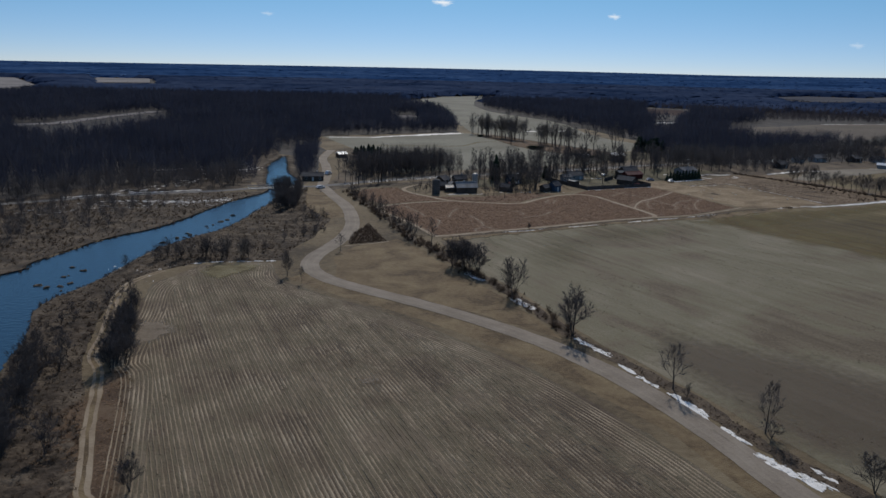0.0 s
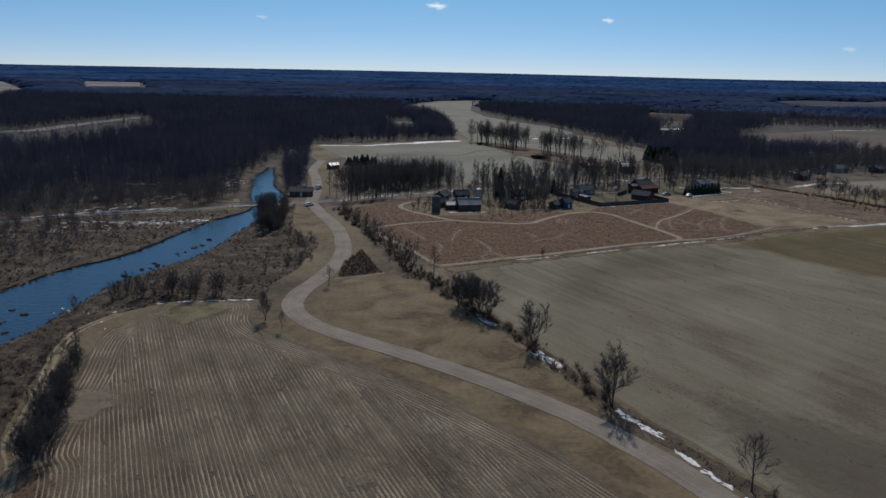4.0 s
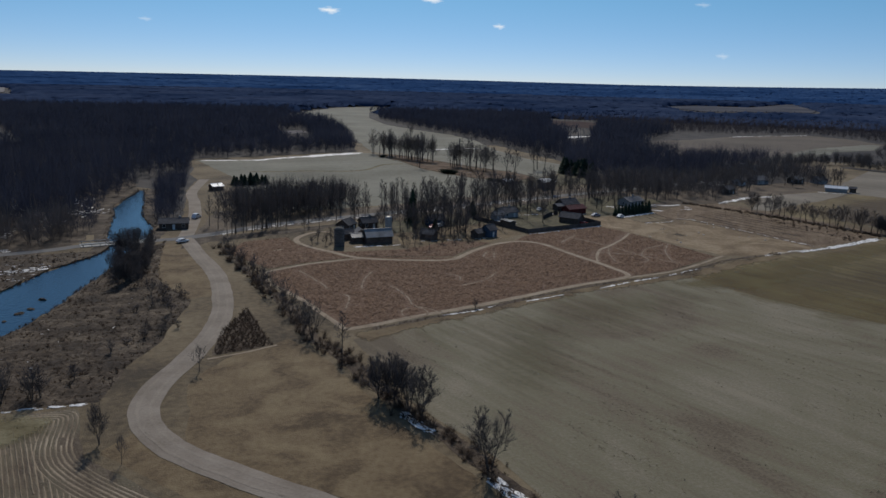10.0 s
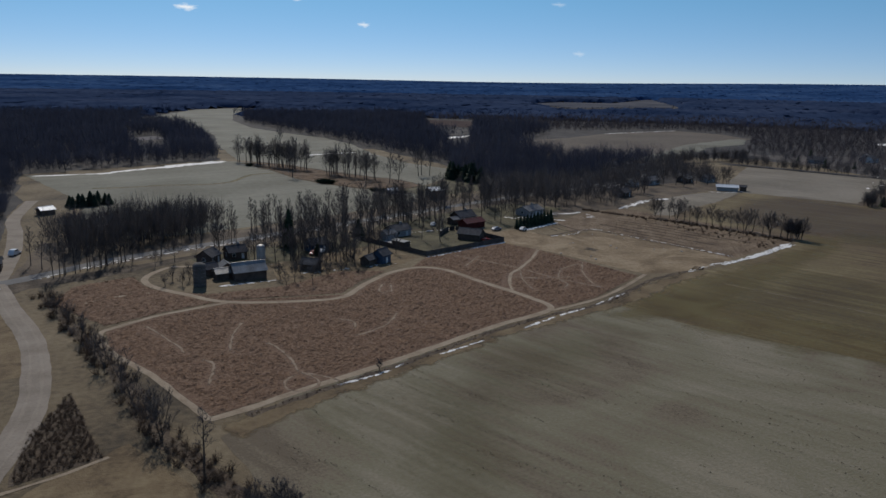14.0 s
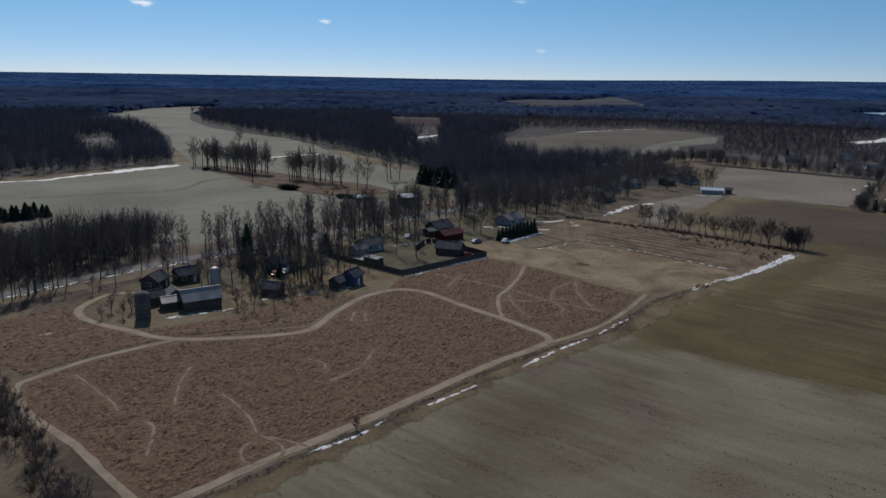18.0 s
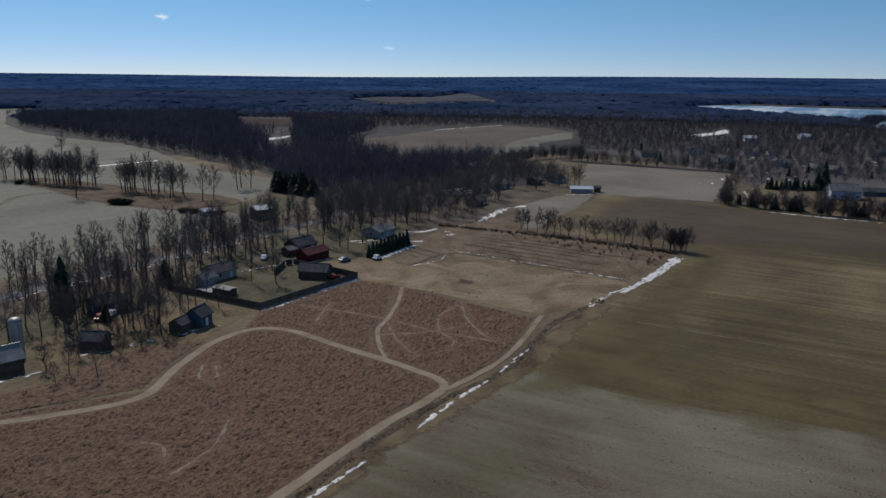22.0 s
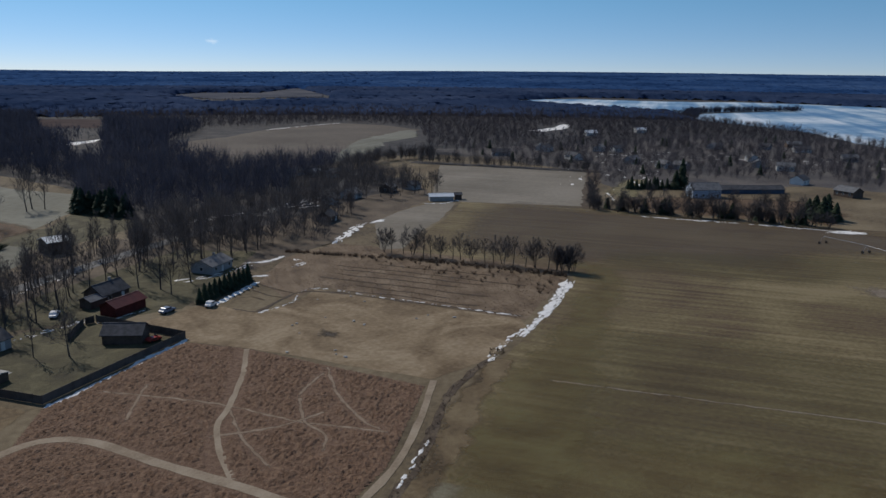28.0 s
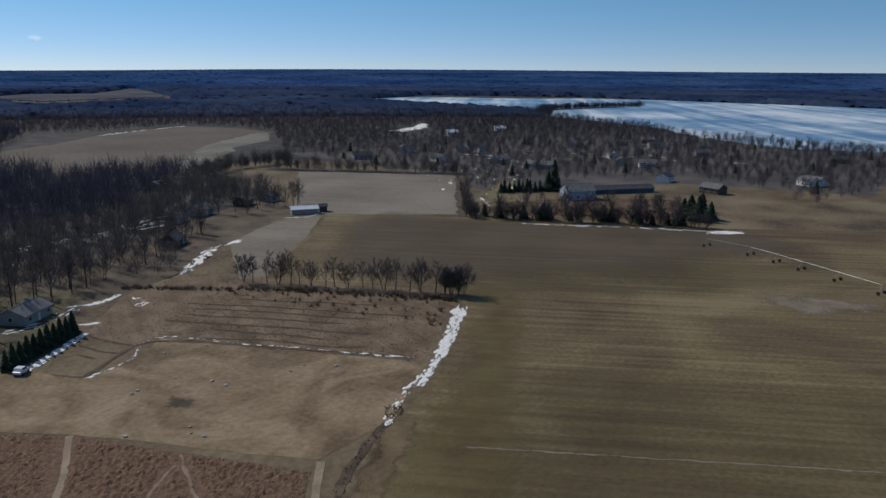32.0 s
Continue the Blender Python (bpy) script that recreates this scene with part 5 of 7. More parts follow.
STRIP_W = [(-118, 412), (-165, 377), (-185, 334), (-240, 292), (-420, 245), (-420, 225), (-240, 276), (-165, 333), (-110, 362), (-100, 385)]
pts = spread_in(STRIP_W, 5.0, keep=0.9)
scatter("marsh_trees", FAR_TREES, pts, rng.uniform(8, 14, len(pts)), M_TWIG, "thin bare trees at the edge of the marsh", "trees")
pts = spread_in([(-126, 222), (-119, 252), (-108, 281), (-102, 325), (-149, 334), (-165, 322), (-240, 270), (-320, 200), (-172, 178)], 6.5, keep=0.85)
gap_ = near_line(RIVER, pts[:, 0], pts[:, 1])
pts = pts[(gap_ > 9) & (rng.random(len(pts)) < np.clip((gap_ - 5) / 28, 0.06, 1))]
scatter("marsh_trees", FAR_TREES, pts, rng.uniform(5, 10, len(pts)), M_TWIG, "thin bare trees scattered over the marsh", "trees")
RIVERWOOD = [(-126, 392), (-112, 384), (-96, 386), (-104, 425), (-110, 449), (-111, 478), (-112, 512), (-122, 545), (-160, 500), (-150, 420)]
patch("forest_floor", RIVERWOOD, 0.017, M_MARSH, "dark wet ground below the bridge woods", "forest floor", 3, 2)
pts = spread_in(RIVERWOOD, 5.0, keep=0.75)
pts = pts[near_line(RIVER, pts[:, 0], pts[:, 1]) > 5]
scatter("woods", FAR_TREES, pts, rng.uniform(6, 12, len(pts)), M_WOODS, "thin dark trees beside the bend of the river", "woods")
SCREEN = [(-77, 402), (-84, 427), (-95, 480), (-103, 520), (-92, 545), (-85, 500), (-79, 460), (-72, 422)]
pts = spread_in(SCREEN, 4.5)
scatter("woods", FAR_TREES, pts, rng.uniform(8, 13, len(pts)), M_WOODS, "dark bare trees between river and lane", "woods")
GROVE = [(-46, 412), (-60, 440), (-40, 462), (-5, 476), (8, 462), (-8, 430)]
pts = spread_in(GROVE, 4.2)
scatter("woods", FAR_TREES, pts, rng.uniform(11, 15, len(pts)), M_TWIG, "grove of bare trees behind the street", "woods")

# ---- brush, tufts and stubble ----
BRUSH = [brush_shape(s) for s in range(6)]
TUFT = [brush_shape(20 + s, 7, 0.9, 0.22) for s in range(6)]


def clumpy(p, size, cut):
    """Keep the points that fall into natural clumps."""
    return p[np.array([noise.noise((x / size, y / size, 2.0)) for x, y in p]) > cut]


def along(line, half, gap, keep=1.0):
    out_ = []
    for p in smooth_line(line, gap):
        for _ in range(max(1, int(half * 2 / gap))):
            if trnd.random() < keep:
                out_.append((p.x + trnd.uniform(-half, half), p.y + trnd.uniform(-half, half)))
    return np.array(out_)


ribbon("hedge_bottom", TREELINE, 3.6, 0.062, M_HEDGE, "dark weedy ground along the hedgerow", "ground", 1.2)
pts = along(TREELINE, 1.7, 0.7, 0.55)
scatter("hedge_brush", BRUSH, pts, rng.uniform(0.15, 0.5, len(pts)), M_BRUSH, "brown brush along the hedgerow", "brush")
pts = along(TREELINE[6:], 3.0, 1.3, 0.45)
scatter("hedge_brush", BRUSH, pts, rng.uniform(0.8, 2.2, len(pts)), M_BRUSH, "taller brown brush in the hedgerow", "brush")
MOUND = [(-33, 252), (-20, 258), (-22, 265), (-29, 287), (-33, 270)]
patch("brush_ground", MOUND, 0.04, M_HEDGE, "dark ground under the brush island", "ground", 1.0, 0.6)
pts = spread_in(MOUND, 0.75)
scatter("brush_island", BRUSH, pts, rng.uniform(0.4, 1.0, len(pts)), M_BRUSH, "triangle of brown brush beside the road", "brush")
pts = spread_in(MARSH2, 1.15)
pts = pts[(pts[:, 1] > 75) & (pts[:, 0] > -135)]
scatter("sedge", TUFT, pts, rng.uniform(0.2, 0.7, len(pts)), M_WETSEDGE, "dry sedge tufts of the near marsh", "sedge")
pts = clumpy(spread_in(MARSH2, 2.2, keep=0.8), 14.0, 0.05)
pts = pts[(pts[:, 1] > 75) & (pts[:, 0] > -135)]
scatter("marsh_brush", BRUSH, pts, rng.uniform(0.4, 1.3, len(pts)), M_BRUSH, "dark brush of the near marsh", "brush")
pts = spread_in(MARSH, 2.2)
scatter("sedge", TUFT, pts, rng.uniform(0.4, 1.0, len(pts)), M_WETSEDGE, "dry sedge tufts of the far marsh", "sedge")
pts = clumpy(spread_in(MARSH, 3.2, keep=0.7), 16.0, 0.05)
scatter("marsh_brush", BRUSH, pts, rng.uniform(0.5, 1.6, len(pts)), M_BRUSH, "dark brush of the far marsh", "brush")
bank = along([p for p in RIVER[1:13]], 1.3, 1.15)
bank2 = along([p for p in RIVER[13:27]], 1.3, 1.15)
pts = np.concatenate([bank, bank2])
scatter("bank_tussocks", BRUSH, pts, rng.uniform(0.4, 1.1, len(pts)), M_BRUSH, "dark tussocks along the river banks", "brush", z=np.full(len(pts), -0.4))
TRAILS = [TRAIL, [(85, 336), (89, 347), (99, 360), (117, 386)], [(89, 314), (107, 321), (122, 331), (137, 343)], [(4, 344), (-13, 337), (-24, 329), (-27.5, 324), (-24, 311), (-15, 295), (-9, 282), (-3, 268)]]

MARKS = [[(84, 384), (92.6, 371.8), (99.1, 361.3), (105.1, 346.9), (109.8, 339.4), (115.2, 331.4)], [(92.3, 381.5), (85.8, 372.8), (81.9, 366.7)], [(99.3, 360.5), (95, 348.6), (93.6, 341.5), (92.7, 334.6)],
         [(112.1, 355.7), (106.6, 345.5), (106, 338.4), (102, 333.7)], [(125, 364), (117.9, 350.4), (114.3, 336.8), (115.2, 332.9)], [(111, 355), (117, 359), (123, 362)], [(90, 352), (101, 347), (112, 346)],
         [(-17.3, 328), (-10.3, 313.2), (-7.6, 305)], [(6.2, 325.1), (3.2, 314.6), (2.2, 303.5)], [(11, 308), (13.1, 303), (15.2, 295), (15.7, 287.3)], [(15.6, 287), (18.8, 283.2), (19.1, 279.3), (16.2, 276.8), (12.6, 278.2), (12.6, 282.7), (15.6, 286.4)],
         [(15.7, 287.3), (21, 283), (24, 279.5)], [(-4.7, 300.6), (-1.6, 297.2), (-1.9, 291.3), (-3, 284.4)], [(50, 353), (47, 345), (49, 341)], [(52, 352), (50.5, 344), (47, 345)], [(47, 323), (41, 313), (32, 307)], [(30, 322), (34, 318), (33, 313)]]
QUIET = [(l, 1.3) for l in TRAILS] + [(l, 0.45) for l in MARKS]
lumpy("meadow", MEADOW, 0.03, 0.38, 0.40, M_MEADOW, "brown tussocky meadow of dead weeds", "meadow", QUIET, "structure", 2.4, 0.40)


def off_trails(p, gap=1.7):
    for l in TRAILS:
        q = [(v.x, v.y) for v in smooth_line(l, 4.0)]
        p = p[near_line(q, p[:, 0], p[:, 1]) > gap]
    return p


pts = off_trails(spread_in(MEADOW, 2.6))
scatter("meadow_weeds", TUFT, pts, rng.uniform(0.14, 0.45, len(pts)), M_SEDGE, "dead brown weeds of the meadow", "weeds", squash=(0.45, 0.8))
LOOP = [(-27, 330), (-13, 339), (4, 346), (36, 345), (44, 357), (55, 368), (40, 372), (20, 358), (-2, 354), (-18, 364), (-24, 380), (-40, 372), (-44, 354)]
lumpy("weed_plot", LOOP, 0.02, 0.6, 0.45, M_MEADOW, "brown weedy ground round the trail loop", "ground", QUIET)
pts = off_trails(spread_in(LOOP, 1.5))
scatter("weeds", TUFT, pts, rng.uniform(0.2, 0.6, len(pts)), M_SEDGE, "dead weeds round the trail loop", "weeds")
pts = spread_in(SHRUB, 1.8)
scatter("scrub_weeds", TUFT, pts, rng.uniform(0.15, 0.4, len(pts)), M_SEDGE, "dry weeds of the scrubby plot", "weeds")
pts = spread_in([(205, 366), (229, 376), (206, 436), (190, 436)], 3.2, keep=0.4)
scatter("scrub", BRUSH, pts, rng.uniform(0.7, 1.8, len(pts)), M_BRUSH, "low bare shrubs of the scrubby plot", "brush")
pts = along([(226, 376), (205, 420), (178, 462)], 1.5, 1.0)
scatter("hedge_brush", BRUSH, pts, rng.uniform(0.6, 1.4, len(pts)), M_BRUSH, "brown brush under the tree row", "brush")
pts = along([(4, 268), (13, 273), (37, 285), (68, 302), (86, 310), (107, 317), (135, 336), (155, 343)], 0.9, 0.8, 0.8)
ribbon("ditch", [(4, 268), (13, 273), (37, 285), (68, 302), (86, 310), (107, 317), (135, 336), (155, 343)], 1.7, 0.0575, M_HEDGE, "dark weedy ditch between trail and field", "ditch", 0.9)
scatter("ditch_weeds", BRUSH, pts, rng.uniform(0.15, 0.5, len(pts)), M_BRUSH, "dark weeds in the ditch beside the trail", "brush")

# stubble rows: low ragged ridges of cut stalks
row_d, row_n = Vector((0.40, -0.916)), Vector((0.916, 0.40))
sv, sf = [], []
edge = smooth_line(STUB, 2.5)
edge_xy = [(p.x, p.y) for p in edge[::2]]


def stalk_row(X, Y, ok, side, tall=1.0, broad=1.0):
    """One low ridge of cut stalks along the points X, Y."""
    hgt = rng.uniform(0.07, 0.15, len(X)) * rng.uniform(0.85, 1.2) * tall
    wid = rng.uniform(0.11, 0.20, len(X)) * rng.uniform(0.8, 1.25) * broad
    for i in range(len(X) - 1):
        if not (ok[i] and ok[i + 1]) or trnd.random() < 0.012:
            continue
        b = len(sv)
        for j in (i, i + 1):
            n = side[j]
            px, py = X[j] + n.x * rng.normal(0, 0.03), Y[j] + n.y * rng.normal(0, 0.03)
            sv.extend([(px - n.x * wid[j], py - n.y * wid[j], 0.032), (px, py, 0.03 + hgt[j]), (px + n.x * wid[j], py + n.y * wid[j], 0.032)])
        sf.extend([(b, b + 1, b + 4, b + 3), (b + 1, b + 2, b + 5, b + 4)])


for k in range(-160, 160):
    base = Vector((-20, 150)) + row_n * (0.76 * k)
    ts_ = np.arange(-120, 236, 1.5)
    X = base.x + row_d.x * ts_
    Y = base.y + row_d.y * ts_
    ok = inside(STUB, X, Y)
    ok &= near_line(edge_xy, X, Y) > 7.0
    stalk_row(X, Y, ok, [row_n] * len(X))
for k in range(8):      # headland rows that follow the field's edge
    X, Y, side = [], [], []
    for i, p in enumerate(edge):
        d = (edge[min(i + 3, len(edge) - 1)] - edge[max(i - 3, 0)]).normalized()
        n = Vector((d.y, -d.x))
        q = p + n * (1.4 + 0.8 * k)
        X.append(q.x), Y.append(q.y), side.append(n)
    X, Y = np.array(X), np.array(Y)
    stalk_row(X, Y, inside(STUB, X, Y) & (near_line(edge_xy, X, Y) > 1.0 + 0.7 * k), side, 0.4)
M_STALK = mat("cut_stalks", [(0.148, 0.110, 0.072), (0.215, 0.168, 0.112), (0.285, 0.222, 0.152), (0.375, 0.302, 0.215)], 0.10, 2.5, rows=(2.6, -23.6, 0.55, 80.0), bump=0.4)
tagged(part("stubble_rows", (sv, sf), M_STALK), "pale rows of cut corn stalks", "stubble", kind="stuff")


pts = spread_in([q for q in STUB if q[1] > 0] + [(70, 40), (-32, 46)], 0.62)
pts = pts[inside(STUB, pts[:, 0], pts[:, 1]) & (pts[:, 1] > 70)]
CHAFF = [(np.array([(-0.5, 0, 0), (0.5, 0.12, 0.02), (0.1, 0.3, 0.12)]) * k, np.array([(0, 1, 2)])) for k in (0.7, 1.0, 1.4)]
scatter("corn_residue", CHAFF, pts, rng.uniform(0.12, 0.42, len(pts)), M_STALK, "pale corn residue strewn between the rows", "stubble", z=np.full(len(pts), 0.045))

# ragged clods and weeds in long swaths across the fallow field
sw_d, sw_n = Vector((0.53, -0.848)), Vector((0.848, 0.53))
clods = []
for k in range(-45, 60):
    base = Vector((90, 230)) + sw_n * (3.4 * k + trnd.uniform(-0.8, 0.8))
    for t in np.arange(-150, 160, 0.7):
        if noise.noise((t * 0.05, k * 1.7, 4.5)) + 0.5 * noise.noise((t * 0.3, k * 2.3, 1.5)) > 0.12:
            q = base + sw_d * t + sw_n * (trnd.gauss(0, 0.45) + 0.9 * noise.noise((t * 0.12, k * 3.1, 0.5)))
            clods.append((q.x, q.y))
clods = np.array(clods)
clods = clods[inside(BIG, clods[:, 0], clods[:, 1]) & (clods[:, 1] > 95) & (near_line(BIG + BIG[:1], clods[:, 0], clods[:, 1]) > 5)]
scatter("swaths", TUFT, clods, rng.uniform(0.12, 0.40, len(clods)), M_YARD, "ragged low clods and weeds across the fallow field", "stubble", squash=(0.4, 0.9))


# ---- snow ----
def snow(name, line, width, count, label, size=(0.8, 2.2), chips=2):
    """Thin drifts of old snow scattered along a line: low irregular mounds."""
    pts_ = smooth_line(line, 0.5)
    vs, fs = [], []
    for piece in range(count * (1 + chips)):
        i = trnd.randrange(len(pts_))
        p = pts_[i]
        d = (pts_[min(i + 1, len(pts_) - 1)] - pts_[max(i - 1, 0)])
        a0 = math.atan2(d.y, d.x)
        c = p + Vector((trnd.uniform(-1, 1), trnd.uniform(-1, 1))) * width * 0.5
        small = 1.0 if piece < count else 0.35
        L, W = trnd.uniform(*size) * 1.4 * small, trnd.uniform(*size) * 0.5 * small
        n = 11
        b = len(vs)
        vs.append((c.x, c.y, 0.14))
        for k in range(n):
            a = 2 * math.pi * k / n
            r = trnd.uniform(0.45, 1.25)
            x, y = L * r * math.cos(a), W * r * math.sin(a)
            vs.append((c.x + x * math.cos(a0) - y * math.sin(a0), c.y + x * math.sin(a0) + y * math.cos(a0), 0.055))
        fs += [(b, b + 1 + k, b + 1 + (k + 1) % n) for k in range(n)]
    return tagged(part(name, (vs, fs), M_SNOW), label, "snow", kind="stuff")


snow("snow", [(57.8, 101.5), (54.5, 106.5), (51.8, 111.2)], 1.8, 34, "old snow drift beside the gravel road", (0.5, 1.4))
snow("snow", [(60.2, 103.5), (59, 106.5)], 0.8, 8, "scrap of old snow beside the hedgerow", (0.4, 0.9))
snow("snow", [(51.5, 115.2), (49.6, 119.7)], 0.8, 10, "thin scrap of old snow beside the road", (0.4, 1.0))
snow("snow", [(47.9, 124.8), (46, 130), (44.4, 133.8)], 1.3, 26, "old snow drift beside the gravel road", (0.5, 1.3))
snow("snow", [(42.2, 137.6), (40, 142.5), (37.9, 147.9)], 0.9, 20, "strip of old snow under the hedgerow", (0.4, 1.1))
snow("snow", [(36.5, 153.6), (33.5, 159), (31.1, 163.7)], 1.4, 26, "strip of old snow under the hedgerow", (0.5, 1.2))
snow("snow", [(23.5, 185), (19.5, 193)], 2.0, 26, "old snow patch under the hedgerow", (0.5, 1.3))
snow("snow", [(11.5, 211), (7.5, 218)], 1.8, 22, "old snow patch under the hedgerow", (0.5, 1.2))
snow("snow", [(23, 278), (33, 282), (39, 286)], 0.5, 14, "thin snow line beside the trail", (0.4, 1.0))
snow("snow", [(49.5, 290), (61.5, 295.5)], 0.5, 12, "thin snow line beside the trail", (0.4, 1.0))
snow("snow", [(75.5, 302), (85.5, 307.5), (98.5, 313.5)], 0.7, 20, "thin snow line beside the trail", (0.4, 1.2))
snow("snow", [(103.5, 316), (117.5, 324)], 0.6, 8, "thin snow line beside the trail", (0.4, 1.0))
snow("snow", [(190, 355.5), (200, 360), (221, 371)], 3.0, 110, "broad white snow drift at the field edge", (0.5, 1.5))
snow("snow", [(172, 348), (186, 354), (200, 360)], 1.6, 50, "long white snow drift at the field edge", (0.4, 1.3))
snow("snow", [(155, 343), (166, 348), (180, 352)], 1.6, 16, "broken snow drift at the field edge", (0.5, 1.2))
snow("snow", [(74, 383.5), (110, 400.5)], 0.9, 60, "pale snow strip along the board fence", (0.6, 1.2))
snow("snow", [(-60, 652), (-45, 668), (-24, 681)], 5, 40, "white snow edge below the woods", (1.5, 4.5))
snow("snow", [(-22, 683), (-8, 697), (10, 709)], 9, 60, "broad white snow bank below the woods", (2.0, 5.5))
snow("snow", [(-100, 646), (-60, 652)], 3, 22, "white snow edge below the woods", (1.5, 4.0))
snow("snow", [(127.6, 422), (134, 425), (140, 428.6), (149, 434)], 1.9, 44, "snow left in the shade of the conifers", (0.6, 1.5))
snow("snow", [(160, 457), (165, 455), (173, 457.5)], 1.8, 22, "old snow beside the conifer yard", (0.6, 1.6))
snow("snow", [(151.5, 441.5), (154.8, 439)], 1.4, 9, "scrap of old snow in the scrubby plot", (0.5, 1.2))
snow("snow", [(174, 452), (173, 445), (168, 443)], 2.5, 9, "scraps of old snow in the scrubby plot", (0.4, 1.0))
snow("snow", [(96, 394.6), (109.5, 400)], 0.8, 36, "old snow drift along the board fence", (0.6, 1.3))
snow("snow", [(199, 463), (224, 481), (240, 486)], 3.0, 30, "snow drift beside the lane", (1.0, 2.4))
snow("snow", [(336, 416), (356, 376), (368, 347)], 3.0, 22, "snow patches below the far hedge", (1.0, 2.0))
snow("snow", [(366, 344), (374, 336)], 5.0, 16, "snow drift below the far hedge", (1.5, 3.0))
snow("snow", [(146, 410), (158, 417), (168, 395), (184, 358)], 0.8, 26, "thin snow line along the scrubby plot", (0.4, 1.0))
snow("snow", [(134, 407.5), (146, 409.5)], 0.6, 8, "thin snow line along the scrubby plot", (0.4, 1.0))
snow("snow", [(-84, 214), (-75, 223), (-52, 228)], 1.0, 22, "thin snow line on the stubble field edge", (0.4, 1.1))
snow("snow", [(-84, 190), (-92, 215), (-86, 240), (-70, 260), (-62, 300)], 16, 40, "flecks of old snow in the near marsh", (0.15, 0.6))
snow("snow", [(-160, 300), (-130, 318), (-105, 330)], 22, 110, "flecks of old snow over the far marsh", (0.25, 0.9))
snow("snow", [(-170, 330), (-145, 345), (-118, 358)], 4, 40, "broken snow along the marsh lane", (0.6, 1.8))
snow("snow", [(-147, 324), (-128, 326), (-110, 326), (-98, 334)], 5, 60, "broken snow on the river marsh", (0.5, 1.5))
snow("snow", [(-166, 423), (-142, 429), (-118, 432), (-109, 439)], 9, 70, "broken snow at the foot of the woods", (0.6, 2.0))
snow("snow", [(-150, 460), (-126, 412)], 9, 40, "broken snow under the bridge woods", (0.6, 2.0))
snow("snow", [(-150, 345), (-118, 420), (-125, 470)], 12, 40, "scattered snow at the edge of the woods", (0.8, 2.4))
snow("snow", [(175, 536), (245, 540)], 6, 22, "snow between the far houses", (0.8, 2.5))
snow("snow", [(410, 470), (560, 560), (650, 420)], 60, 60, "snow patches between the village houses", (1.0, 3.5))
snow("snow", [(366, 450), (384, 466)], 1.2, 10, "snow strip by the far hedge", (0.6, 1.6))
snow("snow", [(79, 750), (100, 759), (121, 768)], 4, 30, "thin snow line across the strip field", (1.5, 3.5))
snow("snow", [(471, 960), (540, 987), (600, 1004)], 5, 26, "broken snow along the ploughed field", (1.5, 4.0))

ribbon("ditch", [(134, 408.5), (152, 416.5), (159, 411), (170, 388), (184, 358)], 1.3, 0.06, M_HEDGE, "dark weedy ditch round the mown field", "ditch", 0.8)
snow("snow", [(230, 546), (240, 548), (254, 551)], 3.0, 20, "snow strip between the hamlet yards", (0.8, 2.0))
snow("snow", [(231, 534), (241, 534)], 2.0, 14, "snow strip between the hamlet yards", (0.8, 2.0))
snow("snow", [(284, 505), (292, 500), (303, 501)], 1.5, 16, "snow along the white-roofed shed", (0.5, 1.2))
for k in range(9):
    tree(trnd.choice(("oak", "broad")), 274 + 5.5 * k + trnd.uniform(-3, 3), 534 - 0.4 * k + trnd.uniform(-7, 8), trnd.uniform(9, 13), "broad bare tree beside the hamlet houses", "hamlet trees", 1.1)
# furrow weeds of the scrubby plot, in lines
for k in range(16):
    o = 2.4 * k
    pts = along([(157 + o * 0.9, 422 + o * 0.42), (168 + o * 0.9, 399 + o * 0.42), (186 + o * 0.9, 359 + o * 0.42)], 0.6, 0.7, 0.6)
    pts = pts[inside(SHRUB, pts[:, 0], pts[:, 1])]
    scatter("furrow_weeds", BRUSH, pts, rng.uniform(0.12, 0.36, len(pts)), M_BRUSH, "dark weeds along an old furrow", "weeds")
for k in range(7):
    o = 2.0 + 5.2 * k + trnd.uniform(-1.2, 1.2)
    line = []
    for u in np.linspace(trnd.uniform(0, 0.3), trnd.uniform(0.65, 1.0), 7):
        w = o + 1.6 * noise.noise((u * 5.0, k * 2.1, 6.0))
        line.append((155 + 30 * u + w * 0.9, 424 - 63 * u + w * 0.42))
    soft_ribbon("furrow", line, 0.8, 0.048 + 0.0021 * k, S_FURROW, "dark old furrow across the scrubby plot", "furrow")
for k, line in enumerate(([(148.4, 434), (149, 424.8), (151, 416)], [(143.6, 429), (144.3, 419.7), (146.5, 414.6)], [(139.8, 422.4), (141.2, 415.8)])):
    soft_ribbon("furrow", line, 0.7, 0.064 + 0.0021 * k, S_FURROW, "dark old furrow beside the conifer yard", "furrow")
soft_ribbon("bare_strip", [(130, 416), (134.4, 408.4), (141.8, 412.3), (151.7, 416.8)], 0.35, 0.072, S_DARK, "narrow dark soil strip round the scrubby plot", "bare strip")
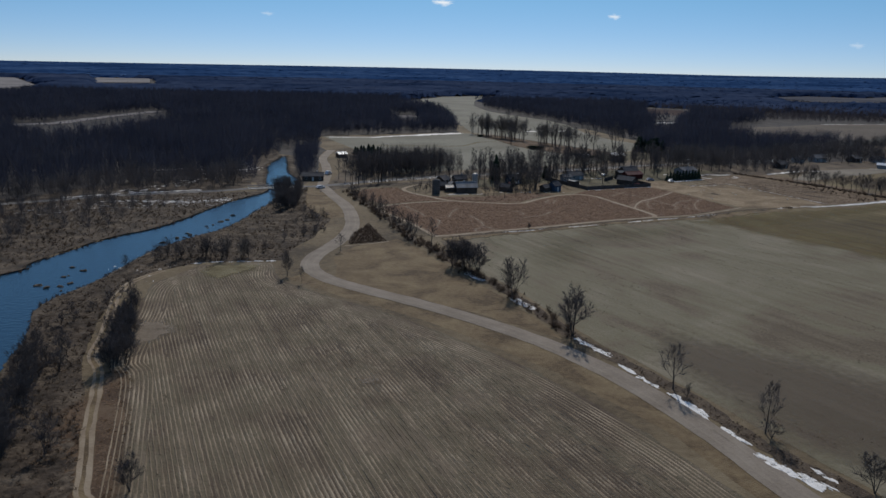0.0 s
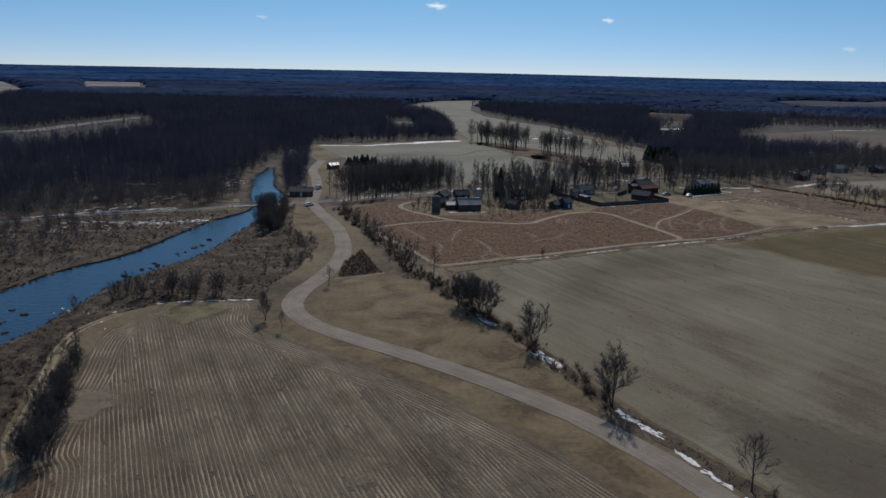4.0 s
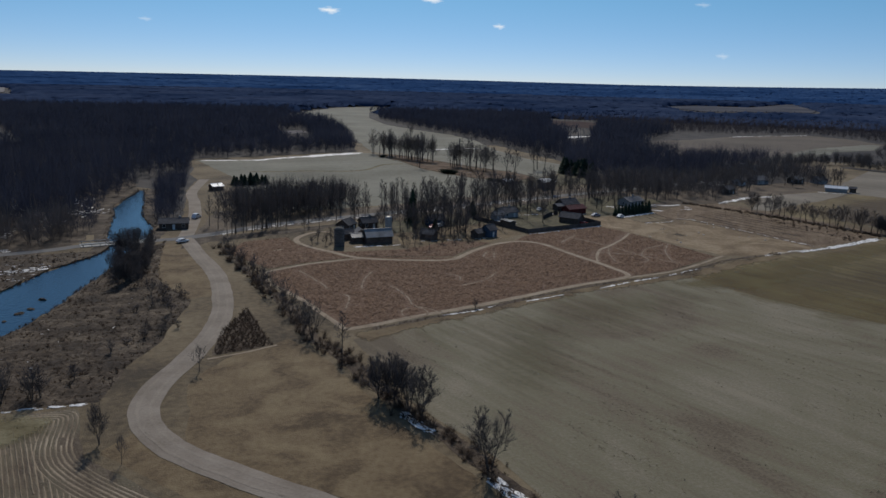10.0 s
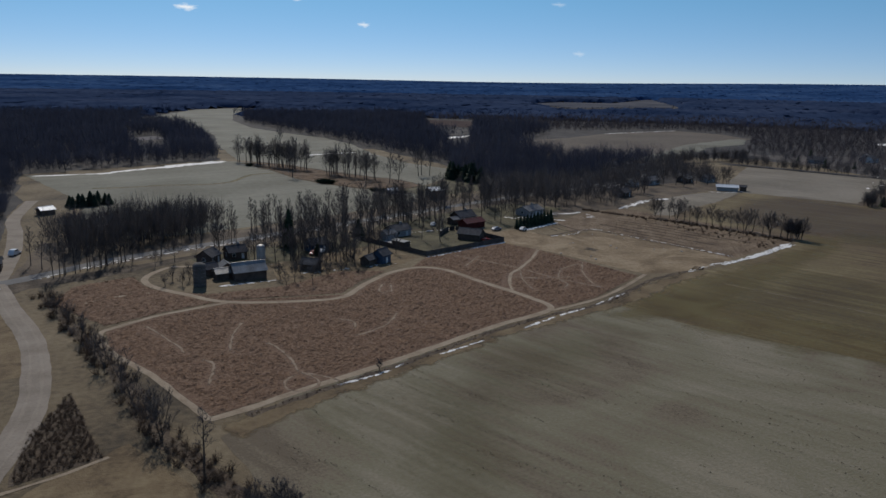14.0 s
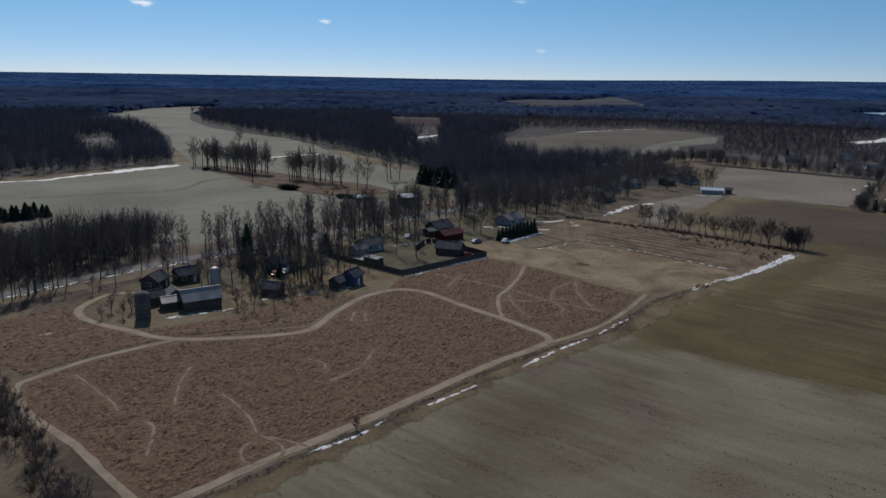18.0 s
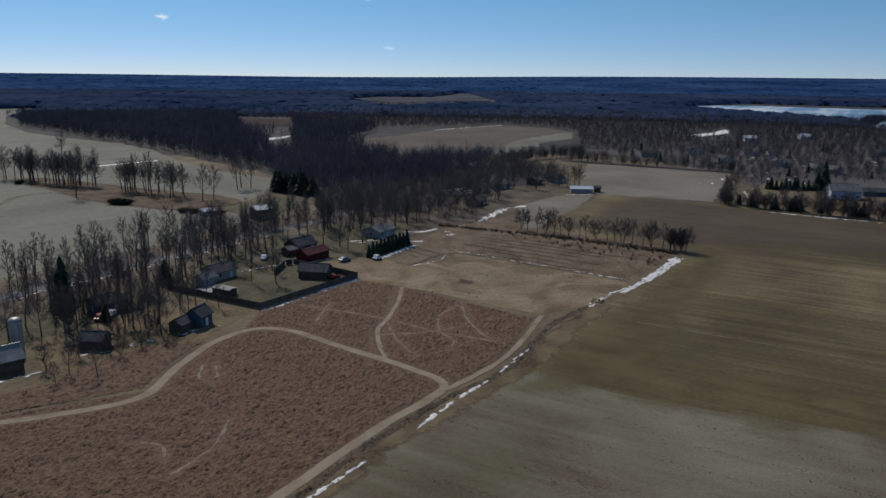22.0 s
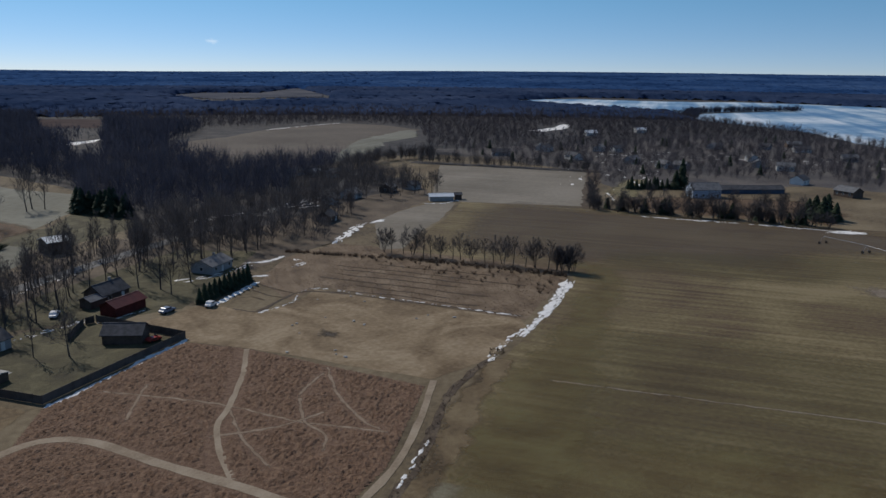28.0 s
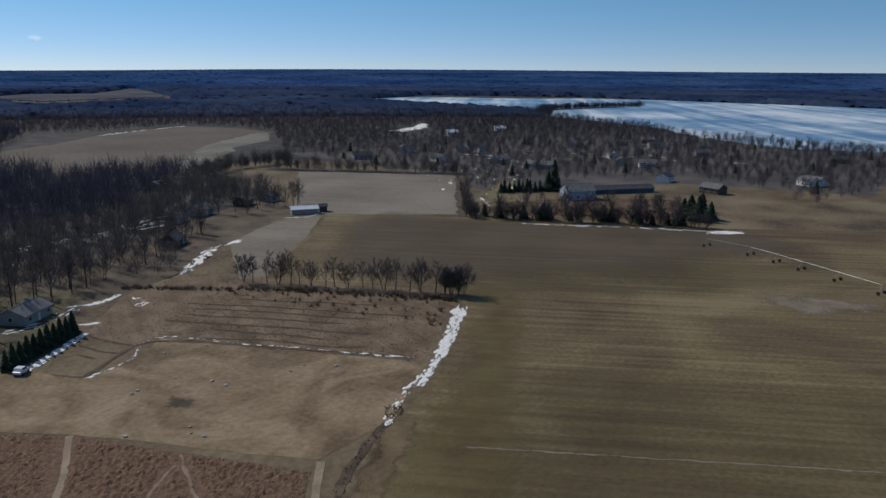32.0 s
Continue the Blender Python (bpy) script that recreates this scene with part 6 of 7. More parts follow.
# faint bare marks worn into the meadows
for k, l in enumerate(MARKS):
    soft_ribbon("worn_mark", l, 0.5, 0.05 + 0.0021 * k, S_WORN, "faint bare mark worn into the meadow")
isl = along([(1100, 800), (1240, 868), (1380, 838), (1480, 795)], 9, 3.5)
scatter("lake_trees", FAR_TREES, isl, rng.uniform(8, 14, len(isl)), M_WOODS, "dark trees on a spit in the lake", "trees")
patch("spit", [(1080, 796), (1150, 845), (1240, 885), (1390, 850), (1490, 796), (1380, 825), (1240, 852)], 0.4, M_LITTER, "dark wooded spit in the frozen lake", "land", 12, 4)
rk = random.Random(2)
for k in range(26):
    u = rk.random()
    x, y = (-107 + rk.uniform(-6, 6), 205 + rk.uniform(-14, 14)) if k < 9 else (-95 + 12 * u + rk.uniform(-3, 3), 240 + 60 * u)
    if not inside(RIVER, [x], [y])[0]:
        continue
    bm = bmesh.new()
    bmesh.ops.create_icosphere(bm, subdivisions=2, radius=rk.uniform(0.3, 0.9), matrix=Matrix.Diagonal((1.5, 1, 0.6, 1)))
    for v_ in bm.verts:
        v_.co *= rk.uniform(0.75, 1.2)
    ob = part("tussock", bm, M_MARSH)
    ob.matrix_world = pose(x, y, -0.35, 0, 0, rk.uniform(0, 360))
    tagged(ob, "dark sedge tussock standing in the river", "tussock", "tussocks in the river")
snow("snow", [(2, 361.5), (8, 363), (17, 364.5)], 1.5, 10, "snow left along the shaded barn", (0.4, 1.2))
snow("snow", [(26, 371), (36, 372), (46, 375), (60, 376)], 2.0, 10, "snow flecks by the farm sheds", (0.3, 0.9))
snow("snow", [(62, 411), (70, 404)], 2.0, 8, "snow left on the patio", (0.4, 1.1))
snow("snow", [(100, 427), (113, 430)], 1.2, 8, "snow left along the red barn", (0.4, 1.0))
snow("snow", [(80, 428), (92, 430), (100, 432)], 2.0, 10, "snow strip behind the yard fence", (0.4, 1.1))
snow("snow", [(-52, 384), (-33, 400), (-8, 415), (32, 436), (67, 455), (110, 479)], 3.0, 70, "dirty snow along the street", (0.4, 1.4))
snow("snow", [(130, 452), (145, 449), (158, 455)], 4.0, 14, "snow patches round the pale house", (0.5, 1.4))
pts = spread_in([(156, 345), (159, 343), (162, 345), (160, 348)], 0.7)
scatter("brush_heap", BRUSH, pts, rng.uniform(0.25, 0.7, len(pts)), M_BRUSH, "heap of cut brush at the field corner", "brush")

# ---- buildings ----
M_SIDING = mat("grey_siding", [(0.28, 0.28, 0.28), (0.36, 0.36, 0.36)], 0.5, 4, bump=0.2)
M_WHITE = mat("white_siding", [(0.62, 0.62, 0.6), (0.75, 0.75, 0.73)], 0.5, 4, bump=0.2)
M_BROWN = mat("weathered_brown_boards", [(0.07, 0.05, 0.04), (0.14, 0.105, 0.085)], 0.6, 4, bump=0.4)
M_RED = mat("dark_red_boards", [(0.07, 0.014, 0.012), (0.12, 0.024, 0.02)], 0.5, 4, bump=0.3)
M_BLUE = mat("blue_siding", [(0.05, 0.078, 0.125), (0.075, 0.11, 0.165)], 0.5, 4, bump=0.2)
M_PALEBLUE = mat("pale_blue_siding", [(0.34, 0.40, 0.48), (0.42, 0.48, 0.56)], 0.5, 4, bump=0.2)
M_SHINGLE = mat("dark_shingles", [(0.04, 0.042, 0.048), (0.09, 0.09, 0.10)], 0.7, 5, bump=0.5)
M_SHINGLE_B = mat("grey_shingles", [(0.11, 0.11, 0.115), (0.19, 0.19, 0.195)], 0.7, 5, bump=0.5)
M_TIN = mat("weathered_tin_roof", [(0.20, 0.19, 0.18), (0.36, 0.35, 0.34)], 0.35, 3, rough=0.45, metal=0.4, bump=0.3)
M_ROOFWHITE = mat("white_metal_roof", [(0.72, 0.73, 0.74), (0.82, 0.83, 0.84)], 0.3, 3, rough=0.4, bump=0.2)
M_REDROOF = mat("dark_red_metal_roof", [(0.07, 0.014, 0.014), (0.12, 0.024, 0.022)], 0.4, 3, rough=0.5, bump=0.3)
M_CONC = mat("concrete", [(0.30, 0.29, 0.27), (0.42, 0.41, 0.39)], 0.4, 3, bump=0.3)
M_BLOCK = mat("dark_silo_staves", [(0.09, 0.085, 0.08), (0.16, 0.15, 0.14)], 0.4, 3, bump=0.4)
M_GLASS = mat("window_glass", [(0.02, 0.025, 0.03), (0.04, 0.05, 0.06)], 0.5, 2, rough=0.08, bump=0.0, spec=0.6)
M_TRIM = mat("white_trim", [(0.6, 0.6, 0.58), (0.72, 0.72, 0.7)], 0.8, 4, bump=0.1)
M_FENCE = mat("dark_fence_boards", [(0.055, 0.045, 0.04), (0.11, 0.095, 0.085)], 0.5, 4, bump=0.4, random_tint=0.2)
M_RUBBER = mat("black_rubber", [(0.015, 0.015, 0.015), (0.03, 0.03, 0.03)], 1, 5, bump=0.2)


def box_bm(sx, sy, sz, at=(0, 0, 0), bevel=0.0, bm=None):
    bm = bm or bmesh.new()
    made = bmesh.ops.create_cube(bm, size=1.0, matrix=Matrix.Translation(at) @ Matrix.Diagonal((sx, sy, sz, 1)))
    if bevel:
        ed = list({e for v in made["verts"] for e in v.link_edges})
        bmesh.ops.bevel(bm, geom=ed, offset=bevel, segments=1, affect="EDGES")
    return bm


def house(name, x, y, turn, w, d, h, rise, wall, roof, label, category="house", sides=3, chimney=False, door=True, eave=0.45):
    """A gabled building: ridge along its width w. Walls with gables, two roof slopes, windows and a door."""
    root = empty(name, pose(x, y, 0, 0, 0, turn))
    tagged(root, label, category)
    a, b = w / 2, d / 2
    v = [(-a, -b, -0.2), (a, -b, -0.2), (a, b, -0.2), (-a, b, -0.2), (-a, -b, h), (a, -b, h), (a, b, h), (-a, b, h), (-a, 0, h + rise), (a, 0, h + rise)]
    f = [(0, 1, 5, 4), (2, 3, 7, 6), (1, 2, 6, 9, 5), (3, 0, 4, 8, 7), (4, 5, 9, 8), (6, 7, 8, 9), (3, 2, 1, 0)]
    part("wall", (v, f), wall, root)
    sl = math.hypot(b, rise)
    for s in (-1, 1):
        drop = rise / b * eave
        th = 0.16
        q = [(-a - eave, s * (b + eave), h - drop + 0.04), (a + eave, s * (b + eave), h - drop + 0.04), (a + eave, 0, h + rise + 0.04), (-a - eave, 0, h + rise + 0.04)]
        q += [(p[0], p[1], p[2] + th) for p in q]
        part("roof_slope", (q, [(0, 1, 2, 3), (7, 6, 5, 4), (0, 4, 5, 1), (1, 5, 6, 2), (2, 6, 7, 3), (3, 7, 4, 0)]), roof, root)
    n = max(1, int(w / 3.2)) if sides else 0
    for s in (-1, 1):
        for k in range(n):
            wx = -a + w * (k + 0.5) / n
            if door and s < 0 and k == n // 2:
                part("door", box_bm(1.0, 0.09, 2.05, (wx, s * (b + 0.03), 1.03)), M_TRIM, root, "pale panel door")
                continue
            win = part("window", box_bm(1.25, 0.1, 1.25, (wx, s * (b + 0.03), min(1.7, h * 0.6))), M_TRIM, root)
            part("pane", box_bm(1.05, 0.04, 1.05, (wx, s * (b + 0.085), min(1.7, h * 0.6))), M_GLASS, win)
    if sides > 2:
        for s in (-1, 1):
            win = part("window", box_bm(0.1, 1.2, 1.25, (s * (a + 0.03), 0, min(1.7, h * 0.6))), M_TRIM, root)
            part("pane", box_bm(0.04, 1.0, 1.05, (s * (a + 0.085), 0, min(1.7, h * 0.6))), M_GLASS, win)
    if chimney:
        part("chimney", box_bm(0.7, 0.7, 1.9, (w * 0.2, 0.6, h + rise), 0.04), M_CONC, root, "short masonry chimney")
    part("ridge_cap", box_bm(w + 2 * eave, 0.25, 0.1, (0, 0, h + rise + 0.2)), roof, root)
    return root


def silo(x, y, r, h, wall, cap, label):
    root = tagged(empty("silo", pose(x, y, 0)), label, "silo")
    bm = bmesh.new()
    bmesh.ops.create_cone(bm, cap_ends=True, segments=24, radius1=r, radius2=r, depth=h, matrix=Matrix.Translation((0, 0, h / 2)))
    part("stave_wall", bm, wall, root)
    k = 0.8
    while k < h:
        bm = bmesh.new()
        bmesh.ops.create_cone(bm, cap_ends=False, segments=24, radius1=r + 0.03, radius2=r + 0.03, depth=0.08, matrix=Matrix.Translation((0, 0, k)))
        part("hoop", bm, M_TIN, root)
        k += 1.1
    bm = bmesh.new()
    bmesh.ops.create_uvsphere(bm, u_segments=20, v_segments=10, radius=r + 0.05, matrix=Matrix.Translation((0, 0, h)) @ Matrix.Diagonal((1, 1, 0.55, 1)))
    part("dome", bm, cap, root)
    part("chute", box_bm(0.8, 0.6, h * 0.95, (0, -r - 0.2, h * 0.475)), wall, root)
    return root


house("house", -70, 399, 8, 11, 6.5, 2.5, 1.5, M_BROWN, M_SHINGLE, "dark low house beside the bridge", chimney=True)
house("cabin", -69, 503, 35, 6, 5, 2.4, 1.2, M_BROWN, M_ROOFWHITE, "small dark cabin with a snow-white roof", sides=0)
house("barn", 10.5, 370, 14, 10, 6, 2.9, 2.3, M_BROWN, M_TIN, "old dark barn with a weathered pale roof", "barn", sides=0)
house("shed", 2.5, 371, 14, 4, 4, 2.2, 1.1, M_BROWN, M_TIN, "small farm shed with a patched tin roof", "shed", sides=0)
house("shed", 4, 377, 100, 5, 4, 2.6, 1.4, M_BROWN, M_SHINGLE_B, "small farm shed with grey shingles", "shed", sides=0)
house("shed", -1, 377, 30, 4, 4, 2.4, 1.4, M_BROWN, M_SHINGLE, "small dark farm shed beside the silo", "shed", sides=0)
silo(-4, 364, 1.9, 6.2, M_BLOCK, M_BLOCK, "dark stave silo beside the barn")
silo(15.5, 382, 1.4, 7.2, M_CONC, M_TIN, "pale concrete silo behind the barn")
house("house", -1, 394, 60, 6.5, 5.5, 2.7, 1.9, M_BROWN, M_SHINGLE, "dark farmhouse with a steep shingle roof")
house("house", 8, 399, 20, 6.5, 5.5, 2.6, 1.8, M_BROWN, M_SHINGLE, "small farmhouse with a dark roof", chimney=True)
house("shed", 31, 376, -35, 5.5, 4.5, 2.3, 1.5, M_BROWN, M_SHINGLE, "dark shed with pale roof edges", "shed", sides=0)
house("house", 56, 380.5, 40, 4.6, 4.6, 3.0, 1.8, M_BLUE, M_SHINGLE, "small blue house beside the trail", sides=1)
house("shed", 51, 378.5, 40, 4.4, 3.8, 2.1, 1.2, M_BROWN, M_SHINGLE, "dark shed beside the blue house", "shed", sides=0)
house("house", 37, 404, 20, 7, 6, 2.8, 1.8, M_BLUE, M_SHINGLE, "blue-grey house among the trees")
house("house", 73, 424, 24, 8.5, 6.5, 2.6, 1.8, M_SIDING, M_SHINGLE, "grey house inside the fenced yard", chimney=True)
house("garage", 67.5, 418, 24, 5, 4, 2.3, 1.2, M_SIDING, M_SHINGLE_B, "low grey annex beside the patio", "garage", sides=0)
house("shed", 69.3, 404.6, -61, 6.5, 3.2, 1.8, 0.25, M_BROWN, M_CONC, "low shed with a flat pale roof by the fence", "shed", sides=0, eave=0.2)
house("shed", 99.5, 410, -40, 9, 6, 2.5, 1.8, M_BROWN, M_SHINGLE, "dark outbuilding on the fenced lawn", "shed", sides=0)
house("barn", 108, 433, 24, 10.5, 5.5, 2.6, 1.4, M_RED, M_REDROOF, "long dark red barn", "barn", sides=0)
house("house", 109, 447, 24, 9.5, 7, 2.6, 2.3, M_BROWN, M_SHINGLE, "dark house behind the red barn", chimney=True)
house("porch", 103.5, 442.5, 24, 5, 4, 2.2, 0.9, M_BROWN, M_SHINGLE_B, "low porch wing of the dark house", "annex", sides=0)
house("house", 146, 457, 28, 11, 8, 2.6, 1.7, M_SIDING, M_SHINGLE_B, "pale house behind the conifer row", chimney=True)
house("barn", 117, 515, 5, 8, 8, 4.5, 1.2, M_BROWN, M_ROOFWHITE, "tall dark barn with a bright white roof", "barn", sides=0)
house("shed", 98, 534, 15, 5.5, 3.5, 2.1, 0.8, M_SIDING, M_ROOFWHITE, "small shed with a white roof", "shed", sides=0)
house("house", 266, 541, 20, 10, 7, 3.0, 2.0, M_SIDING, M_SHINGLE_B, "grey house in the far hamlet")
house("barn", 297, 507, -35, 12, 5, 2.4, 1.1, M_SIDING, M_ROOFWHITE, "long shed with a white roof by the fields", "shed", sides=0)
house("shed", 306, 504, -35, 3.5, 3.5, 2.6, 0.8, M_BROWN, M_SHINGLE, "dark lean shed by the fields", "shed", sides=0)
house("house", 250, 536, 40, 8, 6, 2.8, 1.8, M_WHITE, M_SHINGLE_B, "white house in the far hamlet")
for x, y, a, w, wall, roof in ((293, 632, 20, 11, M_WHITE, M_SHINGLE_B), (300, 621, 30, 9, M_SIDING, M_ROOFWHITE), (308, 614, 15, 10, M_WHITE, M_SHINGLE_B), (295, 546, 30, 9, M_BROWN, M_SHINGLE_B), (311, 545, 10, 8, M_SIDING, M_SHINGLE)):
    house("house", x, y, a, w, 7, 2.8, 1.8, wall, roof, "low house in the far hamlet")
house("house", 222, 500, 30, 8, 6.5, 2.6, 1.8, M_BROWN, M_SHINGLE, "dark house beside the lane")
house("house", 412, 425, -42, 15, 11, 4.6, 3.0, M_PALEBLUE, M_SHINGLE_B, "wide pale blue-grey house beyond the fields")
house("barn", 446, 415, -40, 36, 8, 2.4, 1.6, M_BLUE, M_SHINGLE, "long low slate-blue barn beyond the fields", "barn", sides=0)
vrnd = random.Random(8)
for k in range(22):
    x, y = vrnd.uniform(470, 760), vrnd.uniform(330, 640)
    house("house", x, y, vrnd.uniform(0, 180), vrnd.uniform(9, 14), 8, 3.2, 2.2, vrnd.choice((M_WHITE, M_SIDING, M_BROWN, M_WHITE)), vrnd.choice((M_SHINGLE, M_SHINGLE_B, M_SHINGLE_B)), "village house among bare trees", "house", sides=1)
for x, y in ((700, 700), (780, 690)):
    house("house", x, y, vrnd.uniform(0, 180), 12, 9, 3.4, 2.4, M_WHITE, M_ROOFWHITE, "far pale farm building", "house", sides=0)

# board fence round the yard
fence = tagged(empty("fence", pose(0, 0, 0)), "dark board fence round the grassy yard", "fence")
panel_me, post_me = None, None
FENCE = [(56, 417), (60, 410), (66, 399), (73.5, 385.3), (110.5, 402), (105, 415.5), (99.3, 428.5), (96, 428), (89, 418.3)]
for (x0, y0), (x1, y1) in zip(FENCE, FENCE[1:]):
    ln = math.hypot(x1 - x0, y1 - y0)
    n = max(1, round(ln / 2.4))
    a = math.degrees(math.atan2(y1 - y0, x1 - x0))
    for k in range(n):
        u = (k + 0.5) / n
        if panel_me is None:
            bm = bmesh.new()        # grooved boards in one solid panel
            prof = [(-1.19, -0.02), (1.19, -0.02)]
            for j in range(15):
                xr = 1.19 - j * 0.1587
                prof += [(xr, 0.025), (xr - 0.145, 0.025), (xr - 0.148, 0.005), (xr - 0.1587, 0.005)]
            lo_ = [bm.verts.new((px, py, 0.05)) for px, py in prof]
            hi_ = [bm.verts.new((px, py, 1.86)) for px, py in prof]
            np_ = len(prof)
            for j in range(np_):
                bm.faces.new((lo_[j], lo_[(j + 1) % np_], hi_[(j + 1) % np_], hi_[j]))
            bm.faces.new(hi_)
            bm.faces.new(lo_[::-1])
            p0 = part("panel", bm, M_FENCE, fence)
            panel_me = p0.data
            post_me = part("post", box_bm(0.11, 0.11, 2.1, (0, 0, 0.95), 0.01), M_FENCE, fence)
            post_me.matrix_world = pose(x0, y0, 0, 0, 0, a)
            post_me = post_me.data
        else:
            p0 = new("panel", panel_me)
            p0.parent = fence
        p0.matrix_world = pose(x0 + (x1 - x0) * u, y0 + (y1 - y0) * u, 0, 0, 0, a)
        q0 = new("post", post_me)
        q0.parent = fence
        q0.matrix_world = pose(x0 + (x1 - x0) * (k + 1) / n, y0 + (y1 - y0) * (k + 1) / n, 0, 0, 0, a)
YARD_LAWN = [(61, 411), (74, 387), (109, 402.5), (98.5, 427.5), (92, 430), (84, 432), (66, 424)]
patch("lawn", YARD_LAWN, 0.035, M_LAWN, "dull green lawn inside the fence", "lawn", 2, 0.3)
patch("lawn", [(30, 352), (44, 363), (60, 374), (70, 384), (58, 408), (40, 398), (18, 384), (20, 362)], 0.028, M_VERGE, "worn grass round the farm buildings", "lawn", 2, 0.8)
patch("lawn", [(-8, 400), (10, 407), (40, 424), (60, 418), (56, 400), (20, 388), (4, 384)], 0.026, M_LAWN, "green-brown lawn between street and farm", "lawn", 2, 0.8)
patch("lawn", [(92, 432), (120, 424), (140, 440), (170, 470), (150, 490), (110, 470), (70, 447), (66, 440)], 0.024, M_LAWN, "green-brown lawns round the houses", "lawn", 2, 0.8)
patch("lawn", [(120, 520), (165, 545), (150, 590), (128, 560), (100, 560), (92, 530)], 0.022, M_LAWN, "green lawn beyond the street", "lawn", 3, 1.0)
patch("patio", [(62.5, 413.5), (69, 403.5), (74, 406.5), (69.5, 416)], 0.06, M_CONC, "pale patio with snow remains", "patio", 2, 0.1)
patch("verge", [(-60, 372), (-50, 345), (-41, 318), (-39, 300), (-46, 297), (-60, 318), (-63, 338), (-68, 370)], 0.022, M_VERGE, "tan grass slope beside the road", "grass", 2, 0.6)
patch("verge", [(-30, 206), (-8, 193), (12, 178), (28, 163), (19, 190), (6, 214), (-6, 245), (-16, 262), (-30, 250), (-35, 236)], 0.021, M_VERGE, "tan grass inside the road bend", "grass", 2, 0.8)
patch("verge", [(47, 97), (40, 117), (24, 143), (7, 163), (-8, 178), (-25, 191), (-44, 208), (-40, 216), (-33, 205), (-20, 194), (-5, 183), (9, 171), (22, 158), (32, 144), (40, 130), (47, 117), (52, 98)], 0.01, M_VERGE, "tan grass verge of the gravel road", "grass", 2, 0.4)
soft_patch("field_corner", [(-73, 219), (-66, 225), (-56, 223), (-53, 216), (-59, 211), (-62, 205), (-68, 206), (-71, 212)], 0.16, 4, S_STRAW, "straw-coloured grassy corner of the stubble field", "ground", 1.0)
pts = spread_in([(-71, 219), (-66, 222), (-57, 220), (-56, 216), (-62, 208), (-69, 212)], 0.9, keep=0.8)
scatter("corner_grass", TUFT, pts, rng.uniform(0.15, 0.4, len(pts)), M_STRAW, "straw-coloured grass tufts in the field corner", "grass")
soft_patch("field_corner", [(-73, 168), (-67, 170), (-62, 168), (-60, 161), (-61, 154), (-67, 152), (-71, 159)], 0.2, 3.5, S_PALE, "pale bare patch in the stubble field", "ground", 1.0)
soft_patch("bare_spot", [(-17, 139), (-13, 141), (-10, 138), (-12, 133), (-16, 134)], 0.2, 3, S_PALE, "small pale bare spot in the stubble", "ground", 0.8)
patch("field_edge", [(-63, 130), (-58, 116), (-49, 95), (-43, 78), (-41, 79), (-46, 96), (-53, 117), (-58, 130), (-62, 139), (-65, 140)], 0.042, M_HEDGE, "reddish-brown weeds between track and stubble", "ground", 1.5, 1.2)
soft_patch("rusty_bank", [(-40, 70), (-41, 84), (-45, 98), (-50, 112), (-56, 128), (-62, 143), (-67, 139), (-66, 128), (-68, 116), (-62, 100), (-57, 84), (-52, 68)], 0.045, 3.5, S_RUST, "rusty dead grass along the farm track", "grass", 1.0)
pts = spread_in([(-40, 72), (-45, 98), (-50, 112), (-56, 128), (-61, 141), (-64, 128), (-66, 116), (-60, 98), (-53, 72)], 1.3, keep=0.6)
pts = pts[near_line([(-42, 76), (-51, 97), (-58, 114), (-63.5, 129)], pts[:, 0], pts[:, 1]) > 2.0]
scatter("rusty_tufts", TUFT, pts, rng.uniform(0.2, 0.5, len(pts)), M_SEDGE, "rusty dead grass tufts along the farm track", "grass")
patch("side_track", [(-60, 360), (-52, 372), (-38, 378), (-16, 392), (0, 404), (-2, 408), (-20, 398), (-44, 386), (-62, 380)], 0.024, M_MARSH, "worn brown ground below the street", "ground", 2, 0.8)
ribbon("lane", [(-320, 215), (-240, 272), (-165, 326), (-149, 338), (-108, 357), (-92, 368), (-62, 378)], 5.0, 0.085, M_ASPHALT, "pale lane crossing the river to the woods")

# bridge
bridge = tagged(empty("bridge", pose(-85, 371, 0, 0, 0, 22)), "low concrete road bridge over the river", "bridge")
part("deck", box_bm(24, 6.4, 0.5, (0, 0, -0.12), 0.05), M_CONC, bridge)
for s in (-1, 1):
    part("rail", box_bm(24, 0.25, 0.3, (0, s * 3.05, 0.85), 0.03), M_CONC, bridge)
    part("abutment", box_bm(1.6, 6.4, 2.4, (s * 11.2, 0, -1.1)), M_CONC, bridge)
    for k in range(9):
        part("rail_post", box_bm(0.25, 0.25, 0.75, (-11.2 + 2.8 * k, s * 3.05, 0.45)), M_CONC, bridge)


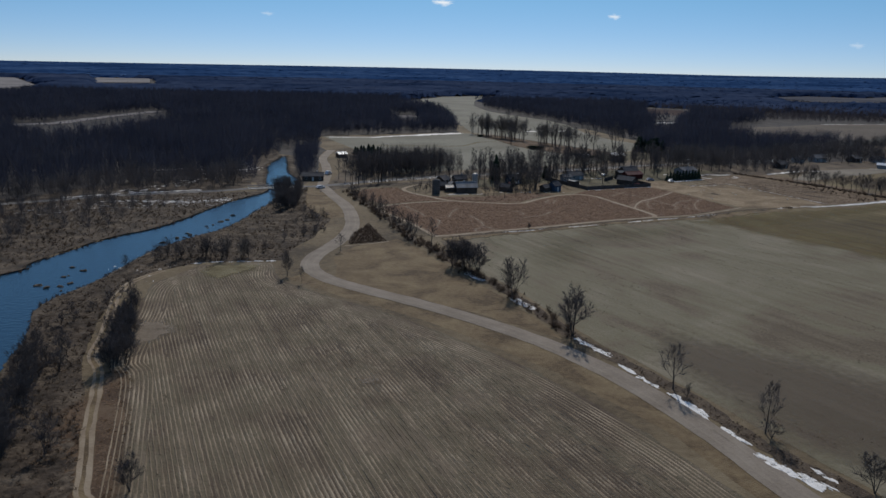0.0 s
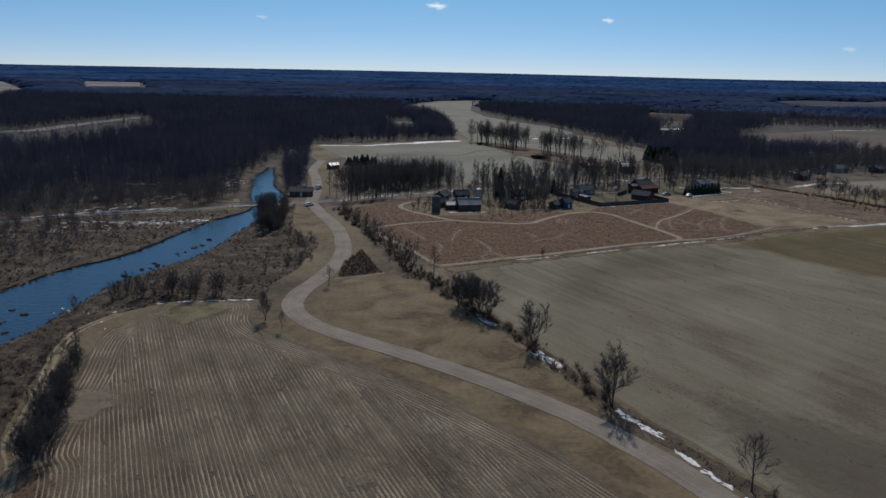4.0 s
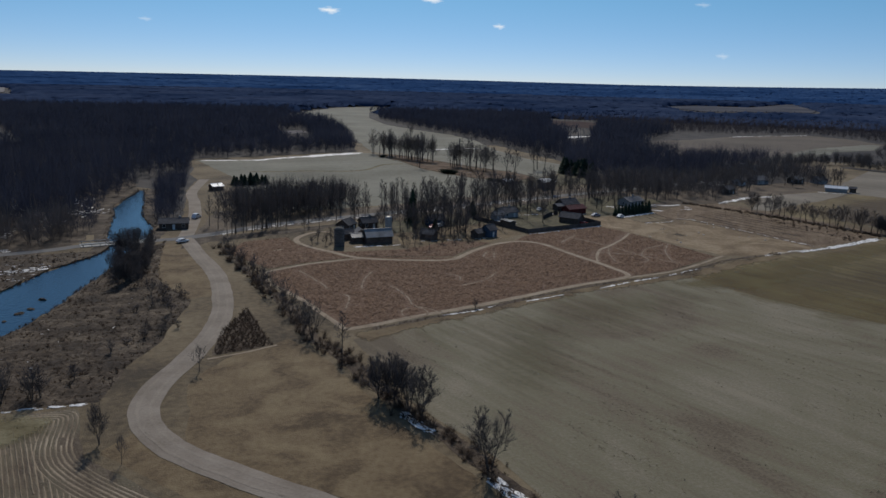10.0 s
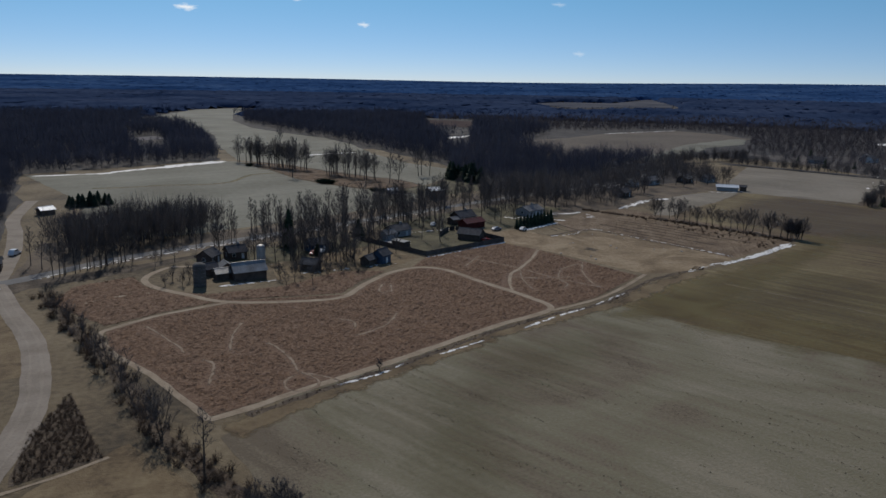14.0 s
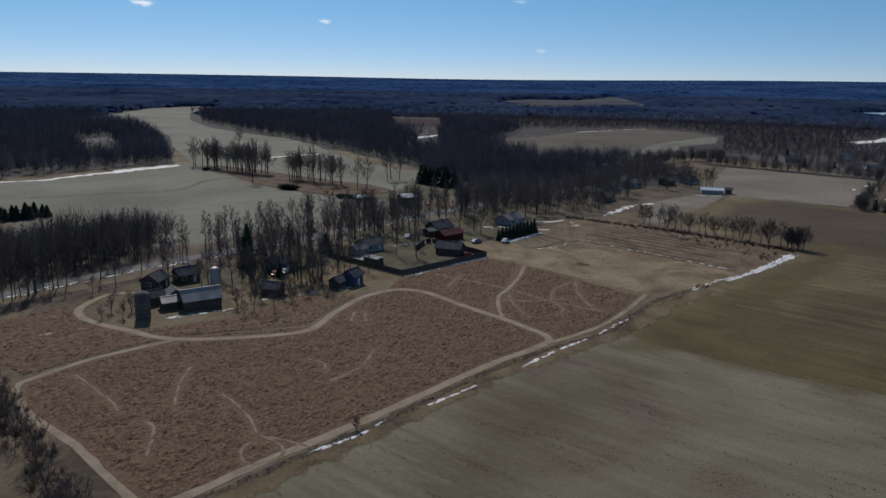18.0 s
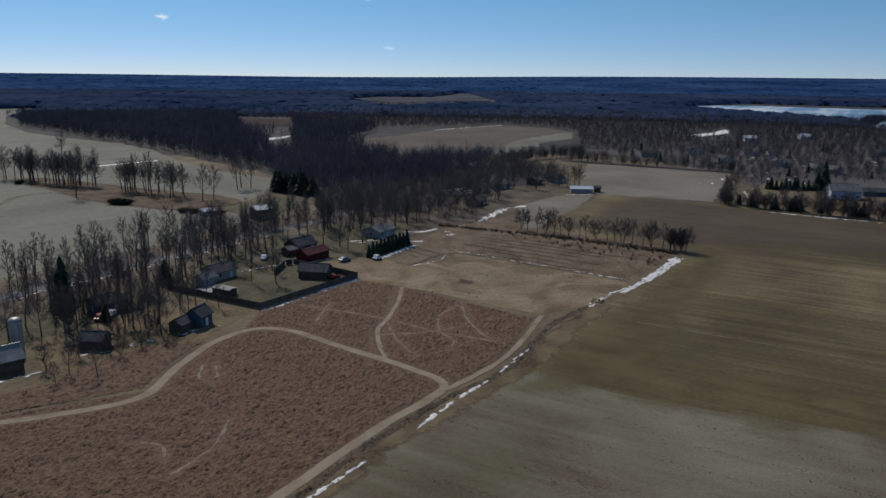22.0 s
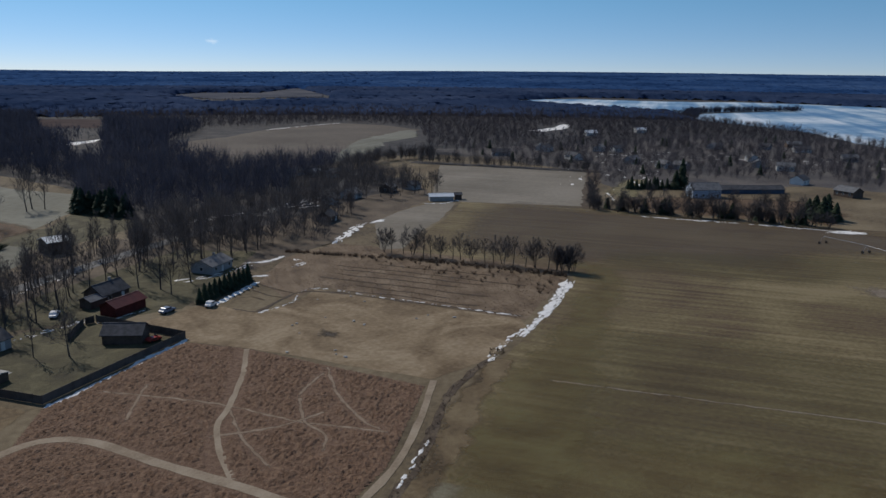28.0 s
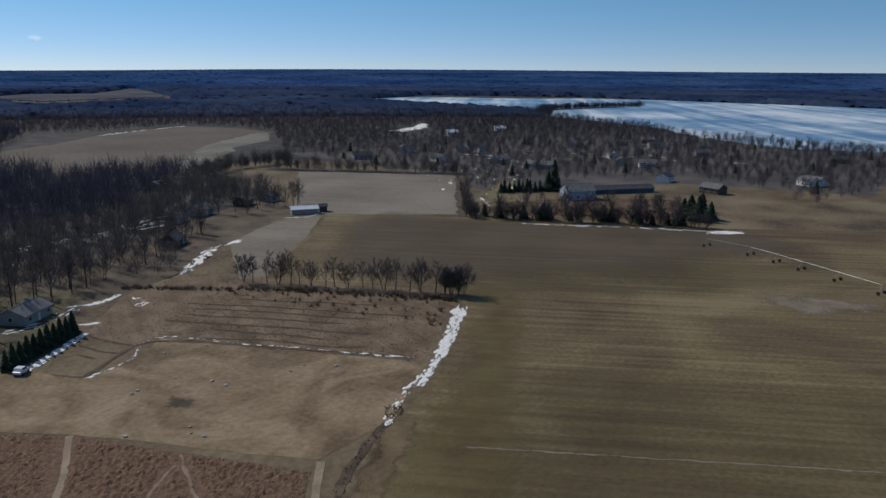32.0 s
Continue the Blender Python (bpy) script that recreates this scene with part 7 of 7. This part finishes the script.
def car(x, y, turn, paint, label, name="car", L=4.6, W=1.8, Hh=1.5):
    root = tagged(empty(name, pose(x, y, 0.09, 0, 0, turn)), label, "vehicle")
    bm = bmesh.new()
    prof = [(-L / 2, 0.35), (-L / 2, 0.85), (-L * 0.42, 0.95), (-L * 0.28, Hh), (L * 0.12, Hh), (L * 0.27, 0.98), (L * 0.47, 0.85), (L / 2, 0.7), (L / 2, 0.35)]
    lo = [bm.verts.new((px, -W / 2, pz)) for px, pz in prof]
    hi = [bm.verts.new((px, W / 2, pz)) for px, pz in prof]
    bm.faces.new(lo)
    bm.faces.new(hi[::-1])
    for i in range(len(prof)):
        j = (i + 1) % len(prof)
        bm.faces.new((lo[j], lo[i], hi[i], hi[j]))
    bmesh.ops.recalc_face_normals(bm, faces=bm.faces[:])
    bmesh.ops.bevel(bm, geom=bm.edges[:], offset=0.05, segments=1, affect="EDGES")
    part("body", bm, paint, root)
    for s in (-1, 1):
        part("side_window", box_bm(L * 0.34, 0.04, 0.38, (-L * 0.07, s * W / 2, Hh - 0.28)), M_GLASS, root)
        for u in (-0.31, 0.31):
            bm = bmesh.new()
            bmesh.ops.create_cone(bm, cap_ends=True, segments=14, radius1=0.33, radius2=0.33, depth=0.22, matrix=Matrix.Translation((L * u, s * (W / 2 - 0.08), 0.28)) @ Matrix.Rotation(math.pi / 2, 4, "X"))
            part("wheel", bm, M_RUBBER, root)
    part("windscreen", box_bm(0.04, W * 0.8, 0.5, (L * 0.2, 0, 1.22)), M_GLASS, root)
    return root


M_CARW = mat("white_car_paint", [(0.7, 0.7, 0.7), (0.75, 0.75, 0.75)], 1, 4, rough=0.3, bump=0, spec=0.5)
M_CARB = mat("blue_grey_car_paint", [(0.16, 0.2, 0.28), (0.2, 0.24, 0.32)], 1, 4, rough=0.3, bump=0, spec=0.5)
M_CARR = mat("red_car_paint", [(0.3, 0.03, 0.03), (0.35, 0.04, 0.03)], 1, 4, rough=0.3, bump=0, spec=0.5)
car(-65, 420, 70, M_CARW, "white van parked beside the lane", "van", 5.2, 2.0, 2.1)
car(-61.5, 371, 40, M_CARW, "white car parked beside the road", "car")
car(116, 424, 20, M_CARB, "blue-grey car parked on the grass", "car")
car(127, 421, 30, M_CARW, "pale trailer parked by the conifers", "trailer", 3.4, 1.8, 1.6)
car(35, 397, 60, M_CARR, "red car parked by the house", "car")
car(38, 399, 60, M_CARW, "white car parked by the house", "car")
car(93, 440, 60, M_CARW, "white car in the drive", "car")
car(104, 405, 10, M_CARR, "orange tarpaulined trailer by the fence", "trailer", 3.4, 1.8, 1.1)

# small litter on the mown field and the wheel line of the wheat field
lit = random.Random(4)
for k in range(26):
    x, y = lit.uniform(120, 172), lit.uniform(366, 416)
    if not inside(TAN, [x], [y])[0]:
        continue
    bm = bmesh.new()
    bmesh.ops.create_icosphere(bm, subdivisions=1, radius=lit.uniform(0.2, 0.45), matrix=Matrix.Translation((0, 0, 0.1)) @ Matrix.Diagonal((1.4, 1, 0.5, 1)))
    for v_ in bm.verts:
        v_.co *= lit.uniform(0.8, 1.2)
    ob = part("stone", bm, M_CONC)
    ob.matrix_world = pose(x, y, 0.05, 0, 0, lit.uniform(0, 360))
    tagged(ob, "pale stone lying on the mown grass", "stone", "stones on the mown field")
soft_patch("burnt_spot", [(133, 382), (137, 377), (142, 380), (139, 386)], 0.045, 3, S_DARK, "dark burnt spot on the mown grass", "ground", 0.6)


# wheeled irrigation line across the wheat field
M_GALV = mat("galvanised_steel", [(0.35, 0.35, 0.35), (0.5, 0.5, 0.5)], 0.8, 5, rough=0.4, metal=0.7, bump=0.1)
irr = tagged(empty("irrigation_line", pose(340, 338, 0)), "galvanised wheeled irrigation line in the field", "irrigation line")
spans = [(0, 0), (-5, -17), (-11, -27), (-17, -36), (-25, -48), (-34, -61)]
for (x0, y0), (x1, y1) in zip(spans, spans[1:]):
    t = Twigs()
    t.limb(Vector((x0, y0, 3.0)), Vector((x1, y1, 3.0)), 0.09, 0.09, 8)
    part("pipe", (t.v, t.f), M_GALV, irr)
for x0, y0 in spans:
    for s in (-1, 1):
        t = Twigs()
        t.limb(Vector((x0, y0, 3.0)), Vector((x0 + s * 1.6, y0 - s * 0.7, 0.45)), 0.05, 0.05, 6)
        part("leg", (t.v, t.f), M_GALV, irr)
        bm = bmesh.new()
        bmesh.ops.create_cone(bm, cap_ends=True, segments=16, radius1=0.55, radius2=0.55, depth=0.3, matrix=Matrix.Translation((x0 + s * 1.6, y0 - s * 0.7, 0.55)) @ Matrix.Rotation(radians(60), 4, "Z") @ Matrix.Rotation(math.pi / 2, 4, "X"))
        part("wheel", bm, M_RUBBER, irr)
